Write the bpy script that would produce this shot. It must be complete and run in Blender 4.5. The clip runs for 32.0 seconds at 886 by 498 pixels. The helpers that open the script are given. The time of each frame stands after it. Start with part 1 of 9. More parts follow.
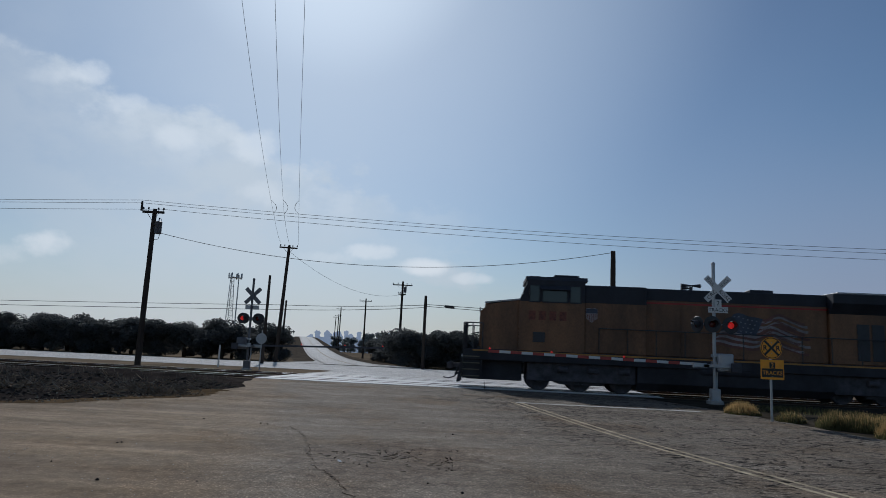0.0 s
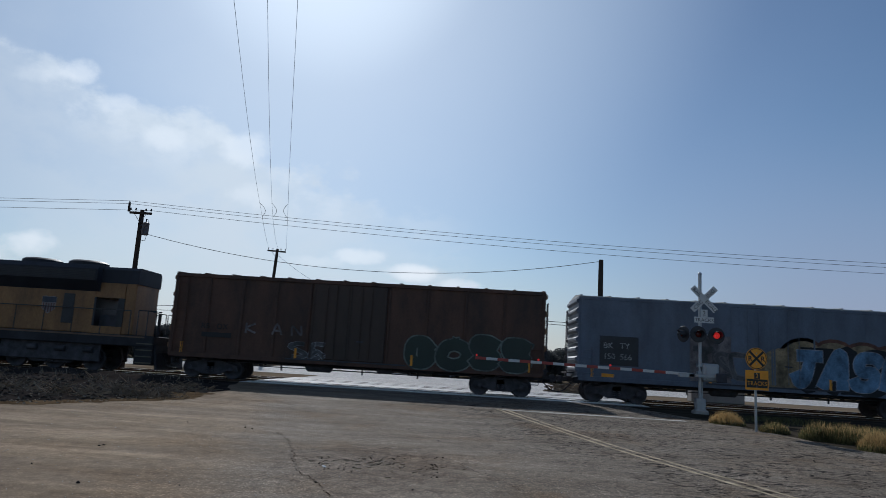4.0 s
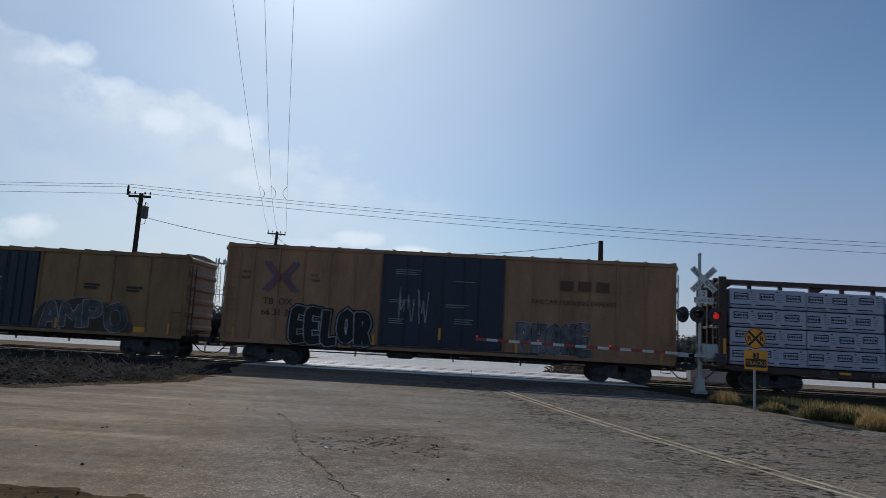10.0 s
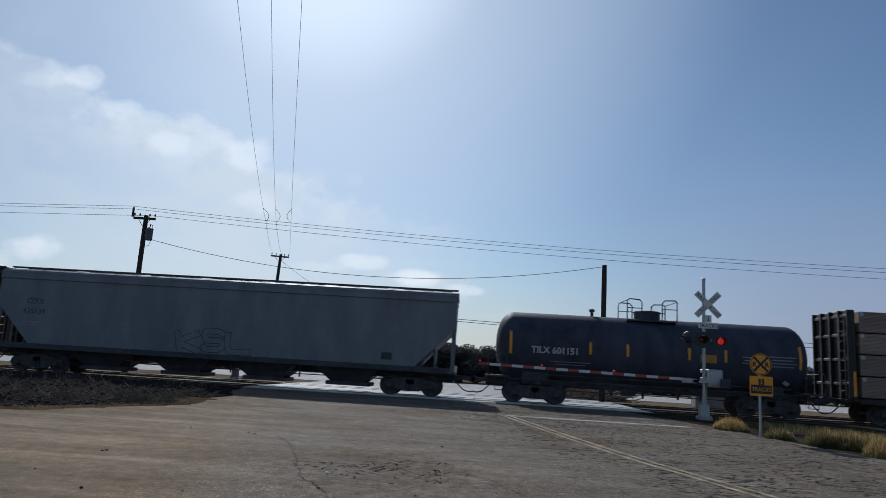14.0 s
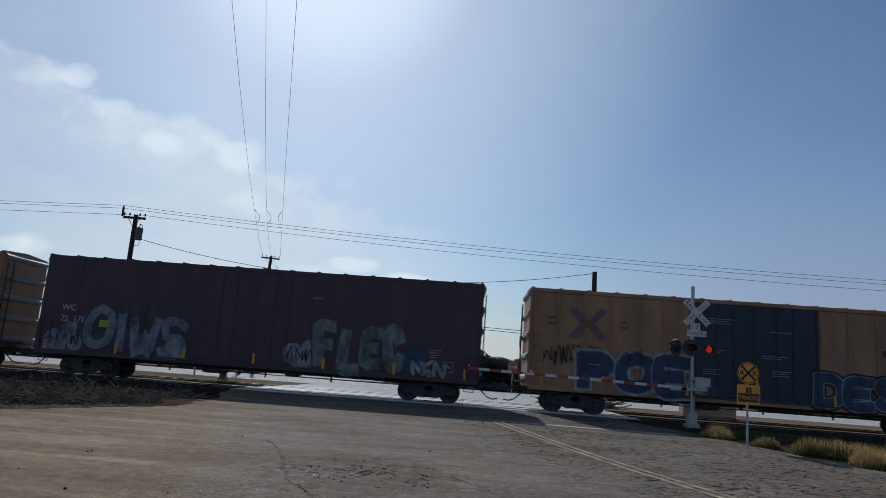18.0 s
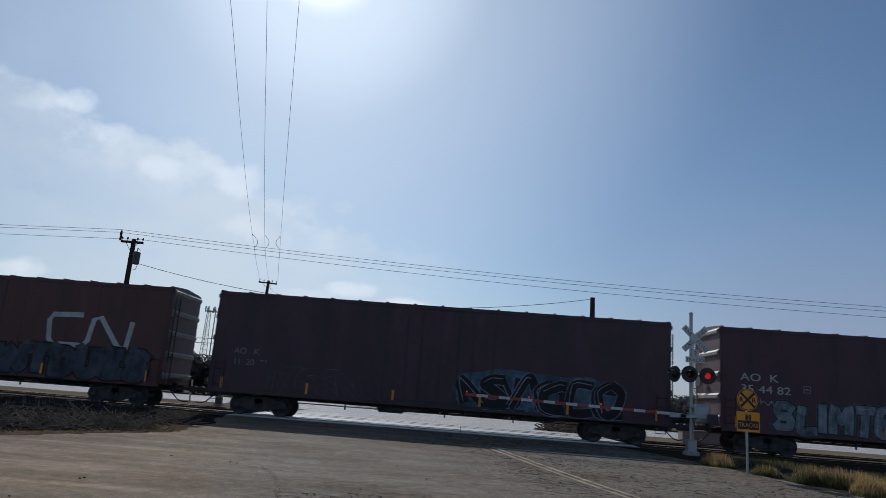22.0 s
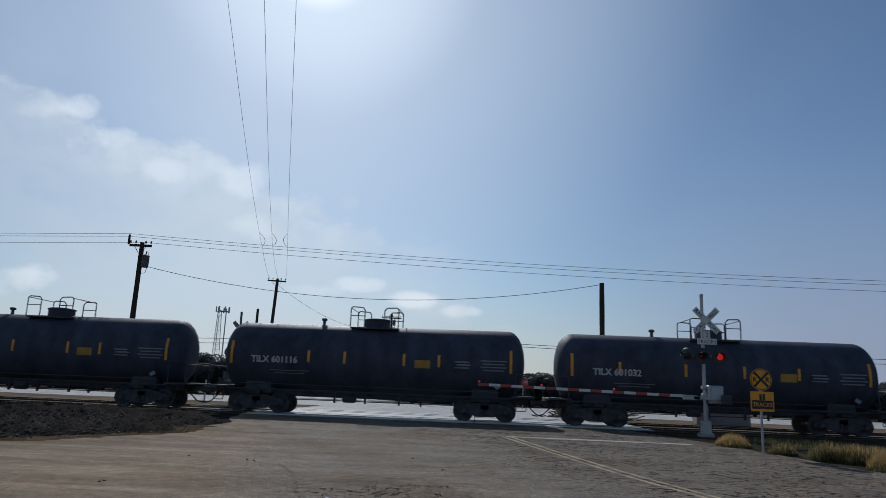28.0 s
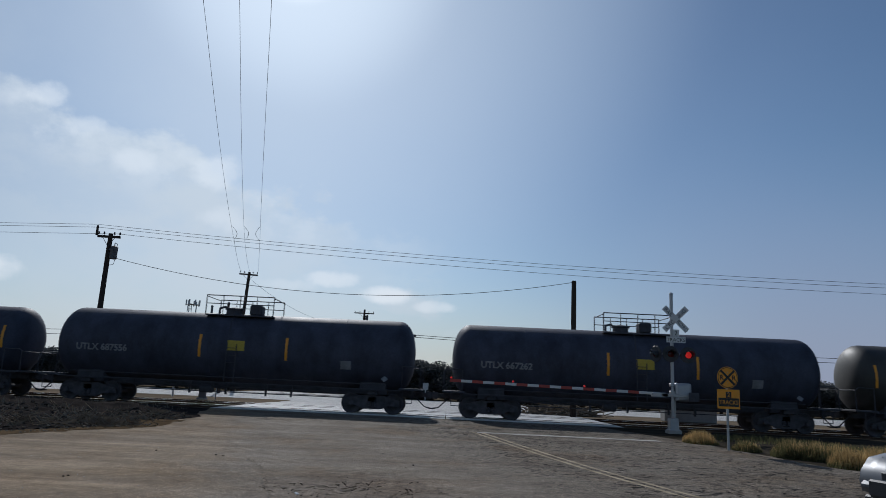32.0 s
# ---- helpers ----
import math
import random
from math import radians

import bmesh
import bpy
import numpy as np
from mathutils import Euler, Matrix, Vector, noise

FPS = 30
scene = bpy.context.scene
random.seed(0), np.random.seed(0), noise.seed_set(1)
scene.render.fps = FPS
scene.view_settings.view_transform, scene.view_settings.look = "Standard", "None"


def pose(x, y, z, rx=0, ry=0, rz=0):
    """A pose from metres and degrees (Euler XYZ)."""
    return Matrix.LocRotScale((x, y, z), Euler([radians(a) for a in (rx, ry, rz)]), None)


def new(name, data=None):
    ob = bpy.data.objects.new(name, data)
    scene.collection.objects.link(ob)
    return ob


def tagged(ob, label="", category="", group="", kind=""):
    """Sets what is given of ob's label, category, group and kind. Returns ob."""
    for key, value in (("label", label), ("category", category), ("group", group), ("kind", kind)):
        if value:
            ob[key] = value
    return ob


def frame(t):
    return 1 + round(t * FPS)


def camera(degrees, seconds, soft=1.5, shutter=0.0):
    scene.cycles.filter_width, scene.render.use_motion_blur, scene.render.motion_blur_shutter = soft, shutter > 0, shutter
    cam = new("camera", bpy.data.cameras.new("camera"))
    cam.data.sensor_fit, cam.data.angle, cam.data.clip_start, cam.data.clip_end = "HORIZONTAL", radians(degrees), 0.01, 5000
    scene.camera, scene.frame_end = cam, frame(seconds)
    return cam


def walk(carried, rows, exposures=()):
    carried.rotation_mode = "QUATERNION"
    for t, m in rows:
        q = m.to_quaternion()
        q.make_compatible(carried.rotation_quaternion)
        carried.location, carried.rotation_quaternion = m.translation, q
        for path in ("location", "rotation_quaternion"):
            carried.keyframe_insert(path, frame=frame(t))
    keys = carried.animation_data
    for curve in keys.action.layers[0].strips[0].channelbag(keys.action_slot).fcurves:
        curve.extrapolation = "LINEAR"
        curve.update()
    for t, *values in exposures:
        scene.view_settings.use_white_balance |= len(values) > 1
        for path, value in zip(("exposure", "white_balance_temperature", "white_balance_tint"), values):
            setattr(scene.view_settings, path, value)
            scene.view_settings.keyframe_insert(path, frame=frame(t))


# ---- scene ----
EYE = (0.0, 0.0, 1.28)
# seconds, yaw, pitch, roll of the phone held by a standing observer
PATH = [
    (0, 3.50, 8.75, -2.60), (0.5, 3.20, 8.93, -3.07), (1, 2.93, 9.12, -2.80), (1.5, 2.55, 9.39, -2.65),
    (2, 2.27, 9.48, -2.43), (2.5, 2.31, 9.39, -3.02), (3, 2.20, 9.47, -3.43), (3.5, 2.32, 9.39, -3.29),
    (5.5, 2.89, 9.04, -3.89), (6, 2.50, 8.81, -3.48), (6.5, 2.89, 8.45, -3.97), (7, 3.82, 8.19, -4.37),
    (7.5, 4.23, 7.40, -3.56), (8, 3.51, 7.05, -3.12), (8.5, 2.95, 7.28, -2.69), (9, 3.00, 7.42, -2.04),
    (9.5, 2.59, 7.61, -2.55), (10, 2.45, 7.80, -3.08), (10.5, 2.14, 8.19, -3.36), (11, 2.23, 8.47, -3.41),
    (11.5, 2.46, 8.63, -3.54), (12, 2.58, 8.81, -3.64), (12.5, 2.19, 8.63, -3.77), (13, 3.04, 8.73, -3.48),
    (13.5, 3.04, 9.45, -3.41), (15.5, 0.10, 10.02, -3.57), (16, -0.55, 9.81, -3.48), (16.5, -0.06, 9.78, -4.83),
    (17, 0.10, 9.91, -4.81), (17.5, 0.73, 10.01, -5.01), (18, 1.79, 10.16, -4.18), (18.5, 2.86, 10.83, -3.83),
    (19, 3.05, 11.39, -3.31), (19.5, 2.97, 11.53, -3.65), (20, 2.27, 11.41, -3.78), (20.5, 2.10, 11.16, -4.21),
    (21, 2.14, 11.10, -3.66), (21.5, 1.70, 11.48, -3.78), (22, 1.58, 12.27, -4.31), (22.5, 1.98, 12.51, -4.10),
    (23, 2.07, 12.44, -3.69), (23.5, 1.90, 12.58, -3.09), (24, 1.54, 12.45, -3.12), (24.5, 1.04, 12.65, -3.39),
    (26.5, 2.74, 12.91, -3.98), (27, 2.89, 12.61, -2.99), (27.5, 2.86, 11.97, -2.20), (28, 2.63, 11.50, -2.25),
    (28.5, 2.16, 11.25, -1.97), (29, 1.41, 10.43, -1.63), (29.5, 0.81, 10.32, -1.73), (30, 1.17, 10.28, -2.12),
    (30.5, 1.05, 10.57, -2.61), (31, 1.07, 10.75, -2.65), (31.5, 0.48, 11.13, -2.89), (32, 0.33, 11.26, -2.64),
]
# the phone sees the scene a little cool, and darker at first
EXPOSURES = [(0.0, -0.87, 5900, 10), (0.6, -0.71, 5900, 10), (1.5, -0.62, 5900, 10), (15.0, -0.62, 5900, 10), (19.0, -0.67, 5900, 10), (26.0, -0.67, 5900, 10), (28.5, -0.75, 5900, 10), (32.0, -0.75, 5900, 10)]
cam = camera(65.55, 32.0, soft=0.65, shutter=0.08)
walk(cam, [(t, pose(*EYE, 90 + p, r, y)) for t, y, p, r in PATH], EXPOSURES)

# ---- daylight: a hazy sky with thin cloud, the sun high behind the train ----
SUN_AZ, SUN_EL = 15.3, 34.3     # degrees left of straight ahead, degrees up
world = bpy.data.worlds.new("sky")
scene.world = world
world.use_nodes = True
wn, wl = world.node_tree.nodes, world.node_tree.links
wn.clear()
w_out = wn.new("ShaderNodeOutputWorld")
w_bg = wn.new("ShaderNodeBackground")
w_sky = wn.new("ShaderNodeTexSky")
w_sky.sky_type = "NISHITA"
w_sky.sun_disc = False
w_sky.sun_elevation = radians(SUN_EL)
w_sky.sun_rotation = radians(-SUN_AZ)
w_sky.altitude = 50
w_sky.air_density = 1.0
w_sky.dust_density = 0.6
w_sky.ozone_density = 3.2
w_bg.inputs["Strength"].default_value = 0.1


def w_math(op, a, b=None, clamp=False):
    n = wn.new("ShaderNodeMath")
    n.operation, n.use_clamp = op, clamp
    for i, v in enumerate((a, b)):
        if v is None:
            continue
        if isinstance(v, (int, float)):
            n.inputs[i].default_value = v
        else:
            wl.new(v, n.inputs[i])
    return n.outputs[0]


# thin cloud: a bank that sinks towards the road, with torn edges and a few puffs
w_tc, w_sep = wn.new("ShaderNodeTexCoord"), wn.new("ShaderNodeSeparateXYZ")
wl.new(w_tc.outputs["Generated"], w_sep.inputs[0])
w_y = w_math("MAXIMUM", w_sep.outputs[1], 0.05)
w_u, w_w = w_math("DIVIDE", w_sep.outputs[0], w_y), w_math("DIVIDE", w_sep.outputs[2], w_y)


def w_noise(scale, detail, stretch, rough=0.6):
    mp, nz = wn.new("ShaderNodeMapping"), wn.new("ShaderNodeTexNoise")
    mp.inputs["Scale"].default_value = stretch
    wl.new(w_tc.outputs["Generated"], mp.inputs[0])
    wl.new(mp.outputs[0], nz.inputs["Vector"])
    nz.inputs["Scale"].default_value, nz.inputs["Detail"].default_value, nz.inputs["Roughness"].default_value = scale, detail, rough
    return nz.outputs[0]


def w_range(v, lo, hi, a=0.0, b=1.0):
    n = wn.new("ShaderNodeMapRange")
    n.interpolation_type = "SMOOTHSTEP"
    for i, x in enumerate((lo, hi, a, b)):
        n.inputs[i + 1].default_value = x
    wl.new(v, n.inputs[0])
    return n.outputs[0]


w_big, w_lump = w_noise(3.5, 7, (1, 1, 1.4), 0.55), w_noise(9.0, 7, (1, 1, 1.6), 0.6)
w_edge = w_math("SUBTRACT", w_math("SUBTRACT", 0.200, w_math("MULTIPLY", w_u, 0.37)), w_w)
w_edge = w_math("ADD", w_edge, w_math("MULTIPLY", w_math("SUBTRACT", w_big, 0.5), 0.16))
w_edge = w_math("ADD", w_edge, w_math("MULTIPLY", w_math("SUBTRACT", w_lump, 0.5), 0.16))
w_side = w_range(w_u, 0.05, -0.35)
w_rim = w_math("MULTIPLY", w_range(w_edge, -0.008, 0.035), w_range(w_edge, 0.36, 0.05, 0.72, 1.0))
w_bank = w_math("MULTIPLY", w_math("MULTIPLY", w_math("MULTIPLY", w_rim, w_side), w_range(w_u, -0.85, -0.35, 0.55, 1.0)), w_range(w_lump, 0.34, 0.62, 0.66, 1.0))
w_puff = w_math("MULTIPLY", w_range(w_noise(7.0, 6, (1, 1, 2.2), 0.55), 0.46, 0.64), w_math("MULTIPLY", w_math("MULTIPLY", w_range(w_w, 0.19, 0.12), w_range(w_w, 0.03, 0.10)), w_range(w_u, 0.12, -0.05)))
w_veil = w_math("MULTIPLY", w_math("MULTIPLY", w_range(w_noise(2.2, 6, (1, 1, 1.3)), 0.3, 0.75), w_range(w_u, 0.30, -0.6, 0.04, 0.35)), w_range(w_edge, -0.2, 0.0, 0.45, 1.0))
w_mask = w_math("MAXIMUM", w_math("MAXIMUM", w_math("MULTIPLY", w_bank, 0.92), w_math("MULTIPLY", w_puff, 0.6)), w_veil, True)
w_torn = w_math("MULTIPLY", w_math("MULTIPLY", w_range(w_edge, -0.005, 0.035), w_range(w_edge, 0.13, 0.04)), w_math("MULTIPLY", w_range(w_noise(13.0, 8, (1, 1, 1.5), 0.62), 0.44, 0.62), w_side))
w_heads = w_math("MULTIPLY", w_torn, 0.3)
# brighter heads on the bank: where they stand (across, up) and how wide and high they are
w_fray = w_math("ADD", w_math("MULTIPLY", w_math("SUBTRACT", w_noise(20.0, 7, (1, 1, 1.2), 0.6), 0.5), 4.4), w_math("MULTIPLY", w_math("SUBTRACT", w_big, 0.5), 1.0))
for pu, pw, ru, rw, much in ((-0.641, 0.417, 0.045, 0.024, 1.15), (-0.70, 0.412, 0.05, 0.02, 0.5), (-0.577, 0.366, 0.04, 0.02, 0.9), (-0.53, 0.355, 0.03, 0.015, 0.4), (-0.496, 0.313, 0.042, 0.024, 1.0),
                             (-0.366, 0.304, 0.046, 0.032, 1.25), (-0.41, 0.325, 0.03, 0.018, 0.7), (-0.346, 0.231, 0.045, 0.022, 0.8), (-0.685, 0.140, 0.055, 0.022, 1.2), (-0.75, 0.125, 0.06, 0.02, 0.6),
                             (-0.098, 0.125, 0.05, 0.016, 1.5), (-0.177, 0.147, 0.05, 0.014, 1.1), (-0.24, 0.135, 0.05, 0.012, 0.7), (-0.02, 0.112, 0.04, 0.01, 0.9)):
    d2 = w_math("ADD", w_math("POWER", w_math("ABSOLUTE", w_math("DIVIDE", w_math("SUBTRACT", w_u, pu), ru * 0.78)), 2.0), w_math("POWER", w_math("ABSOLUTE", w_math("DIVIDE", w_math("SUBTRACT", w_w, pw), rw * 0.78)), 2.0))
    w_head = w_math("MULTIPLY", w_range(w_math("ADD", d2, w_fray), 1.7, -0.2), much * 0.52)
    w_heads = w_math("SUBTRACT", w_math("ADD", w_heads, w_head), w_math("MULTIPLY", w_heads, w_head), True)
# thin high haze lights up round the sun
w_dot = wn.new("ShaderNodeVectorMath")
w_dot.operation = "DOT_PRODUCT"
wl.new(w_tc.outputs["Generated"], w_dot.inputs[0])
w_dot.inputs[1].default_value = (-math.sin(radians(SUN_AZ)) * math.cos(radians(SUN_EL)), math.cos(radians(SUN_AZ)) * math.cos(radians(SUN_EL)), math.sin(radians(SUN_EL)))
w_core = w_math("MULTIPLY", w_range(w_dot.outputs["Value"], 0.9960, 1.0003), 0.8)
w_mid = w_math("MULTIPLY", w_range(w_dot.outputs["Value"], 0.972, 0.9995), 0.34)
w_wide = w_math("MULTIPLY", w_range(w_dot.outputs["Value"], 0.83, 0.99), 0.33)
w_low = w_math("MULTIPLY", w_range(w_w, 0.17, 0.0, 0.0, 0.62), w_range(w_u, -0.05, 0.55, 1.0, 0.42))          # haze near the horizon
w_mix, w_mix2 = wn.new("ShaderNodeMix"), wn.new("ShaderNodeMix")
w_mix.data_type = w_mix2.data_type = "RGBA"
wl.new(w_low, w_mix2.inputs[0])
w_tint = wn.new("ShaderNodeMix")
w_tint.data_type, w_tint.blend_type = "RGBA", "MULTIPLY"
w_tint.inputs[0].default_value = 1.0
w_tint.inputs[7].default_value = (0.955, 1.0, 0.985, 1)
wl.new(w_sky.outputs[0], w_tint.inputs[6])
wl.new(w_tint.outputs[2], w_mix2.inputs[6])
w_mix2.inputs[7].default_value = (6.9, 7.1, 7.65, 1)
wl.new(w_mask, w_mix.inputs[0])
wl.new(w_mix2.outputs[2], w_mix.inputs[6])
w_mix.inputs[7].default_value = (9.9, 10.45, 10.65, 1)
w_last = w_mix.outputs[2]
w_away = w_math("MULTIPLY", w_range(w_w, 0.42, 0.02, 0.0, 0.80), w_range(w_u, 0.0, 0.55))
for w_fac, w_col in ((w_heads, (13.6, 13.7, 13.5, 1)), (w_away, (4.35, 4.75, 6.5, 1)), (w_wide, (10.4, 12.4, 14.1, 1)), (w_mid, (16.0, 17.6, 18.6, 1)), (w_core, (22.0, 22.0, 21.6, 1))):
    w_halo = wn.new("ShaderNodeMix")
    w_halo.data_type = "RGBA"
    wl.new(w_fac, w_halo.inputs[0])
    wl.new(w_last, w_halo.inputs[6])
    w_halo.inputs[7].default_value = w_col
    w_last = w_halo.outputs[2]
wl.new(w_last, w_bg.inputs[0])
wl.new(w_bg.outputs[0], w_out.inputs[0])
sun_data = bpy.data.lights.new("sun", "SUN")
sun_data.energy, sun_data.angle, sun_data.color = 4.6, radians(0.6), (1.0, 0.95, 0.88)
sun = new("sun", sun_data)
to_sun = Vector((-math.sin(radians(SUN_AZ)) * math.cos(radians(SUN_EL)), math.cos(radians(SUN_AZ)) * math.cos(radians(SUN_EL)), math.sin(radians(SUN_EL))))
sun.rotation_euler = to_sun.to_track_quat("Z", "Y").to_euler()

# ---- tools for meshes and materials ----
class G:
    """Collects vertices and faces for one mesh."""

    def __init__(self):
        self.v, self.f = [], []

    def add(self, vs, fs):
        n = len(self.v)
        self.v.extend(vs)
        self.f.extend(tuple(i + n for i in f) for f in fs)
        return self

    def box(self, x, y, z, sx, sy, sz, c=0.0, m=None):
        """A box round (x, y, z) with edges cut by c."""
        hx, hy, hz = sx / 2, sy / 2, sz / 2
        if c <= 0:
            vs = [(i * hx, j * hy, k * hz) for i in (-1, 1) for j in (-1, 1) for k in (-1, 1)]
            fs = [(0, 1, 3, 2), (4, 6, 7, 5), (0, 4, 5, 1), (2, 3, 7, 6), (0, 2, 6, 4), (1, 5, 7, 3)]
        else:
            c = min(c, hx * 0.9, hy * 0.9, hz * 0.9)
            vs, ix = [], {}
            for i in (-1, 1):
                for j in (-1, 1):
                    for k in (-1, 1):
                        for a in range(3):
                            ix[i, j, k, a] = len(vs)
                            vs.append((i * (hx - (a != 0) * c), j * (hy - (a != 1) * c), k * (hz - (a != 2) * c)))
            fs = []
            for a in range(3):
                for s in (-1, 1):
                    q = []
                    for p, r in ((-1, -1), (1, -1), (1, 1), (-1, 1)):
                        key = [0, 0, 0]
                        key[a], key[(a + 1) % 3], key[(a + 2) % 3] = s, p, r
                        q.append(ix[(*key, a)])
                    fs.append(tuple(q if s > 0 else q[::-1]))
                b, d = (a + 1) % 3, (a + 2) % 3
                for p in (-1, 1):
                    for r in (-1, 1):
                        q = []
                        for s, ax in ((-1, b), (1, b), (1, d), (-1, d)):
                            key = [0, 0, 0]
                            key[a], key[b], key[d] = s, p, r
                            q.append(ix[(*key, ax)])
                        fs.append(tuple(q if p * r < 0 else q[::-1]))
            for i in (-1, 1):
                for j in (-1, 1):
                    for k in (-1, 1):
                        q = [ix[i, j, k, a] for a in range(3)]
                        fs.append(tuple(q if i * j * k > 0 else q[::-1]))
        if m is not None:
            vs = [tuple(m @ Vector(p)) for p in vs]
        return self.add([(x + p[0], y + p[1], z + p[2]) for p in vs], fs)

    def span(self, x0, x1, y0, y1, z0, z1, c=0.0):
        return self.box((x0 + x1) / 2, (y0 + y1) / 2, (z0 + z1) / 2, x1 - x0, y1 - y0, z1 - z0, c)

    def prism(self, pts, axis, a, b):
        """A closed outline pushed along an axis from a to b. pts: the other two coordinates in order."""
        n = len(pts)
        put = {"x": lambda p, s: (s, p[0], p[1]), "y": lambda p, s: (p[0], s, p[1]), "z": lambda p, s: (p[0], p[1], s)}[axis]
        vs = [put(p, a) for p in pts] + [put(p, b) for p in pts]
        fs = [tuple(range(n))[::-1], tuple(range(n, 2 * n))] + [(i, (i + 1) % n, n + (i + 1) % n, n + i) for i in range(n)]
        return self.add(vs, fs)

    def rod(self, p, q, r, n=6, r2=None):
        p, q = Vector(p), Vector(q)
        d = q - p
        if d.length < 1e-6:
            return self
        t = d.to_track_quat("Z", "Y").to_matrix()
        r2 = r if r2 is None else r2
        ring = [(math.cos(2 * math.pi * i / n), math.sin(2 * math.pi * i / n)) for i in range(n)]
        vs = [tuple(p + t @ Vector((c * r, s * r, 0))) for c, s in ring] + [tuple(q + t @ Vector((c * r2, s * r2, 0))) for c, s in ring]
        fs = [tuple(range(n))[::-1], tuple(range(n, 2 * n))] + [(i, (i + 1) % n, n + (i + 1) % n, n + i) for i in range(n)]
        return self.add(vs, fs)

    def path(self, pts, r, n=5):
        for p, q in zip(pts, pts[1:]):
            self.rod(p, q, r, n)
        return self

    def lathe(self, prof, n=24, axis="y", at=(0, 0, 0)):
        """prof: (radius, along) pairs, turned round an axis."""
        vs, fs, m = [], [], len(prof)
        for i in range(n):
            a = 2 * math.pi * i / n
            c, s = math.cos(a), math.sin(a)
            for r, h in prof:
                p = {"x": (h, r * c, r * s), "y": (r * s, h, r * c), "z": (r * c, r * s, h)}[axis]
                vs.append((at[0] + p[0], at[1] + p[1], at[2] + p[2]))
        for i in range(n):
            j = (i + 1) % n
            for k in range(m - 1):
                fs.append((i * m + k, j * m + k, j * m + k + 1, i * m + k + 1))
        fs.append(tuple(i * m for i in range(n))[::-1])
        fs.append(tuple(i * m + m - 1 for i in range(n)))
        return self.add(vs, fs)

    def mesh(self, name, material, smooth=0.0):
        me = bpy.data.meshes.new(name)
        me.from_pydata(self.v, [], self.f)
        bm = bmesh.new()
        bm.from_mesh(me)
        if len(self.f) < 60000:
            bmesh.ops.recalc_face_normals(bm, faces=bm.faces)
        bm.to_mesh(me)
        bm.free()
        if smooth:
            me.shade_smooth()
            me.set_sharp_from_angle(angle=radians(smooth))
        for mt in material if isinstance(material, (list, tuple)) else [material]:
            me.materials.append(mt)
        return me


def part(name, g, material, parent=None, label="", smooth=0.0, kind=""):
    ob = new(name, g if isinstance(g, bpy.types.Mesh) else g.mesh(name, material, smooth))
    ob.parent = parent
    return tagged(ob, label, "", "", kind)


def thing(name, label, category, group="", kind="", m=None):
    ob = new(name)
    ob.empty_display_size = 0.3
    if m is not None:
        ob.matrix_basis = m
    return tagged(ob, label, category, group, kind)


def text(name, body, size, material, parent, x, y, z, turn=(90, 0, 0), align="LEFT", label="", bold=0.0, shear=0.0, width=1.0, deep=0.003):
    cu = bpy.data.curves.new(name, "FONT")
    cu.body, cu.size, cu.align_x, cu.align_y = body, size, align, "BOTTOM_BASELINE"
    cu.offset, cu.shear, cu.extrude, cu.resolution_u = bold, shear, deep, 3
    cu.materials.append(material)
    ob = new(name, cu)
    ob.parent = parent
    ob.matrix_basis = pose(x, y, z, *turn) @ Matrix.Diagonal((width, 1, 1, 1))
    return tagged(ob, label)


def nodes_of(m):
    m.use_nodes = True
    return m.node_tree.nodes, m.node_tree.links, m.node_tree.nodes["Principled BSDF"]


def ramp(nt, lo, hi, c0, c1):
    r = nt.new("ShaderNodeValToRGB")
    r.color_ramp.elements[0].position, r.color_ramp.elements[1].position = lo, hi
    r.color_ramp.elements[0].color, r.color_ramp.elements[1].color = (*c0, 1), (*c1, 1)
    return r


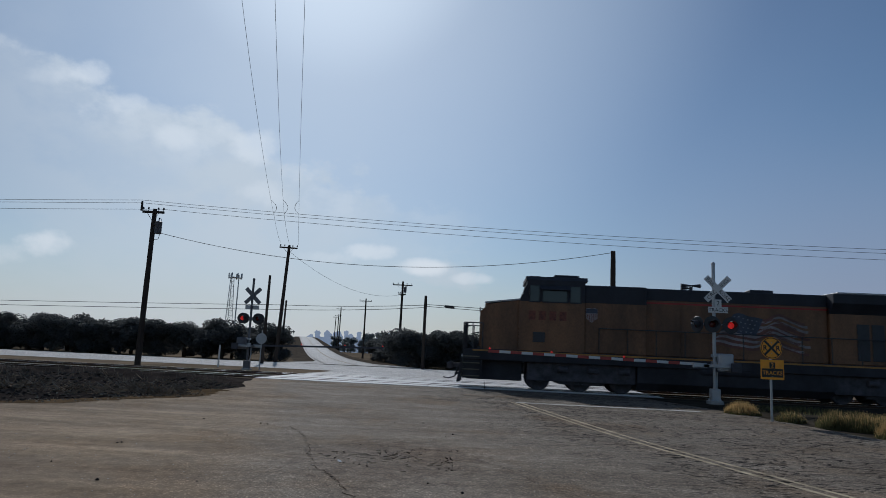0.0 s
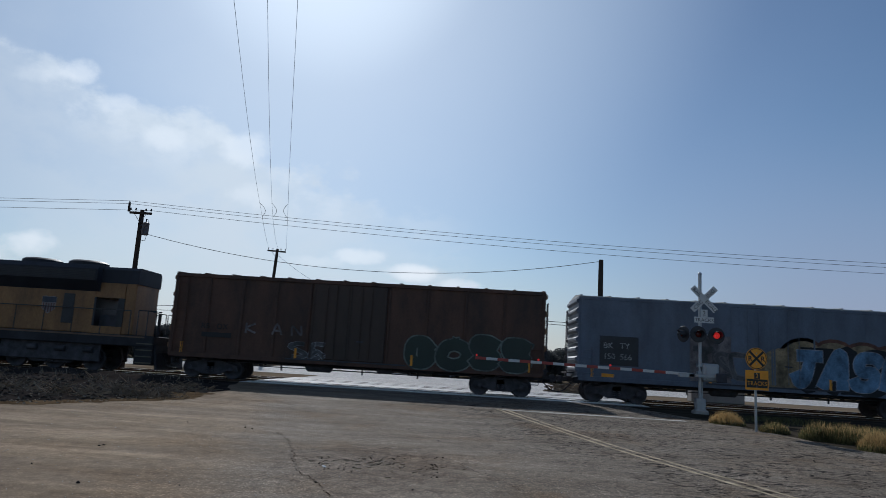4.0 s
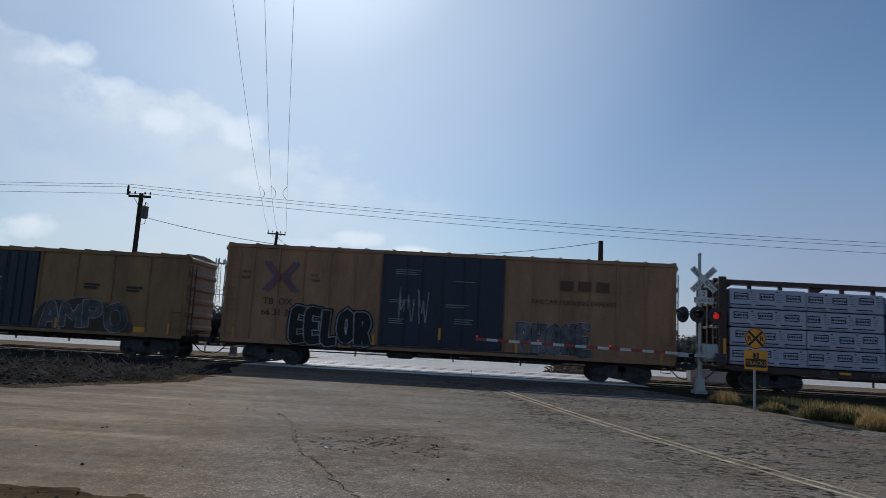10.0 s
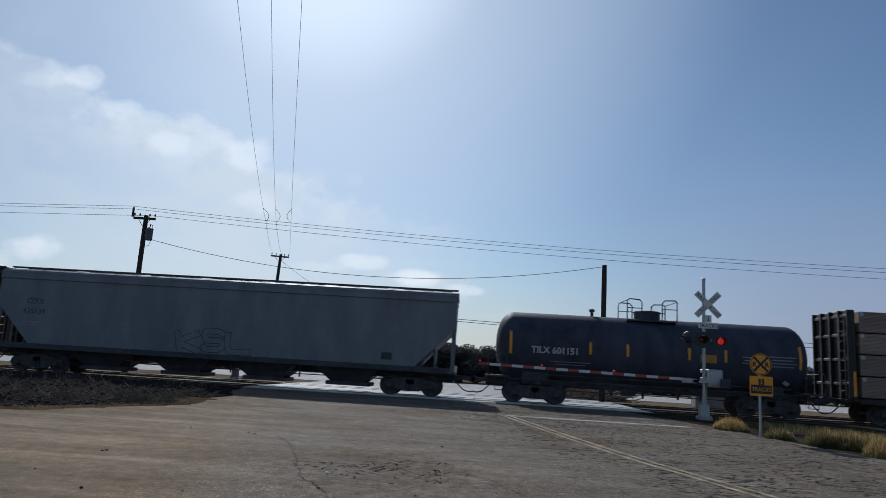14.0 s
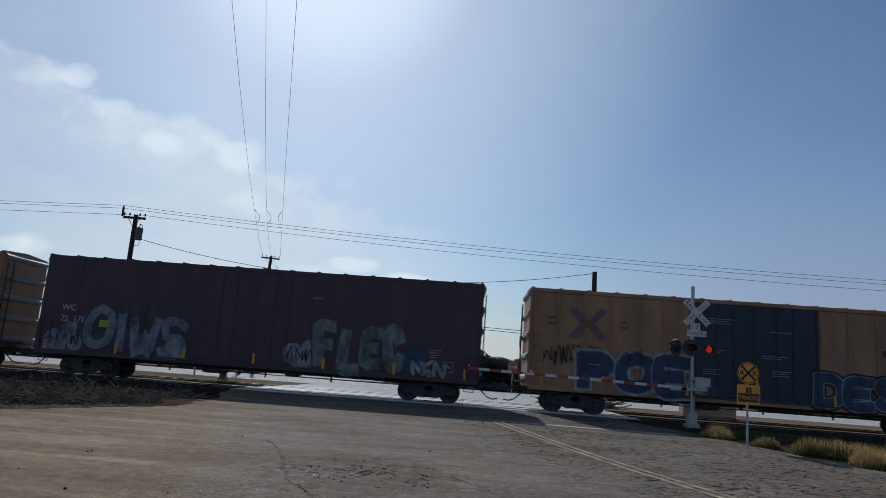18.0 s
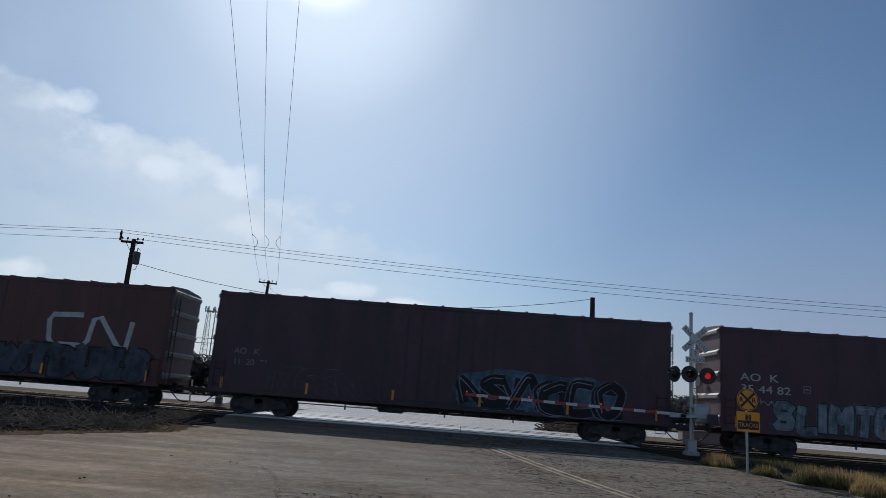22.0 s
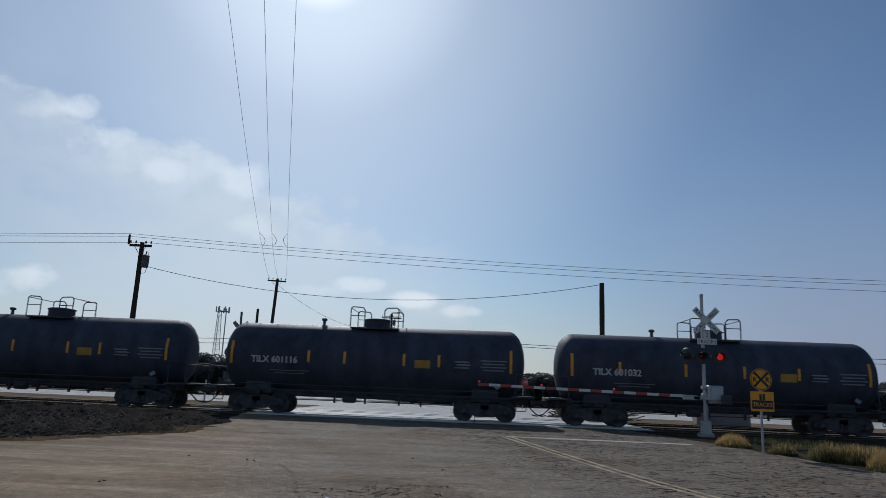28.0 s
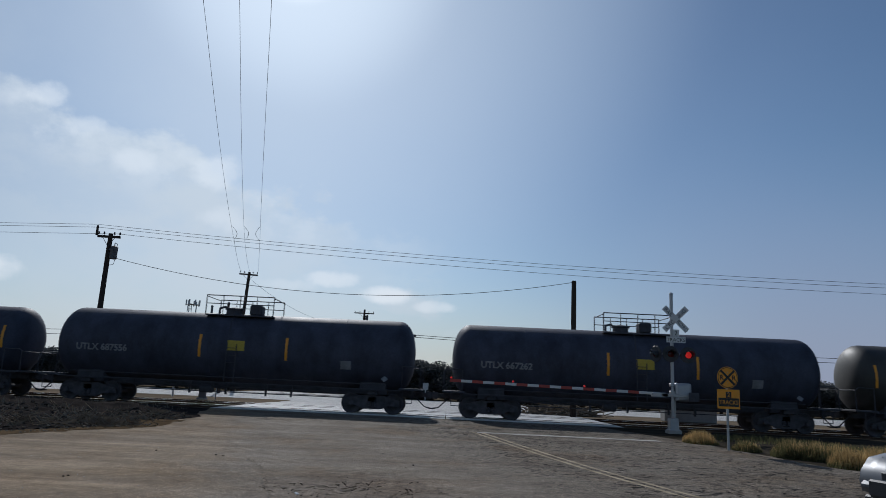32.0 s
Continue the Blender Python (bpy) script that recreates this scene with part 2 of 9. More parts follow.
def surface(name, rgb, rough=0.6, metal=0.0, var=0.3, big=0.7, fine=30.0, stretch=(1, 1, 1), bump=0.15, tint=None, spec=0.5, each=0.0):
    """Paint, wood, soil or metal with stains, fine grain and relief in real sizes."""
    m = bpy.data.materials.new(name)
    nt, ln, b = nodes_of(m)
    tc, mp = nt.new("ShaderNodeTexCoord"), nt.new("ShaderNodeMapping")
    mp.inputs["Scale"].default_value = stretch
    ln.new(tc.outputs["Object"], mp.inputs[0])
    n1, n2 = nt.new("ShaderNodeTexNoise"), nt.new("ShaderNodeTexNoise")
    n1.inputs["Scale"].default_value, n1.inputs["Detail"].default_value, n1.inputs["Roughness"].default_value = big, 6, 0.65
    n2.inputs["Scale"].default_value, n2.inputs["Detail"].default_value = fine, 3
    ln.new(mp.outputs[0], n1.inputs["Vector"])
    ln.new(mp.outputs[0], n2.inputs["Vector"])
    dark = tuple(c * (1 - var) for c in (tint or rgb))
    lite = tuple(min(1, c * (1 + 0.45 * var)) for c in rgb)
    r1 = ramp(nt, 0.32, 0.68, dark, lite)
    ln.new(n1.outputs[0], r1.inputs[0])
    r2 = ramp(nt, 0.25, 0.75, (1 - var * 0.5,) * 3, (1 + var * 0.2,) * 3)
    ln.new(n2.outputs[0], r2.inputs[0])
    mx = nt.new("ShaderNodeMix")
    mx.data_type, mx.blend_type = "RGBA", "MULTIPLY"
    mx.inputs[0].default_value = 1.0
    ln.new(r1.outputs[0], mx.inputs[6])
    ln.new(r2.outputs[0], mx.inputs[7])
    last = mx.outputs[2]
    if each:
        oi, hv, mr = nt.new("ShaderNodeObjectInfo"), nt.new("ShaderNodeHueSaturation"), nt.new("ShaderNodeMapRange")
        mr.inputs[3].default_value, mr.inputs[4].default_value = 1 - each, 1 + each
        ln.new(oi.outputs["Random"], mr.inputs[0])
        ln.new(mr.outputs[0], hv.inputs["Value"])
        ln.new(last, hv.inputs["Color"])
        last = hv.outputs[0]
    ln.new(last, b.inputs["Base Color"])
    mr2 = nt.new("ShaderNodeMapRange")
    mr2.inputs[3].default_value, mr2.inputs[4].default_value = max(0.05, rough - 0.12), min(1, rough + 0.15)
    ln.new(n1.outputs[0], mr2.inputs[0])
    ln.new(mr2.outputs[0], b.inputs["Roughness"])
    b.inputs["Metallic"].default_value = metal
    b.inputs["Specular IOR Level"].default_value = spec
    if bump:
        bp = nt.new("ShaderNodeBump")
        bp.inputs["Strength"].default_value, bp.inputs["Distance"].default_value = bump, 0.02
        ln.new(n2.outputs[0], bp.inputs["Height"])
        ln.new(bp.outputs[0], b.inputs["Normal"])
    return m


def plain(name, rgb, rough=0.5, metal=0.0, glow=0.0):
    m = bpy.data.materials.new(name)
    nt, ln, b = nodes_of(m)
    b.inputs["Base Color"].default_value = (*rgb, 1)
    b.inputs["Roughness"].default_value, b.inputs["Metallic"].default_value = rough, metal
    if glow:
        b.inputs["Emission Color"].default_value = (*rgb, 1)
        b.inputs["Emission Strength"].default_value = glow
    return m


def asphalt(name, rgb, dirt, crack=1.0, cell=3.0, zones=False, spec=0.03):
    """Worn asphalt with stone chips, dusty streaks, brown stains and cracks."""
    m = bpy.data.materials.new(name)
    nt, ln, b = nodes_of(m)
    tc = nt.new("ShaderNodeTexCoord")
    co = tc.outputs["Object"]

    def noisy(scale, detail, rough=0.6, stretch=(1, 1, 1), turn=0.0):
        mp, nz = nt.new("ShaderNodeMapping"), nt.new("ShaderNodeTexNoise")
        mp.inputs["Scale"].default_value, mp.inputs["Rotation"].default_value = stretch, (0, 0, radians(turn))
        nz.inputs["Scale"].default_value, nz.inputs["Detail"].default_value, nz.inputs["Roughness"].default_value = scale, detail, rough
        ln.new(co, mp.inputs[0])
        ln.new(mp.outputs[0], nz.inputs["Vector"])
        return nz

    def maths(op, a, c):
        n = nt.new("ShaderNodeMath")
        n.operation = op
        for k, v in enumerate((a, c)):
            if isinstance(v, (int, float)):
                n.inputs[k].default_value = v
            else:
                ln.new(v, n.inputs[k])
        return n.outputs[0]

    def between(v, lo, hi, a=0.0, c=1.0):
        n = nt.new("ShaderNodeMapRange")
        n.interpolation_type = "SMOOTHSTEP"
        for k, q in enumerate((lo, hi, a, c)):
            n.inputs[k + 1].default_value = q
        ln.new(v, n.inputs[0])
        return n.outputs[0]

    def blend(kind, fac, a, c):
        n = nt.new("ShaderNodeMix")
        n.data_type, n.blend_type = "RGBA", kind
        for k, v in ((0, fac), (6, a), (7, c)):
            if isinstance(v, (int, float)):
                n.inputs[k].default_value = v
            elif isinstance(v, tuple):
                n.inputs[k].default_value = v + (1,)
            else:
                ln.new(v, n.inputs[k])
        return n.outputs[2]
    # across the road: 0 on the centre line, negative on the dusty apron
    sep = nt.new("ShaderNodeSeparateXYZ")
    ln.new(co, sep.inputs[0])
    area = noisy(0.3, 5)
    across = maths("ADD", maths("SUBTRACT", maths("ADD", sep.outputs[0], maths("MULTIPLY", sep.outputs[1], 0.277)), 7.14), maths("MULTIPLY", maths("SUBTRACT", area.outputs[0], 0.5), 3.0))
    # dusty streaks along the tracks, brown stains, mottling
    streak = noisy(1.0, 7, 0.65, (0.13, 0.85, 1), 4)
    blot = noisy(0.32, 7, 0.7)
    mid = noisy(4.0, 6, 0.75)
    dusty = between(streak.outputs[0], 0.40, 0.68)
    if zones:
        # the paved apron ends at a ragged seam; the road beyond it is older and greyer
        seam = maths("ADD", maths("ADD", across, 7.35), maths("MULTIPLY", maths("SUBTRACT", mid.outputs[0], 0.5), 1.1))
        dusty = maths("MULTIPLY", dusty, between(seam, 0.6, -2.0, 0.10, 1.0))
    col = blend("MIX", dusty, rgb, dirt)
    if zones:
        col = blend("MIX", between(seam, -0.9, 0.35, 0.0, 0.95), col, (0.190, 0.161, 0.130))
        col = blend("MIX", between(seam, 2.0, 7.0, 0.0, 0.85), col, (0.178, 0.155, 0.130))
    if zones:
        # tracked-in brown dirt towards the unpaved side
        col = blend("MIX", maths("MULTIPLY", between(seam, -2.0, -4.5, 0.0, 0.65), between(sep.outputs[1], 14.0, 8.0)), col, (0.165, 0.122, 0.086))
    brown = maths("MULTIPLY", between(blot.outputs[0], 0.48, 0.70), 0.5)
    col = blend("MIX", brown, col, tuple(c * f for c, f in zip(rgb, (1.0, 0.88, 0.74))))
    if zones:
        # the stained hollow where leaves and dirt gather
        sx, sy = maths("DIVIDE", maths("ADD", sep.outputs[0], 1.35), 1.5), maths("DIVIDE", maths("SUBTRACT", sep.outputs[1], 10.4), 2.3)
        far = maths("ADD", maths("ADD", maths("MULTIPLY", sx, sx), maths("MULTIPLY", sy, sy)), maths("MULTIPLY", maths("SUBTRACT", mid.outputs[0], 0.5), 2.5))
        col = blend("MIX", between(far, 1.4, 0.0, 0.0, 0.62), col, (0.095, 0.066, 0.046))
    # fine dust drawn out along the tracks
    drift = noisy(0.9, 5, 0.55, (0.45, 1.3, 1), 5)
    r5 = ramp(nt, 0.34, 0.66, (0.80, 0.78, 0.75), (1.17, 1.18, 1.18))
    ln.new(drift.outputs[0], r5.inputs[0])
    col = blend("MULTIPLY", 1.0, col, r5.outputs[0])
    r3 = ramp(nt, 0.28, 0.72, (0.68, 0.68, 0.68), (1.32, 1.31, 1.29))
    ln.new(mid.outputs[0], r3.inputs[0])
    col = blend("MULTIPLY", 1.0, col, r3.outputs[0])
    # stone chips in the surface
    chip = nt.new("ShaderNodeTexVoronoi")
    chip.inputs["Scale"].default_value = 62
    ln.new(co, chip.inputs["Vector"])
    sc = nt.new("ShaderNodeSeparateColor")
    ln.new(chip.outputs["Color"], sc.inputs[0])
    r2 = ramp(nt, 0.0, 1.0, (0.56, 0.56, 0.56), (2.1, 2.06, 2.0))
    e = r2.color_ramp.elements.new(0.82)
    e.color = (1.12, 1.11, 1.1, 1)
    ln.new(sc.outputs[0], r2.inputs[0])
    col = blend("MULTIPLY", between(seam, -2.2, 0.3, 0.35, 1.0) if zones else 1.0, col, r2.outputs[0])
    # cracks
    am = nt.new("ShaderNodeMixRGB")
    am.blend_type = "LINEAR_LIGHT"
    am.inputs[0].default_value = 0.17
    ln.new(co, am.inputs[1])
    ln.new(noisy(1.6, 5).outputs["Color"], am.inputs[2])
    vo = nt.new("ShaderNodeTexVoronoi")
    vo.feature = "DISTANCE_TO_EDGE"
    vo.inputs["Scale"].default_value = cell
    squash = nt.new("ShaderNodeMapping")
    squash.inputs["Scale"].default_value = (0.9, 2.1, 1.0)
    ln.new(am.outputs[0], squash.inputs[0])
    ln.new(squash.outputs[0], vo.inputs["Vector"])
    gap = between(vo.outputs["Distance"], 0.10, 0.03)
    broken = maths("MULTIPLY", maths("MULTIPLY", between(noisy(0.6, 4).outputs[0], 0.36, 0.50, 0.25, 1.0), between(noisy(5.0, 3, 0.6, (0.8, 1.6, 1)).outputs[0], 0.42, 0.55, 0.0, 1.0)), crack)
    if zones:
        broken = maths("MULTIPLY", broken, between(across, -3.6, -0.6, 0.0, 1.0))
    gap = maths("MULTIPLY", gap, broken)
    col = blend("MIX", gap, col, (0.012, 0.011, 0.01))
    ln.new(col, b.inputs["Base Color"])
    ln.new(between(blot.outputs[0], 0.3, 0.7, 0.72, 0.92), b.inputs["Roughness"])
    b.inputs["Specular IOR Level"].default_value = spec
    bp = nt.new("ShaderNodeBump")
    bp.inputs["Strength"].default_value, bp.inputs["Distance"].default_value = 0.65, 0.014
    ln.new(maths("SUBTRACT", maths("ADD", sc.outputs[1], mid.outputs[0]), maths("MULTIPLY", gap, 2.0)), bp.inputs["Height"])
    ln.new(bp.outputs[0], b.inputs["Normal"])
    return m

# ---- materials ----
STEEL_DARK = surface("dark_steel", (0.082, 0.082, 0.095), 0.7, 0.1, 0.4, 1.5, 40, spec=0.25)
TRUCK_STEEL = surface("grimy_truck_steel", (0.096, 0.092, 0.102), 0.8, 0.0, 0.45, 3, 40, spec=0.15)
RAIL_SIDE = surface("rusty_rail", (0.09, 0.05, 0.032), 0.7, 0.4, 0.4, 2, 50)
RAIL_TOP = surface("worn_rail_head", (0.55, 0.55, 0.56), 0.28, 1.0, 0.15, 2, 50, bump=0.02)
TIE_WOOD = surface("creosoted_tie", (0.075, 0.058, 0.045), 0.85, 0, 0.4, 2, 25, (1, 6, 6), each=0.3, spec=0.0)
BALLAST = surface("ballast_stone", (0.065, 0.057, 0.051), 0.9, 0, 0.55, 1.2, 18, bump=0.8, spec=0.0)
POLE_WOOD = surface("dark_pole_wood", (0.062, 0.051, 0.045), 0.85, 0, 0.4, 1.5, 25, (6, 6, 0.5), spec=0.0)
GALV = surface("galvanised_steel", (0.42, 0.43, 0.44), 0.45, 0.6, 0.2, 2, 60)
SIGN_WHITE = surface("white_sign_sheet", (0.62, 0.62, 0.61), 0.4, 0, 0.1, 3, 60, bump=0.03)
SIGN_BLACK = plain("black_sign_ink", (0.012, 0.012, 0.012), 0.5)
SIGN_YELLOW = surface("yellow_sign_sheet", (0.82, 0.33, 0.012), 0.4, 0, 0.12, 3, 60, bump=0.03)
STRIPE_RED = surface("red_reflective_tape", (0.36, 0.045, 0.035), 0.4, 0, 0.2, 3, 60, bump=0.03)
BLACK_PAINT = surface("black_paint", (0.033, 0.034, 0.040), 0.5, 0, 0.4, 2, 50)
LENS_LIT = plain("lit_red_lens", (0.8, 0.03, 0.025), 0.3, 0, 0.55)
LENS_DARK = plain("unlit_red_lens", (0.09, 0.008, 0.006), 0.2)
SILVER = surface("silver_paint", (0.40, 0.41, 0.43), 0.4, 0.4, 0.12, 2, 60, bump=0.03)
WIRE = plain("dark_wire", (0.03, 0.03, 0.032), 0.5, 0.3)
GLASS_DARK = plain("dark_window_glass", (0.02, 0.025, 0.03), 0.06)
GLASS_CLEAR = bpy.data.materials.new("clear_window_glass")
_n, _l, _b = nodes_of(GLASS_CLEAR)
_b.inputs["Roughness"].default_value = 0.03
_t, _x = _n.new("ShaderNodeBsdfTransparent"), _n.new("ShaderNodeMixShader")
_t.inputs[0].default_value = (0.8, 0.84, 0.86, 1)
_x.inputs[0].default_value = 0.12
_o = [q for q in _n if q.type == "OUTPUT_MATERIAL"][0]
_l.new(_t.outputs[0], _x.inputs[1])
_l.new(_b.outputs[0], _x.inputs[2])
_l.new(_x.outputs[0], _o.inputs[0])
SOIL = surface("dry_soil", (0.19, 0.15, 0.107), 0.95, 0, 0.4, 0.25, 9, bump=0.7, spec=0.0)
SOIL_DARK = surface("dark_weedy_soil", (0.046, 0.039, 0.035), 0.95, 0, 0.5, 0.9, 12, bump=0.9, spec=0.0)
FIELD = surface("dusty_field", (0.17, 0.135, 0.095), 0.95, 0, 0.4, 0.05, 3, bump=0.5, spec=0.0)
ROAD_NEAR = asphalt("worn_asphalt", (0.198, 0.152, 0.108), (0.305, 0.234, 0.160), 1.0, 3.0, True)
ROAD_CRACK = surface("open_crack", (0.042, 0.030, 0.022), 0.95, 0, 0.3, 3, 30, spec=0.0)
DIRT = surface("loose_brown_dirt", (0.12, 0.084, 0.05), 0.95, 0, 0.55, 1.6, 16, bump=0.9, spec=0.0)
# verge soil: shade between the tufts is put into its colour
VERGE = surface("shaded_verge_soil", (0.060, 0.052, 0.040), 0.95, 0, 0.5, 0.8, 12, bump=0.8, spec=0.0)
# paler than the near road: sun glare is partly put into the colour
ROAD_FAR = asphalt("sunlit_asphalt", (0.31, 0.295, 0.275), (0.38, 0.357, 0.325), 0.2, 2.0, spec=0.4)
ROAD_LINE = surface("worn_yellow_line", (0.47, 0.40, 0.285), 0.8, 0, 0.55, 2.5, 22, spec=0.0)
STOP_LINE = surface("worn_white_line", (0.52, 0.50, 0.46), 0.8, 0, 0.45, 2.5, 22, spec=0.0)
# panel colour is also raised for glare
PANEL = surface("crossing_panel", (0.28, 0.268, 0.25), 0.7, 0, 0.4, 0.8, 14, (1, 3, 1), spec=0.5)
for dusty in (PANEL, ROAD_FAR):          # sheen added for the sun glare beyond the train
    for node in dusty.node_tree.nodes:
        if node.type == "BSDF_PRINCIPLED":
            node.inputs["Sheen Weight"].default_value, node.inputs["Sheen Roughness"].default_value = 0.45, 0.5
BARK = surface("bark", (0.07, 0.05, 0.035), 0.9, 0, 0.4, 3, 20, (4, 4, 1), spec=0.0)


def blades(name, rgb, var):
    """Thin leaves that let part of the light through."""
    m = surface(name, rgb, 0.8, 0, var, 0.9, 9, bump=0, spec=0.0)
    nt, ln = m.node_tree.nodes, m.node_tree.links
    b, out = nt["Principled BSDF"], [q for q in nt if q.type == "OUTPUT_MATERIAL"][0]
    tr, mx = nt.new("ShaderNodeBsdfTranslucent"), nt.new("ShaderNodeMixShader")
    mx.inputs[0].default_value = 0.45
    ln.new(b.inputs["Base Color"].links[0].from_socket, tr.inputs[0])
    ln.new(b.outputs[0], mx.inputs[1])
    ln.new(tr.outputs[0], mx.inputs[2])
    ln.new(mx.outputs[0], out.inputs[0])
    return m


# far leaf colour lifted and greyed to carry the haze of distance
LEAF_FAR = blades("hazed_eucalyptus_leaves", (0.24, 0.27, 0.27), 0.3)
# orchard green raised towards grey, with some haze put into it
LEAF = blades("hazed_citrus_leaves", (0.115, 0.12, 0.118), 0.4)
STRAW = blades("dry_grass", (0.60, 0.42, 0.19), 0.6)
WEED = blades("grey_green_weed", (0.16, 0.155, 0.075), 0.5)
DEADWOOD = surface("dead_stalks", (0.33, 0.27, 0.20), 0.9, 0, 0.5, 1.5, 20, spec=0.0)
DEAD_BROWN = surface("brown_dead_stalks", (0.26, 0.205, 0.15), 0.9, 0, 0.6, 1.5, 20, spec=0.0)
CLOD = surface("broken_clods", (0.115, 0.092, 0.075), 0.95, 0, 0.5, 2.0, 14, bump=0.8, spec=0.0)
CONCRETE = surface("concrete", (0.36, 0.35, 0.33), 0.85, 0, 0.25, 1.0, 25, spec=0.0)
BANK_SOIL = surface("brown_bank_soil", (0.095, 0.080, 0.064), 0.95, 0, 0.4, 0.3, 6, bump=0.6, spec=0.0)

# ---- the ground and the roads ----
def gz(y):
    """Height of the ground: it lifts a little towards the rails."""
    k = min(1, max(0, (y - 13) / 14))
    return -0.27 + 0.24 * k * k * (3 - 2 * k)


def strip(name, left, right, y0, y1, lift, material, ny=40, nx=6, label="", category="", wob=0.0, ends=(True, True)):
    """A sheet between two edges that follows the ground."""
    vs, fs = [], []
    for j in range(ny + 1):
        y = y0 + (y1 - y0) * j / ny
        a, b = left(y), right(y)
        for i in range(nx + 1):
            x = a + (b - a) * i / nx
            if wob and (i == 0 and ends[0] or i == nx and ends[1]):
                x += (random.random() - 0.5) * wob
            vs.append((x, y, gz(y) + lift))
    for j in range(ny):
        for i in range(nx):
            k = j * (nx + 1) + i
            fs.append((k, k + 1, k + nx + 2, k + nx + 1))
    return tagged(part(name, G().add(vs, fs), material), label, category, kind="structure")


def road_mid(y):
    """The crossing road runs away at a slant."""
    return 2.46 - 0.277 * (y - 16.9)


def smooth(a, b, v):
    k = min(1, max(0, (v - a) / (b - a)))
    return k * k * (3 - 2 * k)


def ground_sheet():
    ys = [-400, -100, -30] + [i * 1.0 for i in range(-10, 45)] + [48, 60, 100, 200, 500, 1200, 3000]
    xs = [-3000, -1200, -500, -200, -100] + [i * 5.0 for i in range(-12, 13)] + [100, 200, 500, 1200, 3000]
    vs = [(x, y, gz(y) - 0.05) for y in ys for x in xs]
    n = len(xs)
    fs = [(j * n + i, j * n + i + 1, j * n + n + i + 1, j * n + n + i) for j in range(len(ys) - 1) for i in range(n - 1)]
    tagged(part("ground", G().add(vs, fs), FIELD), "dry dusty brown ground with sparse weeds", "ground", kind="structure")


ground_sheet()


def road_seam(y):
    return max(road_mid(y) - 7.1 + 0.5 * noise.noise(Vector((y * 0.35, 3, 1))) + 0.18 * noise.noise(Vector((y * 1.7, 8, 1))), dirt_left(y) + 0.3) if y > 0 else road_mid(y) - 7.1


def dirt_left(y):          # edge of the asphalt towards the weedy bank
    return -60 + 49.5 * smooth(10.5, 15.8, y) if y < 15.8 else -10.5 + 2.25 * math.sin(math.pi / 2 * min(1, (y - 15.8) / 4.6)) - 1.2 * smooth(23, 28, y) + 0.12 * math.sin(y * 1.7)


def edge_right(y):
    return 60 - 50.65 * smooth(11.0, 17.0, y) if y < 17 else 9.35 - 0.277 * (y - 17) - 0.3 * smooth(22, 25, y)


strip("road_near_side", lambda y: max(dirt_left(y), -60), lambda y: road_seam(y), -30, 29.1, 0.0, ROAD_NEAR, 90, 10, "dusty grey asphalt apron with loose grit and stains", "road", 0.25, (True, False))
strip("road_main", lambda y: road_seam(y), edge_right, -30, 29.1, 0.0, ROAD_NEAR, 90, 8, "old grey asphalt road with alligator cracks", "road", 0.12, (False, True))
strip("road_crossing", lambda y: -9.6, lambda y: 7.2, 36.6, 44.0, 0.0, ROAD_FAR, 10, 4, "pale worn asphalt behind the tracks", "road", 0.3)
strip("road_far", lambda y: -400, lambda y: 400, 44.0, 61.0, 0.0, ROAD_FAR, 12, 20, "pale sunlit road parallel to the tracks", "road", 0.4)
strip("verge_far", lambda y: -400, lambda y: -9.6, 37.4, 44.0, -0.015, SOIL, 6, 10, "pale dusty verge beside the tracks", "ground", 0.5)
strip("verge_far_east", lambda y: 7.2, lambda y: 400, 37.4, 44.0, -0.015, SOIL, 6, 10, "pale dusty verge beside the tracks", "ground", 0.5)


def dirt_patch():
    """Loose brown dirt washed onto the asphalt, lumpy, with a ragged edge."""
    nx, ny, vs, fs = 130, 120, [], []
    for j in range(ny + 1):
        y = -4.0 + 11.2 * j / ny
        for i in range(nx + 1):
            x = -13.0 + 11.4 * i / nx
            far = 6.75 - 0.10 * (x + 4.7) - 0.5 * max(0, x + 3.0)
            e = min(far - y, y + 3.2, x + 12.4, (-2.0 - x) * 0.8 if y < 6 else 9) + 0.22 * noise.noise(Vector((x * 1.5, y * 1.5, 2))) + 0.10 * noise.noise(Vector((x * 5, y * 5, 7)))
            n = 0.5 * noise.noise(Vector((x * 2.5, y * 2.5, 5))) + 0.35 * noise.noise(Vector((x * 8, y * 8, 6))) + 0.2 * noise.noise(Vector((x * 17, y * 17, 1)))
            k = min(1, max(0, e / 0.45))
            vs.append((x, y, gz(y) - 0.02 + 0.05 * min(1, max(0, e / 0.12)) * (0.55 + 0.45 * k) + 0.05 * k * n))
    for j in range(ny):
        for i in range(nx):
            k = j * (nx + 1) + i
            fs.append((k, k + 1, k + nx + 2, k + nx + 1))
    tagged(part("dirt_patch", G().add(vs, fs), DIRT, smooth=60), "loose brown dirt on the edge of the asphalt", "ground", kind="structure")


dirt_patch()
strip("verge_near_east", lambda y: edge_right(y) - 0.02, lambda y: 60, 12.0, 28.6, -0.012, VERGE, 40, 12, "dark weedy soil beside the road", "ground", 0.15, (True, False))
strip("dirt_strip", lambda y: -75, lambda y: dirt_left(y) + 0.35, 11.0, 21.5, 0.005, DIRT, 60, 20, "brown dirt along the foot of the bank", "ground", 0.3, (False, True))


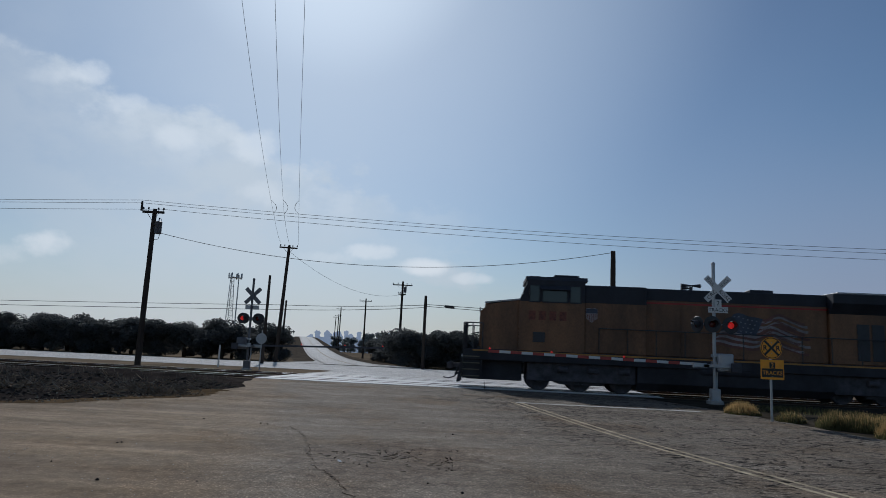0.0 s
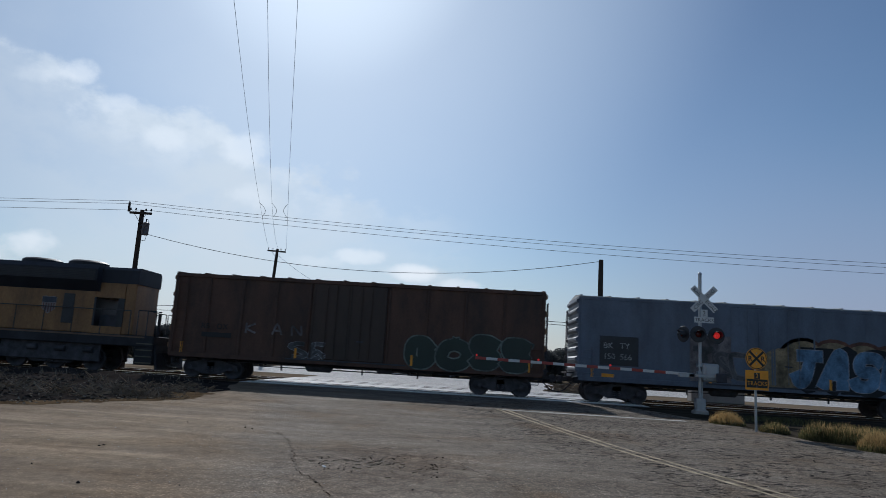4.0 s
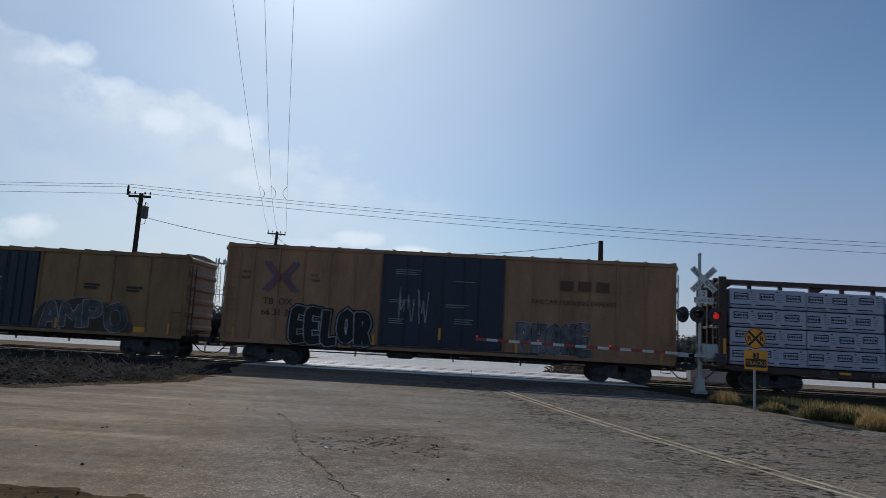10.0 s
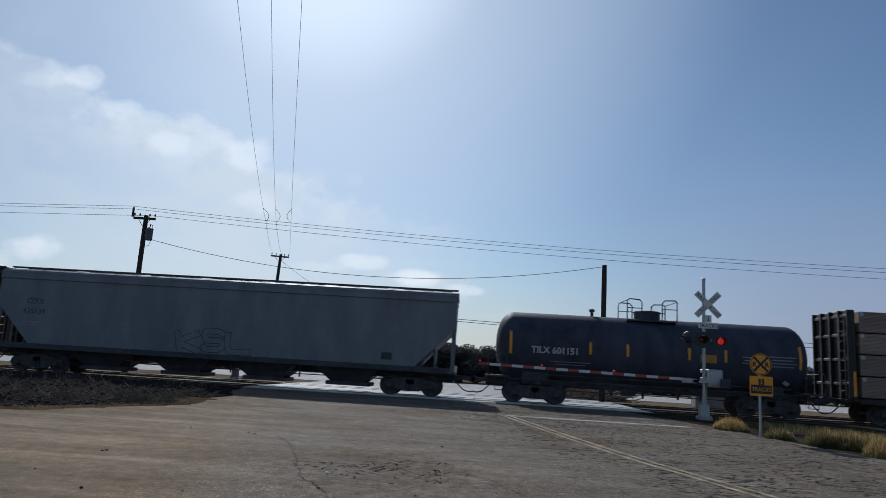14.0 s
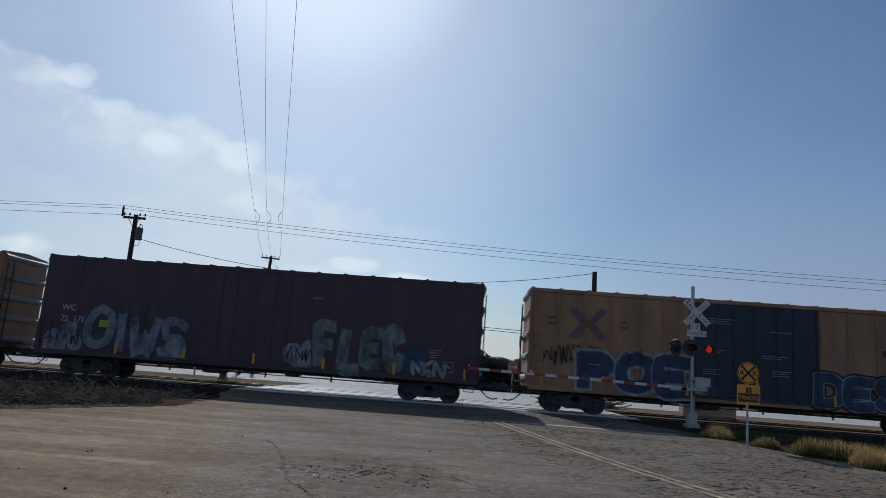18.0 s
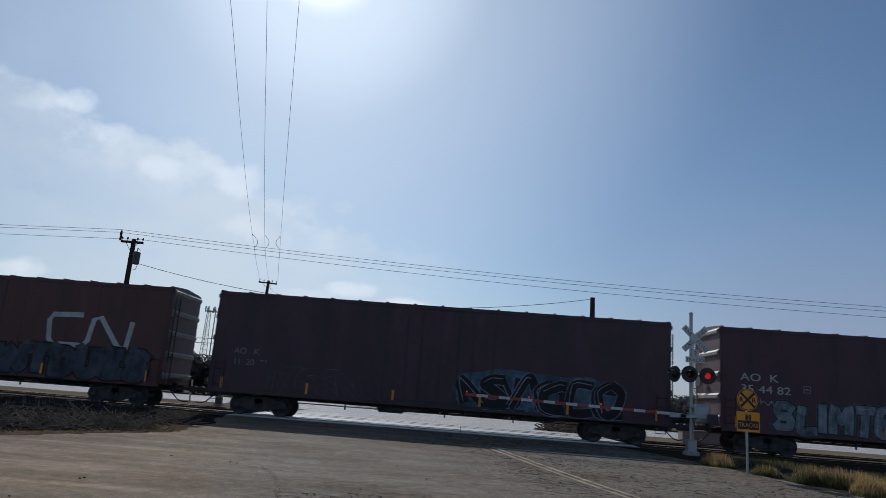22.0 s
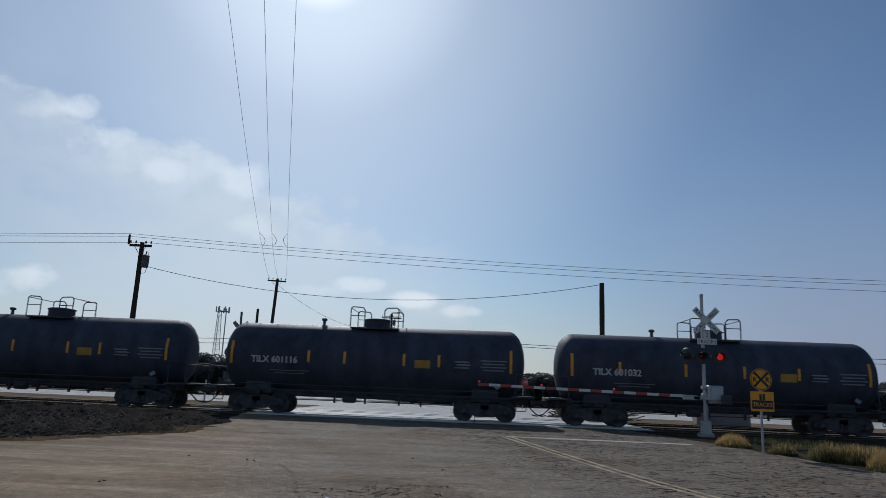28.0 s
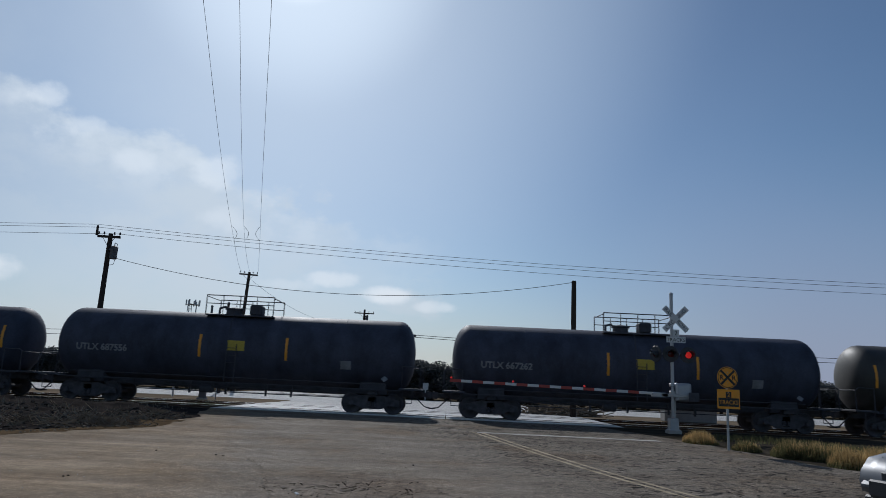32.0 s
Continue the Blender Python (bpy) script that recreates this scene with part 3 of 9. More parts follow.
def crack(pts, w, seed):
    """An open crack that wanders between a few points."""
    rnd, line = random.Random(seed), []
    for p, q in zip(pts, pts[1:]):
        n = max(2, int(math.dist(p, q) / 0.07))
        for i in range(n):
            k = i / n
            line.append((p[0] + (q[0] - p[0]) * k + rnd.uniform(-0.05, 0.05), p[1] + (q[1] - p[1]) * k + rnd.uniform(-0.05, 0.05)))
    line.append(pts[-1])
    vs, fs = [], []
    for i, (x, y) in enumerate(line):
        t = 0.42 * w * rnd.uniform(0.2, 1.0) * min(1, 0.3 + i / 4, 0.3 + (len(line) - 1 - i) / 4)
        vs += [(x - t * 0.6, y - t, gz(y) + 0.004), (x + t * 0.6, y + t, gz(y) + 0.004)]
    fs = [(2 * i, 2 * i + 2, 2 * i + 3, 2 * i + 1) for i in range(len(line) - 1)]
    tagged(part("road_crack", G().add(vs, fs), ROAD_CRACK), "open wandering crack in the asphalt", "crack", kind="structure")


for k, (w, pts) in enumerate((
        (0.022, [(-3.9, 14.0), (-3.2, 12.6), (-2.74, 11.0), (-2.38, 9.9), (-2.13, 9.24), (-1.8, 8.7), (-1.5, 7.9), (-1.08, 7.0), (-0.9, 6.5), (-0.75, 5.6)]),
        (0.020, [(-0.15, 11.6), (-0.07, 10.85), (0.2, 10.4), (0.5, 9.75), (0.7, 9.1)]),
        (0.022, [(1.1, 7.95), (1.3, 7.7), (1.42, 7.4), (1.65, 7.43), (1.93, 7.52), (2.45, 7.63)]),
        (0.024, [(1.96, 7.62), (2.12, 7.8), (2.5, 8.0), (2.45, 8.5), (2.8, 9.0)]),
        (0.016, [(2.5, 8.6), (2.32, 8.77), (2.2, 9.1), (1.9, 9.3)]),
        (0.022, [(4.3, 8.9), (4.1, 9.15), (3.8, 9.4), (3.5, 9.9)]),
        (0.014, [(-2.9, 10.9), (-2.2, 10.7), (-1.5, 10.6), (-1.0, 10.5)]),
        (0.014, [(-2.6, 12.9), (-2.1, 12.7)]), (0.03, [(2.0, 10.45), (2.15, 10.3), (2.3, 10.4)]),
        (0.014, [(0.2, 14.6), (0.5, 13.7), (1.1, 13.3)]), (0.014, [(1.4, 9.9), (1.8, 10.0), (2.1, 9.9)]),
        (0.018, [(2.6, 7.65), (3.1, 7.9), (3.5, 7.8), (4.2, 8.1)]), (0.016, [(5.2, 9.8), (5.8, 10.0), (6.5, 9.9)]))):
    crack(pts, w, k)


# painted lines
def line(name, f, w, y0, y1, mat, lab):
    strip(name, lambda y: f(y) - w / 2, lambda y: f(y) + w / 2, y0, y1, 0.006, mat, 60, 1, lab, "road marking", 0.03)


line("centre_line", lambda y: road_mid(y) - 0.13, 0.10, 2.0, 22.4, ROAD_LINE, "faded double yellow centre line on asphalt")
line("centre_line_twin", lambda y: road_mid(y) + 0.13, 0.10, 2.0, 22.4, ROAD_LINE, "faded double yellow centre line on asphalt")
strip("stop_line", lambda y: 1.0, lambda y: 6.7, 22.05, 22.35, 0.006, STOP_LINE, 2, 30, "worn white stop line before the tracks", "road marking", 0.05)
for k in range(8):
    x = -60 + k * 14.0
    strip("lane_dash", lambda y: x, lambda y: x + 3.0, 52.4, 52.6, 0.006, STOP_LINE, 1, 3, "worn white lane dash on pale asphalt", "road marking")


# the road that climbs to the skyline on an embankment
def hill():
    ys = [61 + i * 6 for i in range(52)]
    road, bank = [], []

    def mid(y):
        return -11.4 - 0.283 * (y - 61)

    def h(y):
        return -0.03 + 7.0 * smooth(85, 350, y) - 1.5 * smooth(340, 370, y)
    for y in ys:
        m, z, w = mid(y), h(y), 4.0 * (1 - smooth(61, 76, y))
        road.append([(m - 3.0 - w, y, z), (m - 1.0, y, z + 0.05), (m + 1.0, y, z + 0.05), (m + 3.0 + w, y, z)])
        s = 1.5 + 1.6 * z
        bank.append([(m - 4.6 - s, y, -0.09), (m - 4.6, y, z - 0.03), (m + 4.6, y, z - 0.03), (m + 4.6 + s, y, -0.09)])
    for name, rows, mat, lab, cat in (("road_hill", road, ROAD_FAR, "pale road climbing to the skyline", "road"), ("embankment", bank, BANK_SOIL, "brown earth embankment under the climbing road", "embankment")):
        vs = [p for r in rows for p in r]
        fs = [(j * 4 + i, j * 4 + i + 1, j * 4 + i + 5, j * 4 + i + 4) for j in range(len(rows) - 1) for i in range(3)]
        tagged(part(name, G().add(vs, fs), mat), lab, cat, kind="structure")
    for off, mat in ((0.0, ROAD_LINE), (-2.7, STOP_LINE), (2.7, STOP_LINE)):
        vs = []
        for y in ys:
            m, z = mid(y) + off, h(y) + 0.06
            vs += [(m - 0.09, y, z), (m + 0.09, y, z)]
        fs = [(j * 2, j * 2 + 1, j * 2 + 3, j * 2 + 2) for j in range(len(ys) - 1)]
        tagged(part("hill_line", G().add(vs, fs), mat), "thin painted line on the climbing road", "road marking", kind="structure")
    return mid, h


hill_mid, hill_z = hill()

# ---- the two tracks ----
TRACK_Y = (30.8, 35.2)
GAUGE = 1.505


def rail_profile(y):
    foot, web, head = 0.07, 0.009, 0.036
    return [(y - foot, -0.175), (y + foot, -0.175), (y + foot, -0.163), (y + web, -0.14), (y + web, -0.045), (y + head, -0.035), (y + head, -0.006),
            (y + head - 0.01, -0.0005), (y - head + 0.01, -0.0005), (y - head, -0.006), (y - head, -0.035), (y - web, -0.045), (y - web, -0.14), (y - foot, -0.163)]


for ty in TRACK_Y:
    for side in (-1, 1):
        yy = ty + side * GAUGE / 2
        r = tagged(part("rail", G().prism(rail_profile(yy), "x", -760, 760), RAIL_SIDE), "rusty steel rail with a bright worn head", "rail", "rails of the two tracks", "structure")
        part("rail_head", G().span(-760, 760, yy - 0.027, yy + 0.027, -0.001, 0.0015), RAIL_TOP, r)
    g = G()
    g.prism([(ty - 2.6, -0.55), (ty + 2.6, -0.55), (ty + 2.6, -0.5), (ty + 1.55, -0.19), (ty - 1.55, -0.19), (ty - 2.6, -0.5)], "x", -760, -9.6)
    g.prism([(ty - 2.6, -0.55), (ty + 2.6, -0.55), (ty + 2.6, -0.5), (ty + 1.55, -0.19), (ty - 1.55, -0.19), (ty - 2.6, -0.5)], "x", 7.2, 760)
    tagged(part("ballast_bed", g, BALLAST), "grey crushed stone bed under the rails", "ballast", kind="structure")
    # crossing panels: outside, between the rails
    for a, b in ((ty - 2.2, ty - GAUGE / 2 - 0.07), (ty - GAUGE / 2 + 0.1, ty + GAUGE / 2 - 0.1), (ty + GAUGE / 2 + 0.07, ty + 2.2)):
        for k in range(7):
            x0 = -9.6 + k * 2.4
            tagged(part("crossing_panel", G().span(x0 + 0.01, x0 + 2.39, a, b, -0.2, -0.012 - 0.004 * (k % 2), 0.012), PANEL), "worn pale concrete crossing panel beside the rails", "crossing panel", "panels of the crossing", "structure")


def ties():
    tie = G().box(0, 0, -0.245, 0.22, 2.6, 0.14, 0.015).mesh("tie", TIE_WOOD)
    rest = G()
    for ty in TRACK_Y:
        bed = thing("tie_row", "dark creosoted wooden ties under the rails", "railway ties", kind="structure")
        for k in range(-1380, 1381):
            x = k * 0.55
            if -9.6 < x < 7.2:
                continue
            if -45 < x < 40:
                o = part("tie", tie, None, bed)
                o.matrix_basis = pose(x + random.uniform(-0.03, 0.03), ty + random.uniform(-0.06, 0.06), 0, 0, 0, random.uniform(-1.2, 1.2))
            elif abs(x) < 300:
                rest.box(x, ty, -0.245, 0.22, 2.6, 0.14)
    tagged(part("far_ties", rest, TIE_WOOD), "dark wooden ties far along the line", "railway ties", kind="stuff")


ties()


def stones(name, n, box, size, mat, lab, cat):
    g = G()
    for _ in range(n):
        x, y = random.uniform(box[0], box[1]), random.uniform(box[2], box[3])
        s = random.uniform(*size)
        z = box[4](x, y)
        vs = [(x + s * random.uniform(0.6, 1) * a, y + s * random.uniform(0.6, 1) * b, z + s * random.uniform(0.3, 0.7) * c) for a, b, c in ((1, 0, 0), (-1, 0, 0), (0, 1, 0), (0, -1, 0), (0, 0, 1), (0, 0, -1))]
        g.add(vs, [(0, 2, 4), (2, 1, 4), (1, 3, 4), (3, 0, 4), (2, 0, 5), (1, 2, 5), (3, 1, 5), (0, 3, 5)])
    me = bpy.data.meshes.new(name)
    me.from_pydata(g.v, [], g.f)
    me.materials.append(mat)
    tagged(new(name, me), lab, cat, kind="stuff")


def bed_z(x, y):
    d = min(abs(y - t) for t in TRACK_Y)
    return -0.19 if d < 1.55 else -0.19 - 0.295 * (d - 1.55)


stones("ballast_stones", 5200, (-45, -9.6, 28.3, 37.6, bed_z), (0.025, 0.06), BALLAST, "loose grey crushed stones between the ties", "ballast")
stones("ballast_stones_east", 4200, (7.2, 40, 28.3, 37.6, bed_z), (0.025, 0.06), BALLAST, "loose grey crushed stones between the ties", "ballast")
stones("road_grit", 1500, (-9, 5, 4.5, 20, lambda x, y: gz(y) + 0.004), (0.004, 0.013), CONCRETE, "loose grit on the asphalt", "grit")


# ---- the weedy bank in front of the tracks ----
def bank_z(x, y):
    e = min(1, max(0, (dirt_left(max(y, 11.5)) - 0.3 - x) / 1.8)) * smooth(11.8, 14.4, y)
    e *= 1 - 0.75 * smooth(25.5, 28.6, y)
    n = noise.noise(Vector((x * 0.35, y * 0.5, 1))) * 0.18 + noise.noise(Vector((x * 1.4, y * 1.8, 4))) * 0.10 + noise.noise(Vector((x * 3.5, y * 3.5, 9))) * 0.085
    return gz(y) - 0.03 + e * (0.16 + n)


def bank():
    vs, fs, nx, ny = [], [], 330, 96
    for j in range(ny + 1):
        for i in range(nx + 1):
            x, y = -75 + 67.4 * i / nx, 11.8 + 17.0 * j / ny
            vs.append((x, y, bank_z(x, y)))
    for j in range(ny):
        for i in range(nx):
            k = j * (nx + 1) + i
            fs.append((k, k + 1, k + nx + 2, k + nx + 1))
    tagged(part("bank", G().add(vs, fs), SOIL_DARK, smooth=60), "low dark earth bank with dead weeds beside the tracks", "bank", kind="structure")
    g, rnd = G(), random.Random(77)
    for k in range(150):
        # clumps of flattened stalks: along the toe of the bank, fewer towards the rails
        along = abs(rnd.gauss(0, 1)) * 11
        cx, cy = -8.9 - along, 18.7 + abs(rnd.gauss(0, 1)) * (1.1 if k % 4 else 3.0) - 0.75 * min(along, 3.5)
        if cy < 14.0 or cx > dirt_left(cy) - 0.4:
            continue
        if k % 5 == 0:
            cy = rnd.uniform(17.5, 23.5)
            cx = dirt_left(cy) - 0.5 - abs(rnd.gauss(0, 0.5))
        way, size = rnd.uniform(-0.7, 0.7), rnd.uniform(0.25, 0.7)
        for _ in range(int(22 * size) + 4):
            x, y = cx + rnd.gauss(0, size * 0.7), cy + rnd.gauss(0, size * 0.35)
            z = bank_z(x, y) + 0.06 * rnd.random()
            a, l = way + rnd.gauss(0, 0.5) + rnd.choice((0, math.pi)), rnd.uniform(0.10, 0.40)
            g.rod((x, y, z), (x + math.cos(a) * l, y + math.sin(a) * l * 0.7, z + rnd.uniform(-0.04, 0.16) * (1.4 if size > 0.5 else 1)), rnd.uniform(0.007, 0.019), 3)
    tagged(part("dead_weeds", g, DEAD_BROWN), "tangled pale dead stalks lying on dark soil", "weeds", kind="stuff")
    g = G()
    for _ in range(700):
        x, y = -9.4 - abs(random.gauss(0, 1)) * 11, random.uniform(18.5, 27.5)
        z = bank_z(x, y) - 0.01
        t = random.uniform(0.05, 0.2)
        dx, dy = random.uniform(-0.08, 0.08), random.uniform(-0.08, 0.08)
        g.add([(x - 0.012, y, z), (x + 0.012, y, z), (x + dx, y + dy, z + t)], [(0, 1, 2)])
    tagged(part("bank_weeds", g, DEADWOOD), "short dry weeds on the bank", "weeds", kind="stuff")


bank()
stones("bank_clods", 4200, (-26, -8.0, 14.6, 23.5, lambda x, y: bank_z(x, y) + 0.01 if x < dirt_left(y) - 0.2 else gz(y) - 0.4), (0.02, 0.10), CLOD, "broken brown clods and debris on the bank", "clods")
stones("bank_debris", 2600, (-22, -8.0, 14.6, 21.0, lambda x, y: bank_z(x, y) + 0.02 if x < dirt_left(y) - 0.3 and noise.noise(Vector((x * 0.8, y * 0.9, 3))) > -0.05 else gz(y) - 0.4), (0.012, 0.055), DEADWOOD, "pale scraps of dead weed on the bank", "debris")


def grass_patch(name, cx, cy, rx, ry, n, hmin, hmax, mat, lab):
    g = G()
    for _ in range(n):
        a, r = random.uniform(0, 6.283), math.sqrt(random.random())
        x, y = cx + rx * r * math.cos(a), cy + ry * r * math.sin(a)
        z = gz(y) - 0.04
        hh = random.uniform(hmin, hmax) * (1.05 - 0.65 * r * r)
        b, lean = random.uniform(0, 6.283), random.uniform(0.05, 0.5) * hh
        w = random.uniform(0.004, 0.010)
        dx, dy = math.cos(b) * lean, math.sin(b) * lean
        px, py = -math.sin(b) * w, math.cos(b) * w
        g.add([(x - px, y - py, z), (x + px, y + py, z), (x + dx * 0.45 + px * 0.7, y + dy * 0.45 + py * 0.7, z + hh * 0.6), (x + dx * 0.45 - px * 0.7, y + dy * 0.45 - py * 0.7, z + hh * 0.6), (x + dx, y + dy, z + hh)],
              [(0, 1, 2, 3), (3, 2, 4)])
    me = bpy.data.meshes.new(name)
    me.from_pydata(g.v, [], g.f)
    me.materials.append(mat)
    tagged(new(name, me), lab, "grass", "grass tufts by the road", "stuff")


grass_patch("grass_tuft", 7.95, 22.3, 0.5, 0.5, 1900, 0.22, 0.5, STRAW, "dry golden grass tuft at the road edge")
grass_patch("weed_tuft", 7.95, 22.2, 0.55, 0.5, 1500, 0.10, 0.3, WEED, "low dark green weeds under dry grass")
grass_patch("weed_tuft", 8.65, 20.5, 0.4, 0.4, 1700, 0.15, 0.36, WEED, "low grey-green weed tuft at the road edge")
grass_patch("grass_tuft", 8.65, 20.5, 0.4, 0.35, 600, 0.15, 0.4, STRAW, "a few dry stalks among green weeds")
for cx, cy, rx, n in ((9.25, 19.3, 0.42, 1900), (9.75, 19.0, 0.5, 2100), (10.2, 18.7, 0.45, 1700)):
    grass_patch("weed_tuft", cx, cy, rx, 0.5, n, 0.2, 0.5, WEED, "dense dark green weed clump at the road edge")
    grass_patch("grass_tuft", cx + 0.1, cy + 0.1, rx, 0.5, 1000, 0.3, 0.58, STRAW, "dry golden stalks standing in green weeds")
for cx, cy, rx, n in ((9.9, 17.6, 0.42, 1500), (10.6, 17.6, 0.55, 1900), (11.3, 16.9, 0.65, 2000), (12.4, 16.6, 0.9, 2200)):
    grass_patch("grass_tuft", cx, cy, rx, 0.55, n, 0.25, 0.6, STRAW, "dry golden grass tuft at the road edge")
    grass_patch("weed_tuft", cx - 0.1, cy - 0.1, rx, 0.5, 900, 0.12, 0.35, WEED, "low dark green weeds under dry grass")
grass_patch("grass_tuft", 14.5, 20.5, 2.5, 2.0, 2600, 0.2, 0.45, STRAW, "sparse dry grass away from the road")
grass_patch("weed_tuft", 12.5, 21.5, 2.0, 1.5, 2200, 0.12, 0.32, WEED, "sparse green weeds away from the road")
grass_patch("weed_tuft", 10.8, 24.5, 2.6, 1.6, 2200, 0.1, 0.25, WEED, "sparse weeds in front of the ballast")


def heap():
    g = G()
    for _ in range(420):
        a, r = random.uniform(0, 6.283), random.random()
        x, y = 6.6 + 2.6 * r * math.cos(a), 40.2 + 0.9 * r * math.sin(a)
        z = gz(y) + random.uniform(0, 0.5) * (1 - r * r)
        l, b = random.uniform(0.15, 0.9), random.uniform(0, 6.283)
        g.rod((x, y, z), (x + l * math.cos(b), y + l * math.sin(b) * 0.6, z + random.uniform(-0.05, 0.25)), random.uniform(0.015, 0.05), 4)
    tagged(part("brush_heap", g, DEADWOOD), "low heap of cut brush and scrap beyond the tracks", "brush heap", kind="stuff")


heap()
# dark clods and pebbles scattered on the apron
stones("clods", 22, (-8, 0.5, 6.5, 16, lambda x, y: gz(y) + 0.008), (0.012, 0.035), SOIL_DARK, "small dark clods of dirt on the asphalt", "clods")
stones("clods_near", 60, (-7, -3, 5.0, 6.4, lambda x, y: gz(y) + 0.03), (0.015, 0.045), SOIL_DARK, "dark clods in the loose dirt", "clods")
stones("hollow_grit", 200, (-2.2, -0.3, 9.6, 11.8, lambda x, y: gz(y) + (0.006 if noise.noise(Vector((x * 1.3, y * 1.6, 6))) > -0.1 else -0.3)), (0.006, 0.024), CLOD, "brown grit and leaf crumbs gathered on the asphalt", "grit")
stones("toe_scraps", 420, (-13.5, -8.3, 15.0, 20.0, lambda x, y: bank_z(x, y) + 0.03 if -0.9 < x - dirt_left(y) < 0.15 else gz(y) - 0.4), (0.02, 0.075), DEADWOOD, "pale scraps along the foot of the bank", "debris")
# litter on the asphalt
lit = thing("paper_scrap", "small crumpled white paper scrap on asphalt", "litter", m=pose(-2.0, 9.9, gz(9.9), 0, 0, 75) @ Matrix.Scale(0.75, 4))
part("scrap", G().add([(-0.05, -0.03, 0.004), (0.05, -0.04, 0.006), (0.055, 0.02, 0.03), (-0.03, 0.035, 0.045), (0.0, 0.0, 0.03)], [(0, 1, 4), (1, 2, 4), (2, 3, 4), (3, 0, 4), (0, 3, 2, 1)]), SIGN_WHITE, lit)
g = G()
for _ in range(90):
    x, y = random.gauss(-1.5, 0.5), random.gauss(10.5, 0.3)
    a, l = random.uniform(-0.6, 0.6), random.uniform(0.02, 0.10)
    g.rod((x, y, gz(y) + 0.006), (x + l * math.cos(a), y + l * math.sin(a), gz(y) + 0.012), random.uniform(0.002, 0.005), 3)
tagged(part("twig_litter", g, DEADWOOD), "dark twigs and leaf litter on the asphalt", "litter", kind="stuff")

# ---- poles, wires, the signals and signs ----
def wire(name, pts, r=0.012, sag=0.0, lab="thin dark overhead power wire", n=14):
    out = []
    for p, q in zip(pts, pts[1:]):
        for i in range(n):
            k = i / n
            out.append(tuple(p[a] + (q[a] - p[a]) * k - (sag * 4 * k * (1 - k) if a == 2 else 0) for a in range(3)))
    out.append(pts[-1])
    tagged(part(name, G().path(out, r, 4), WIRE), lab, "wire", "overhead wires", "structure")


CAN_GREY = surface("weathered_grey_can", (0.11, 0.11, 0.12), 0.6, 0, 0.3, 2, 40, spec=0.3)


def pole(name, x, y, h, base=0.16, top=0.11, lean=(0, 0), arms=(), label="", cans=0):
    """A tapered wooden pole; arms: (height, half length, turn)."""
    t = thing(name, label, "utility pole", "wooden poles along the line", m=pose(x, y, gz(y) - 0.05, lean[0], lean[1], 0))
    g = G().lathe([(base + (top - base) * k / 8 + 0.006 * math.sin(k * 2.1 + x), h * k / 8) for k in range(9)], 12, "z")
    part("shaft", g, POLE_WOOD, t, smooth=50)
    for z, half, turn in arms:
        c, s = math.cos(radians(turn)), math.sin(radians(turn))
        a = part("crossarm", G().box(0, 0, 0, half * 2, 0.11, 0.13, 0.01), POLE_WOOD, t)
        a.matrix_basis = pose(0, -0.16, z, 0, 0, turn)
        for k in (-0.93, -0.45, 0.45, 0.93):
            i = part("insulator", G().lathe([(0.012, 0.0), (0.012, 0.08), (0.055, 0.085), (0.06, 0.13), (0.035, 0.15), (0.05, 0.17), (0.03, 0.22)], 8, "z"), STEEL_DARK, a)
            i.matrix_basis = pose(k * half, 0, 0.06)
        part("brace", G().rod((-half * 0.55 * c, -0.18, z - 0.05), (0, -0.14, z - 0.55), 0.015, 4).rod((half * 0.55 * c, -0.18, z - 0.05), (0, -0.14, z - 0.55), 0.015, 4), STEEL_DARK, t)
    for k in range(cans):
        c = part("transformer", G().lathe([(0.16, 0), (0.19, 0.03), (0.19, 0.62), (0.2, 0.64), (0.2, 0.68), (0.1, 0.74)], 14, "z", (0.36, -0.1, h - 1.45)), CAN_GREY, t, "dark grey can transformer", 40)
        part("bushing", G().rod((0.36, -0.1, h - 0.75), (0.36, -0.1, h - 0.52), 0.03, 6), STEEL_DARK, c)
        part("bracket", G().span(0.08, 0.24, -0.15, -0.05, h - 1.2, h - 1.1), STEEL_DARK, t)
        part("bracket", G().span(0.08, 0.24, -0.15, -0.05, h - 0.95, h - 0.86), STEEL_DARK, t)
        part("drop_lead", G().path([(0.36, -0.1, h - 0.52), (0.5, -0.1, h - 0.6), (0.52, -0.1, h - 1.3), (0.42, -0.1, h - 1.75), (0.14, -0.1, h - 1.8)], 0.014, 4), WIRE, t)
    return t


pole("utility_pole", -19.2, 37.5, 8.86, 0.17, 0.12, (0, 0.2), ((8.65, 0.62, 4),), "dark wooden pole with crossarm and transformer behind the tracks", 1)
riser = thing("pole_top_bracket", "short crossarm end bracket on a dark wooden pole", "bracket", m=pose(-19.88, 37.34, 8.63))
part("post", G().span(-0.05, 0.05, -0.05, 0.05, 0, 0.48, 0.01), POLE_WOOD, riser)
part("cap", G().lathe([(0.05, 0.46), (0.06, 0.52), (0.03, 0.58)], 8, "z"), STEEL_DARK, riser)
pole("utility_pole", -18.95, 62.0, 10.75, 0.19, 0.13, (0, 2.4), ((10.5, 0.85, 0),), "leaning dark wooden pole with one crossarm beside the road")
pole("utility_pole", 6.72, 37.5, 7.35, 0.16, 0.13, (0, 0), (), "plain dark wooden pole without arms behind the tracks")
pole("utility_pole", -5.4, 60.0, 6.4, 0.15, 0.12, (0, 0), (), "short dark wooden service pole by the orchard")
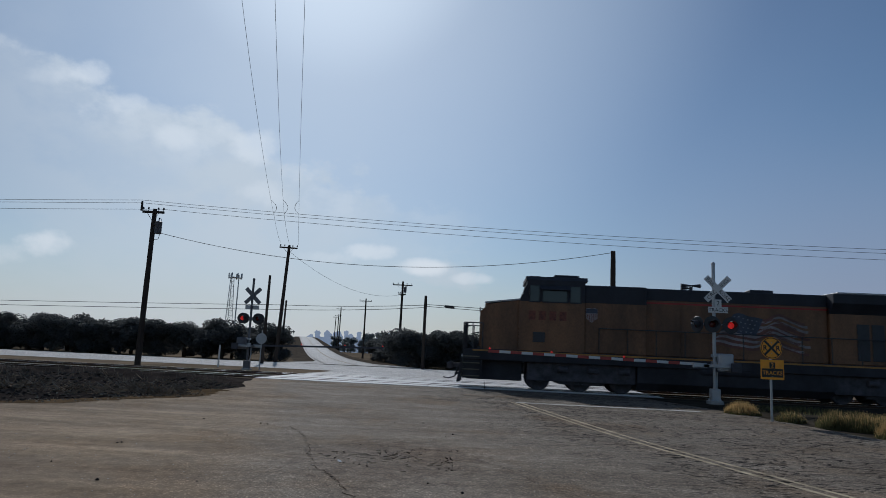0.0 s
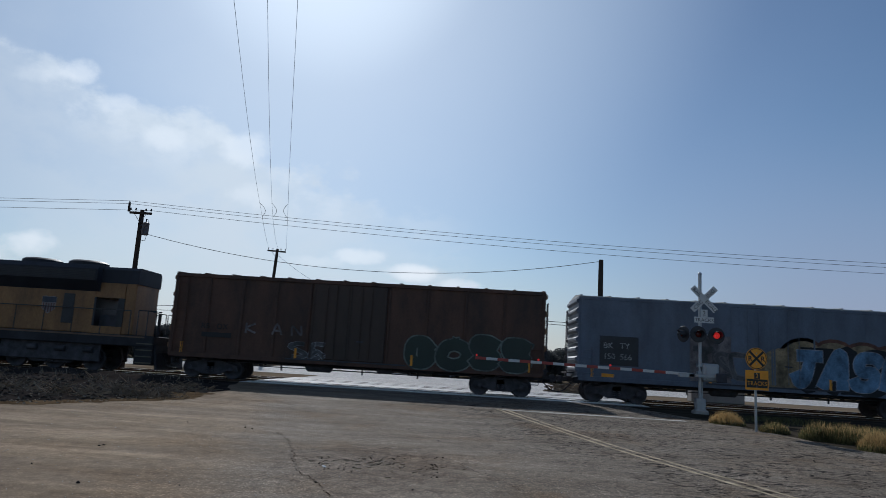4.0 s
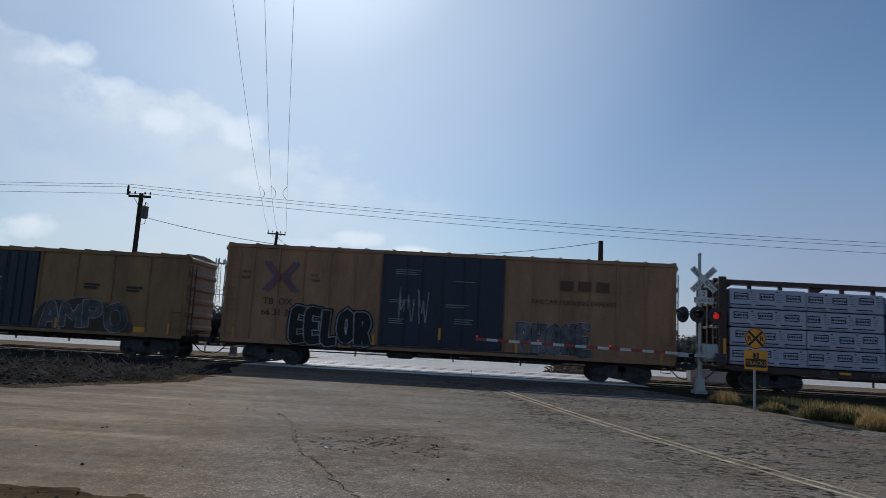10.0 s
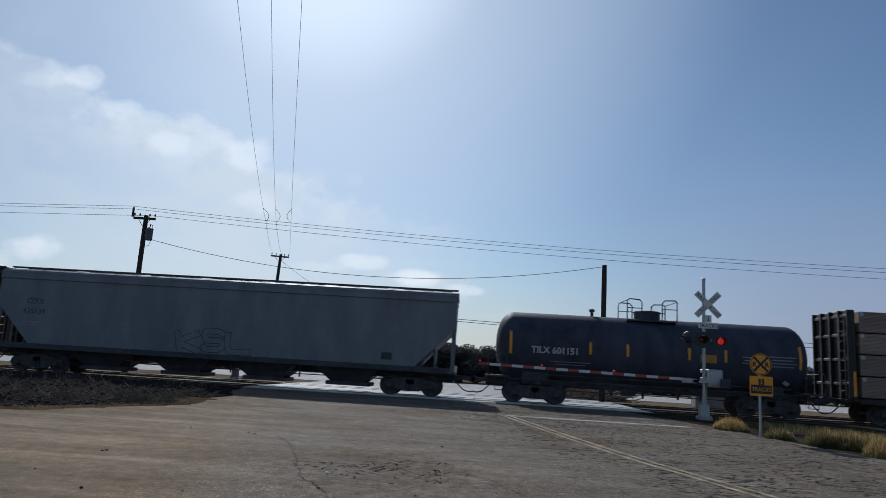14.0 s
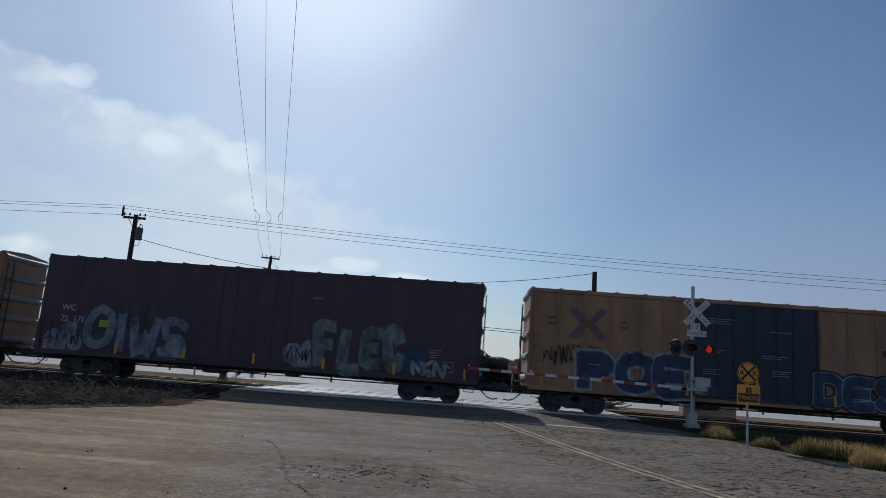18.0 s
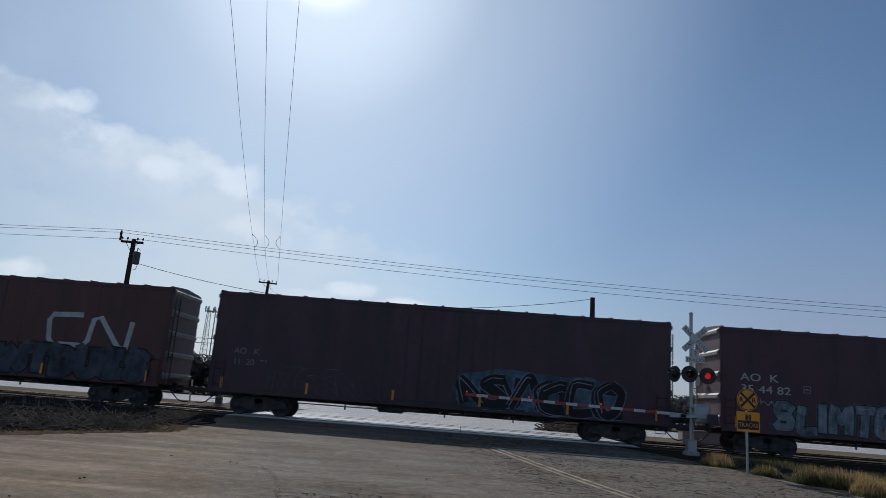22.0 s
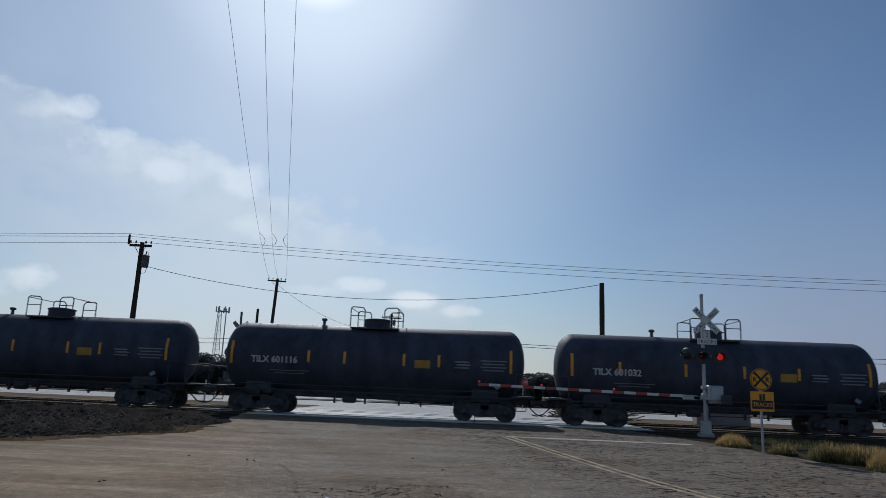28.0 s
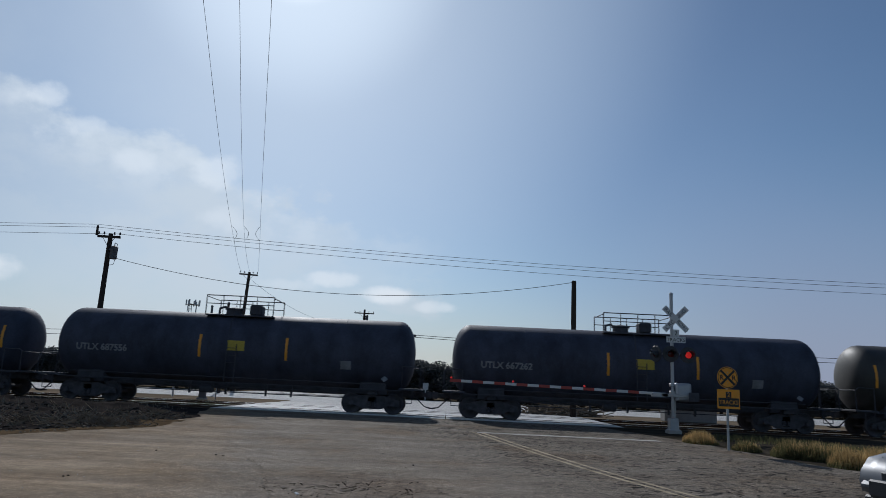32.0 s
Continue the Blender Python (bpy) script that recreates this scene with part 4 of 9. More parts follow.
pole("utility_pole", -11.3, 90.0, 10.7, 0.19, 0.13, (0, 0.4), ((10.2, 1.3, 0), (9.0, 0.5, 0)), "dark wooden pole with two crossarms and transformer", 1)
pole("utility_pole", -23.1, 130.0, 11.3, 0.19, 0.13, (0, 0), ((10.8, 1.2, 0),), "dark wooden pole with one crossarm by the climbing road")
pole("utility_pole", -42.9, 200.0, 13.8, 0.2, 0.14, (0, 0.6), ((13.3, 1.3, 0),), "distant dark wooden pole by the climbing road")
pole("utility_pole", -51.0, 235.0, 13.5, 0.2, 0.14, (0, 0.4), ((13.0, 1.2, 0),), "distant dark wooden pole by the climbing road")
pole("utility_pole", -62.0, 280.0, 15.0, 0.2, 0.14, (0, 1.0), ((14.6, 1.2, 0),), "distant dark wooden pole by the climbing road")
pole("utility_pole", -17.4, 53.5, 7.0, 0.13, 0.1, (0, 0.6), (), "slim dark wooden pole beside the climbing road")
pole("utility_pole", -20.9, 70.0, 6.2, 0.12, 0.09, (0, 1.5), (), "slim leaning wooden pole beside the climbing road")
pole("utility_pole", 2.2, 130.0, 5.3, 0.15, 0.12, (0, 0), (), "short distant wooden pole behind the orchard")

# power wires along the tracks and the line that crosses them
for y0, z0, z1, zl in ((37.2, 9.22, 8.33, 8.61), (37.3, 9.08, 8.09, 8.53), (37.35, 8.75, 7.73, 8.09)):
    wire("power_wire", [(-75, y0, zl), (-19.85 if z0 > 9 else -18.7, y0, z0)], 0.010, 0.25)
    wire("power_wire", [(-19.85 if z0 > 9 else -18.7, y0, z0), (60, y0, z1 + 0.4)], 0.010, 1.15, n=40)
for xc, xm, xn in ((-19.25, -12.24, -6.93), (-18.45, -11.64, -6.01), (-17.65, -10.79, -5.19)):
    a, b, c = Vector((xc, 62, 10.7)), Vector((xm, 37.5, 8.75)), Vector((xn, 17, 10.56))
    d = c + (c - b) * 1.3 + Vector((0, 0, 2.2))
    wire("crossing_wire", [tuple(a), tuple(b)], 0.008, 0.25, n=20)
    wire("crossing_wire", [tuple(b), tuple(c), tuple(d)], 0.006, 0.35, n=20)
    s = 1 if xm < -11 else -1
    e = b + (c - b) * 0.16 - Vector((0, 0, 0.16))
    loop = [tuple(b + (e - b) * k + Vector((0.24 * s * math.sin(math.pi * k), 0, -0.06 * k))) for k in (1.0, 0.85, 0.65, 0.45, 0.25, 0.0)]
    wire("jumper_loop", loop, 0.012, 0.0, "thin looped jumper wire between power lines", 5)
wire("phone_wire", [(-18.98, 37.4, 7.45), (6.7, 37.4, 7.18)], 0.014, 1.35, "sagging dark telephone wire", 40)
wire("phone_wire", [(-18.6, 62, 10.2), (-11.2, 90, 8.9)], 0.014, 1.6, "sagging dark telephone wire", 20)
for z in (0.0, 0.42):
    wire("phone_cable", [(-75, 62, 3.6 + z), (-18.7, 61.8, 4.7 + z), (-5.4, 60, 5.3 + z * 0.5)], 0.022, 0.12, "dark telephone cable behind the tracks", 20)
    wire("phone_cable", [(-5.4, 60, 5.4 + z * 0.4), (40, 56, 4.6 + z)], 0.022, 0.3, "dark telephone cable behind the tracks", 20)
sp = thing("cable_splice", "black cable splice case hanging on a wire", "splice case", m=pose(-3.3, 60.0, 5.45, 0, 3, 0))
part("case", G().lathe([(0.03, -0.45), (0.11, -0.38), (0.11, 0.38), (0.03, 0.45)], 10, "x"), BLACK_PAINT, sp)


def lamp_head(parent, x, y, z, lit, face=-1, turn=0):
    """One crossing lamp: round black background, hood, lens; face -1 looks to the road."""
    h = part("lamp_background", G().lathe([(0.02, -0.015), (0.29, -0.015), (0.305, 0.0), (0.29, 0.015), (0.02, 0.015)], 26, "y"), BLACK_PAINT, parent, "round black lamp background", 40)
    h.matrix_basis = pose(x, y, z, 0, 0, turn)
    part("lens", G().lathe([(0.0, face * 0.06), (0.08, face * 0.055), (0.115, face * 0.03), (0.12, face * 0.016)], 18, "y"), LENS_LIT if lit else LENS_DARK, h, "glowing red lens" if lit else "dark red lens", 40)
    hood = G()
    n = 12
    vs, fs = [], []
    for i in range(n + 1):
        a = radians(-70 + 250 * i / n + (0))
        for yy, rr in ((face * 0.016, 0.15), (face * (0.30 if 2 < i < n - 2 else 0.16), 0.145)):
            vs.append((rr * math.cos(a), yy, rr * math.sin(a)))
    for i in range(n):
        fs.append((2 * i, 2 * i + 1, 2 * i + 3, 2 * i + 2))
    part("hood", hood.add(vs, fs), BLACK_PAINT, h)
    part("housing", G().lathe([(0.05, -face * 0.2), (0.12, -face * 0.17), (0.14, -face * 0.016)], 14, "y"), BLACK_PAINT, h)


hue_grey = surface("grey_sign_back", (0.22, 0.22, 0.23), 0.7, 0, 0.2, 2, 60, spec=0.2)


def crossbuck(parent, y, z, x, face, words=True):
    for turn, w1, w2 in ((45, "CROSSING", ""), (-45, "RAIL", "ROAD")):
        b = part("crossbuck_blade", G().box(0, 0, 0, 1.22, 0.012, 0.225, 0.004), SIGN_WHITE if words else hue_grey, parent, "white blade with black letters" if words else "grey back of a blade")
        b.matrix_basis = pose(x, y + (0.016 if turn > 0 else 0.0) * -face, z, 0, -turn, 0)
        if words:
            if w2:
                text("lettering", w1, 0.19, SIGN_BLACK, b, -0.36, -0.008, -0.065, align="CENTER", label="black letters", deep=0.001)
                text("lettering", w2, 0.19, SIGN_BLACK, b, 0.36, -0.008, -0.065, align="CENTER", label="black letters", deep=0.001)
            else:
                text("lettering", w1, 0.19, SIGN_BLACK, b, 0.0, -0.008, -0.065, align="CENTER", label="black letters", deep=0.001, width=1.15)


def gate_arm(parent, x0, z0, length, rise, y, stripes=True, ahead=-1):
    # far boom is plain dark steel; its backlit shade sits in the colour
    arm = part("gate_arm", G().box(ahead * length / 2, 0, 0, length, 0.035, 0.10, 0.006), SIGN_WHITE if stripes else STEEL_DARK, parent, "white boom with red stripes" if stripes else "back of a boom, darkened as if backlit")
    arm.matrix_basis = pose(x0, y, z0, 0, rise, 0)
    if stripes:
        n = int(length / 0.82)
        for k in range(n):
            xx = ahead * (length - 0.2 - k * 0.82)
            part("stripe", G().box(xx, 0, 0, 0.41, 0.041, 0.104, 0.004), STRIPE_RED, arm)
    for k, f in enumerate((0.995, 0.70, 0.36)):
        l = part("arm_lamp", G().lathe([(0.02, -0.03), (0.036, -0.025), (0.036, 0.025), (0.02, 0.03)], 10, "y", (ahead * length * f, 0, 0.10)), LENS_LIT, arm, "small glowing red lamp", 40)
    return arm


# darker copy of the silver paint, with backlit shade put in
GALV_SHADE = surface("shaded_silver_paint", (0.16, 0.16, 0.17), 0.7, 0, 0.2, 2, 60, spec=0.2)


def crossing_signal(x, y, front, label):
    coat = SILVER if front else GALV_SHADE
    """Gate mast with crossbuck, lamps and boom. front: its lettered face looks to the camera."""
    s = thing("crossing_signal", label, "crossing signal", "signals of the crossing", m=pose(x, y, gz(y) + (0.04 if front else 0), 0, 0, 0 if front else 0))
    part("foundation", G().span(-0.24, 0.24, -0.24, 0.24, -0.1, 0.07, 0.02), CONCRETE, s)
    part("base_casting", G().span(-0.17, 0.17, -0.16, 0.16, 0.06, 0.5, 0.03).span(-0.2, 0.2, -0.19, 0.19, 0.06, 0.1, 0.01), coat, s, "silver cast junction base")
    part("mast", G().lathe([(0.064, 0.4), (0.064, 5.1)], 12, "z"), coat, s, "silver painted steel mast", 40)
    part("mast_cap", G().lathe([(0.075, 5.08), (0.075, 5.13), (0.02, 5.18)], 12, "z"), coat, s)
    f = -1 if front else 1
    crossbuck(s, f * 0.09, 4.16, 0.13 if front else 0.0, f, front)
    if front:
        p = part("count_plate", G().box(0.13, -0.09, 3.63, 0.25, 0.012, 0.27, 0.004), SIGN_WHITE, s, "small white plate")
        text("lettering", "2", 0.24, SIGN_BLACK, p, 0.13, -0.0975, 3.55, align="CENTER", label="black numeral", deep=0.001)
        q = part("tracks_plate", G().box(0.13, -0.09, 3.38, 0.72, 0.012, 0.22, 0.004), SIGN_WHITE, s, "white plate with black letters")
        text("lettering", "TRACKS", 0.18, SIGN_BLACK, q, 0.13, -0.0975, 3.315, align="CENTER", label="black letters", deep=0.001, width=1.05)
    else:
        part("count_plate", G().box(0.0, 0.09, 3.5, 0.8, 0.012, 0.24, 0.004), GALV, s, "grey back of a plate")
    part("lamp_bar", G().rod((-0.75, 0, 2.84), (0.8, 0, 2.84), 0.03, 8).box(0, 0, 2.84, 0.2, 0.2, 0.2, 0.02), coat, s)
    if front:
        lamp_head(s, -0.10, -0.14, 2.84, False)
        lamp_head(s, 0.56, -0.14, 2.82, True)
        lamp_head(s, -0.62, -0.05, 2.82, False, -1, -62)
        part("lamp_stem", G().rod((-0.62, 0.0, 2.84), (-0.85, -0.1, 2.86), 0.035, 8), coat, s)
    else:
        lamp_head(s, -0.42, -0.14, 2.86, True)
        lamp_head(s, 0.46, -0.14, 2.86, False)
        lamp_head(s, -0.42, 0.14, 2.86, False, 1)
        lamp_head(s, 0.46, 0.14, 2.86, False, 1)
    d = -1 if front else 1
    part("gate_machine", G().span(0.06 if front else -0.62, 0.62 if front else -0.06, -0.26, 0.26, 1.12, 1.78, 0.05), coat, s, "silver gate motor box")
    part("machine_door", G().span(0.14 if front else -0.54, 0.54 if front else -0.14, -0.285, -0.255, 1.2, 1.7, 0.015), coat, s)
    for z in (1.42, 1.7):
        part("machine_clamp", G().box(0, 0, z, 0.2, 0.24, 0.12, 0.01), GALV, s)
    for yy in (-0.36, 0.36):
        part("side_arm", G().box(0, yy, 1.32, 1.0, 0.04, 0.12, 0.01), GALV, s)
    part("arm_socket", G().box(d * 0.62, -0.3, 1.32, 0.5, 0.16, 0.17, 0.02).span(min(d * 0.3, d * 0.5), max(d * 0.3, d * 0.5), -0.38, 0.38, 1.27, 1.37), GALV, s, "grey boom socket")
    for k in range(3):
        part("counterweight", G().box(-d * (0.62 + 0.0 * k), -0.42 - 0.05 * k, 1.28, 0.34, 0.045, 0.34, 0.02), STEEL_DARK, s)
    part("conduit", G().path([(0.1, 0.1, 0.4), (0.14, 0.14, 0.9), (0.12, 0.12, 1.3)], 0.025, 6), GALV, s)

    gate_arm(s, d * 0.55, 1.36, 7.75 if front else 7.2, 1.0 if front else -1.4, -0.3, front, d)
    return s


crossing_signal(8.40, 26.2, True, "silver railroad crossing signal with lowered striped boom")
crossing_signal(-13.42, 38.6, False, "railroad crossing signal seen from behind, boom lowered")
rl = thing("signal_relay_post", "thin grey steel post beside the far signal", "post", m=pose(-12.55, 38.2, gz(38), 0, 0, 0))
part("post", G().rod((0, 0, 0), (0, 0, 2.2), 0.03, 8), GALV, rl)
disc = part("disc", G().lathe([(0.0, -0.01), (0.3, -0.01), (0.3, 0.01), (0.0, 0.01)], 22, "y", (0, -0.04, 1.75)), GALV, rl, "grey back of a round sign")
mk = thing("marker_post", "thin white marker post beside the tracks", "marker post", m=pose(-15.8, 40.5, gz(40)))
part("post", G().span(-0.05, 0.05, -0.02, 0.02, 0, 1.3, 0.01), SIGN_WHITE, mk)


def advance_sign():
    s = thing("railroad_sign", "yellow round railroad warning sign on a thin post", "traffic sign", m=pose(8.08, 20.35, gz(20.3) + 0.04, 0, 0, 3))
    part("post", G().span(-0.028, 0.028, -0.02, 0.02, -0.3, 2.2), GALV, s, "thin grey steel post")
    d = part("disc", G().lathe([(0.0, -0.006), (0.305, -0.006), (0.31, 0.0), (0.305, 0.006), (0.0, 0.006)], 36, "y", (0.02, -0.035, 2.0)), SIGN_YELLOW, s, "round yellow sheet", 40)
    part("border", G().add([((0.02 + r * math.cos(a)), -0.0435, 2.0 + r * math.sin(a)) for i in range(36) for a in (2 * math.pi * i / 36,) for r in (0.292, 0.272)],
                           [(2 * i, 2 * i + 1, (2 * i + 3) % 72, (2 * i + 2) % 72) for i in range(36)]), SIGN_BLACK, d)
    for t in (45, -45):
        c = part("cross_bar", G().box(0, 0, 0, 0.56, 0.004, 0.062), SIGN_BLACK, d)
        c.matrix_basis = pose(0.02, -0.0445 - (0.002 if t > 0 else 0), 2.0, 0, t, 0)
    for x in (-0.16, 0.2):
        text("lettering", "R", 0.2, SIGN_BLACK, d, x, -0.044, 1.93, align="CENTER", deep=0.001, bold=0.006)
    p = part("plate", G().box(0.03, -0.035, 1.39, 0.66, 0.012, 0.55, 0.004), SIGN_YELLOW, s, "yellow plate below the disc")
    part("number_field", G().box(0.03, -0.043, 1.51, 0.16, 0.004, 0.17), SIGN_BLACK, p, "black field")
    part("word_field", G().box(0.03, -0.043, 1.30, 0.60, 0.004, 0.24), SIGN_BLACK, p, "black field")
    text("lettering", "2", 0.17, SIGN_YELLOW, p, 0.03, -0.0465, 1.455, align="CENTER", deep=0.001)
    text("lettering", "TRACKS", 0.165, SIGN_YELLOW, p, 0.03, -0.0465, 1.245, align="CENTER", deep=0.001, width=0.92)
    for z in (1.2, 1.58, 1.85, 2.15):
        part("bolt", G().lathe([(0.012, -0.052), (0.012, -0.03)], 8, "y", (0.02, 0, z)), GALV, s)


advance_sign()


def stop_sign():
    s = thing("stop_sign", "red octagonal stop sign on a steel post", "traffic sign", m=pose(3.85, 57.0, gz(57)))
    part("post", G().span(-0.035, 0.035, -0.02, 0.02, -0.2, 2.5), GALV, s)
    pts = [(0.41 * math.cos(radians(22.5 + 45 * i)), 2.13 + 0.41 * math.sin(radians(22.5 + 45 * i))) for i in range(8)]
    b = part("border", G().prism(pts, "y", -0.045, -0.03), SIGN_WHITE, s, "white octagon edge")
    pts = [(0.385 * math.cos(radians(22.5 + 45 * i)), 2.13 + 0.385 * math.sin(radians(22.5 + 45 * i))) for i in range(8)]
    part("panel", G().prism(pts, "y", -0.052, -0.046), STRIPE_RED, s, "red octagon face")
    text("lettering", "STOP", 0.3, SIGN_WHITE, s, 0, -0.055, 2.02, align="CENTER", deep=0.001, width=0.85, label="white letters")


stop_sign()
cab = thing("equipment_box", "low pale concrete equipment box beyond the tracks", "equipment box", m=pose(13.2, 38.6, gz(38.6)))
part("body", G().span(-1.4, 1.4, -0.4, 0.4, 0, 0.62, 0.02), CONCRETE, cab)
part("lid", G().span(-1.44, 1.44, -0.44, 0.44, 0.62, 0.68, 0.015), CONCRETE, cab)
bx = thing("equipment_box", "small grey steel box by the far verge", "equipment box", m=pose(-1.9, 62.3, gz(60)))
part("body", G().span(-0.25, 0.25, -0.2, 0.2, 0.9, 1.5, 0.02), GALV, bx)
part("post", G().span(-0.05, 0.05, -0.05, 0.05, 0, 0.9), GALV, bx)


def tower(x, y, h):
    t = thing("radio_tower", "slim lattice radio tower with antenna panels on top", "radio tower", m=pose(x, y, -0.1))
    for k in range(3):
        a = 2 * math.pi * k / 3
        part("leg", G().rod((1.5 * math.cos(a), 1.5 * math.sin(a), 0), (0.55 * math.cos(a), 0.55 * math.sin(a), h), 0.09, 6), GALV, t)
    n = 15
    for k in range(n):
        g = G()
        for i in range(3):
            a, b = 2 * math.pi * i / 3, 2 * math.pi * (i + 1) / 3
            r0, r1 = 1.5 - 0.95 * k / n, 1.5 - 0.95 * (k + 1) / n
            p, q = (r0 * math.cos(a), r0 * math.sin(a), h * k / n), (r1 * math.cos(b), r1 * math.sin(b), h * (k + 1) / n)
            g.rod(p, q, 0.035, 4).rod((r1 * math.cos(a), r1 * math.sin(a), h * (k + 1) / n), q, 0.035, 4)
        part("brace", g, GALV, t)
    part("mast", G().rod((2.0, 0, 0), (2.0, 0, h + 0.6), 0.22, 8, 0.16), GALV, t, "thin steel monopole")
    for k in range(7):
        a = 2 * math.pi * k / 7
        part("antenna_panel", G().box(1.9 * math.cos(a) + 1.0, 1.9 * math.sin(a), h + 0.2, 0.35, 0.25, 1.7, 0.05), GALV, t)
    part("platform", G().lathe([(1.9, h - 0.35), (1.9, h - 0.25)], 12, "z", (1.0, 0, 0)), GALV, t)


tower(-76.2, 200, 21.6)


# ---- orchard trees, the far woods ----
def crown_mesh(name, w, h, n, mat, leaf, seed):
    rnd = random.Random(seed)
    lumps = [(rnd.uniform(-0.55, 0.55) * w, rnd.uniform(-0.55, 0.55) * w, rnd.uniform(0.08, 0.84) * h, rnd.uniform(0.28, 0.5) * w) for _ in range(16)]
    vs, fs = [], []
    for _ in range(n):
        lx, ly, lz, r = rnd.choice(lumps)
        a, b, k = rnd.uniform(0, 6.283), math.acos(rnd.uniform(-1, 1)), rnd.random() ** 0.4
        c = Vector((lx + r * k * math.sin(b) * math.cos(a), ly + r * k * math.sin(b) * math.sin(a), max(0.1, lz + r * 0.8 * k * math.cos(b))))
        u = Vector((rnd.gauss(0, 1), rnd.gauss(0, 1), rnd.gauss(0, 1))).normalized()
        v = u.orthogonal().normalized()
        s = leaf * rnd.uniform(0.6, 1.4)
        i = len(vs)
        vs += [tuple(c - u * s), tuple(c + v * s * 0.45), tuple(c + u * s), tuple(c - v * s * 0.45)]
        fs.append((i, i + 1, i + 2, i + 3))
    me = bpy.data.meshes.new(name)
    me.from_pydata(vs, [], fs)
    me.materials.append(mat)
    return me


def trunk_mesh(h, r, mat, limbs=4):
    g = G().rod((0, 0, -0.1), (0.05, 0.02, h * 0.4), r, 7, r * 0.7)
    for i in range(limbs):
        a = 2 * math.pi * i / limbs + 0.4
        g.rod((0.05, 0.02, h * 0.35), (math.cos(a) * h * 0.28, math.sin(a) * h * 0.28, h * 0.75), r * 0.5, 5, r * 0.15)
    return g.mesh("trunk", mat)


def orchard():
    crowns = [crown_mesh("crown", 1.55, 2.95, 7000, LEAF, 0.085, k) for k in range(5)]
    trunk = trunk_mesh(2.6, 0.12, BARK)
    for x0, x1, lab in ((-78, -22.5, "dense dark green citrus tree in an orchard row"), (-7.6, 62, "dense dark green citrus tree in an orchard row")):
        x = x0
        while x < x1:
            for row, y in enumerate((66.0, 70.5)):
                if row and random.random() < 0.1:
                    continue
                t = thing("citrus_tree", lab, "tree", "orchard trees", m=pose(x + random.uniform(-0.4, 0.4) + row * 1.2, y + random.uniform(-0.4, 0.4), -0.1, 0, 0, random.uniform(0, 360)))
                k = random.uniform(1.1, 1.38) * (1.0 if x < 0 else 0.95)
                t.scale = (k * 1.35, k * 1.35, k)
                part("crown", random.choice(crowns), None, t)
                part("trunk", trunk, None, t)
            x += 2.2
    for j in range(14):
        y = 68 + j * 3.0
        for off in (8.0, 10.6, 13.2):
            x = hill_mid(y) + off
            if x > -7.6:
                continue
            t = thing("citrus_tree", "dense dark green citrus tree beside the climbing road", "tree", "orchard trees", m=pose(x + random.uniform(-0.4, 0.4), y + random.uniform(-0.4, 0.4), -0.1, 0, 0, random.uniform(0, 360)))
            k = random.uniform(1.05, 1.3)
            t.scale = (k * 1.35, k * 1.35, k)
            part("crown", random.choice(crowns), None, t)
            part("trunk", trunk, None, t)
    # rows further back, seen only as a dark mass
    vs, fs = [], []
    rnd = random.Random(5)
    for _ in range(9000):
        x, y = rnd.uniform(-330, 330), rnd.uniform(75, 110)
        if -45 < x < -7 or (abs(x) < 60 and rnd.random() < 0.3):
            continue
        c = Vector((x, y, rnd.uniform(0.1, 2.9)))
        u = Vector((rnd.gauss(0, 1), rnd.gauss(0, 0.4), rnd.gauss(0, 1))).normalized() * rnd.uniform(0.3, 0.8)
        v = u.orthogonal() * 0.7
        i = len(vs)
        vs += [tuple(c - u), tuple(c + v), tuple(c + u), tuple(c - v)]
        fs.append((i, i + 1, i + 2, i + 3))
    me = bpy.data.meshes.new("orchard_rows")
    me.from_pydata(vs, [], fs)
    me.materials.append(LEAF)
    tagged(new("orchard_rows", me), "dark citrus rows further back in the orchard", "orchard", kind="stuff")
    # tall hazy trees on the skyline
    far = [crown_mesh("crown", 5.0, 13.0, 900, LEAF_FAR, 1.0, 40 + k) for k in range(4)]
    ftrunk = trunk_mesh(11, 0.5, BARK)
    for k in range(120):
        x, y = (random.uniform(-98, 190), random.uniform(395, 480)) if k < 95 else (random.uniform(-175, -118), random.uniform(360, 420))
        t = thing("eucalyptus_tree", "tall hazy grey-green tree on the skyline", "tree", "far trees on the skyline", m=pose(x, y, -0.1, 0, 0, random.uniform(0, 360)))
        f = random.uniform(0.75, 1.3) if k < 95 and x < 10 else random.uniform(0.5, 0.95)
        t.scale = (f, f, f)
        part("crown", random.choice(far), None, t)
        part("trunk", ftrunk, None, t)


orchard()


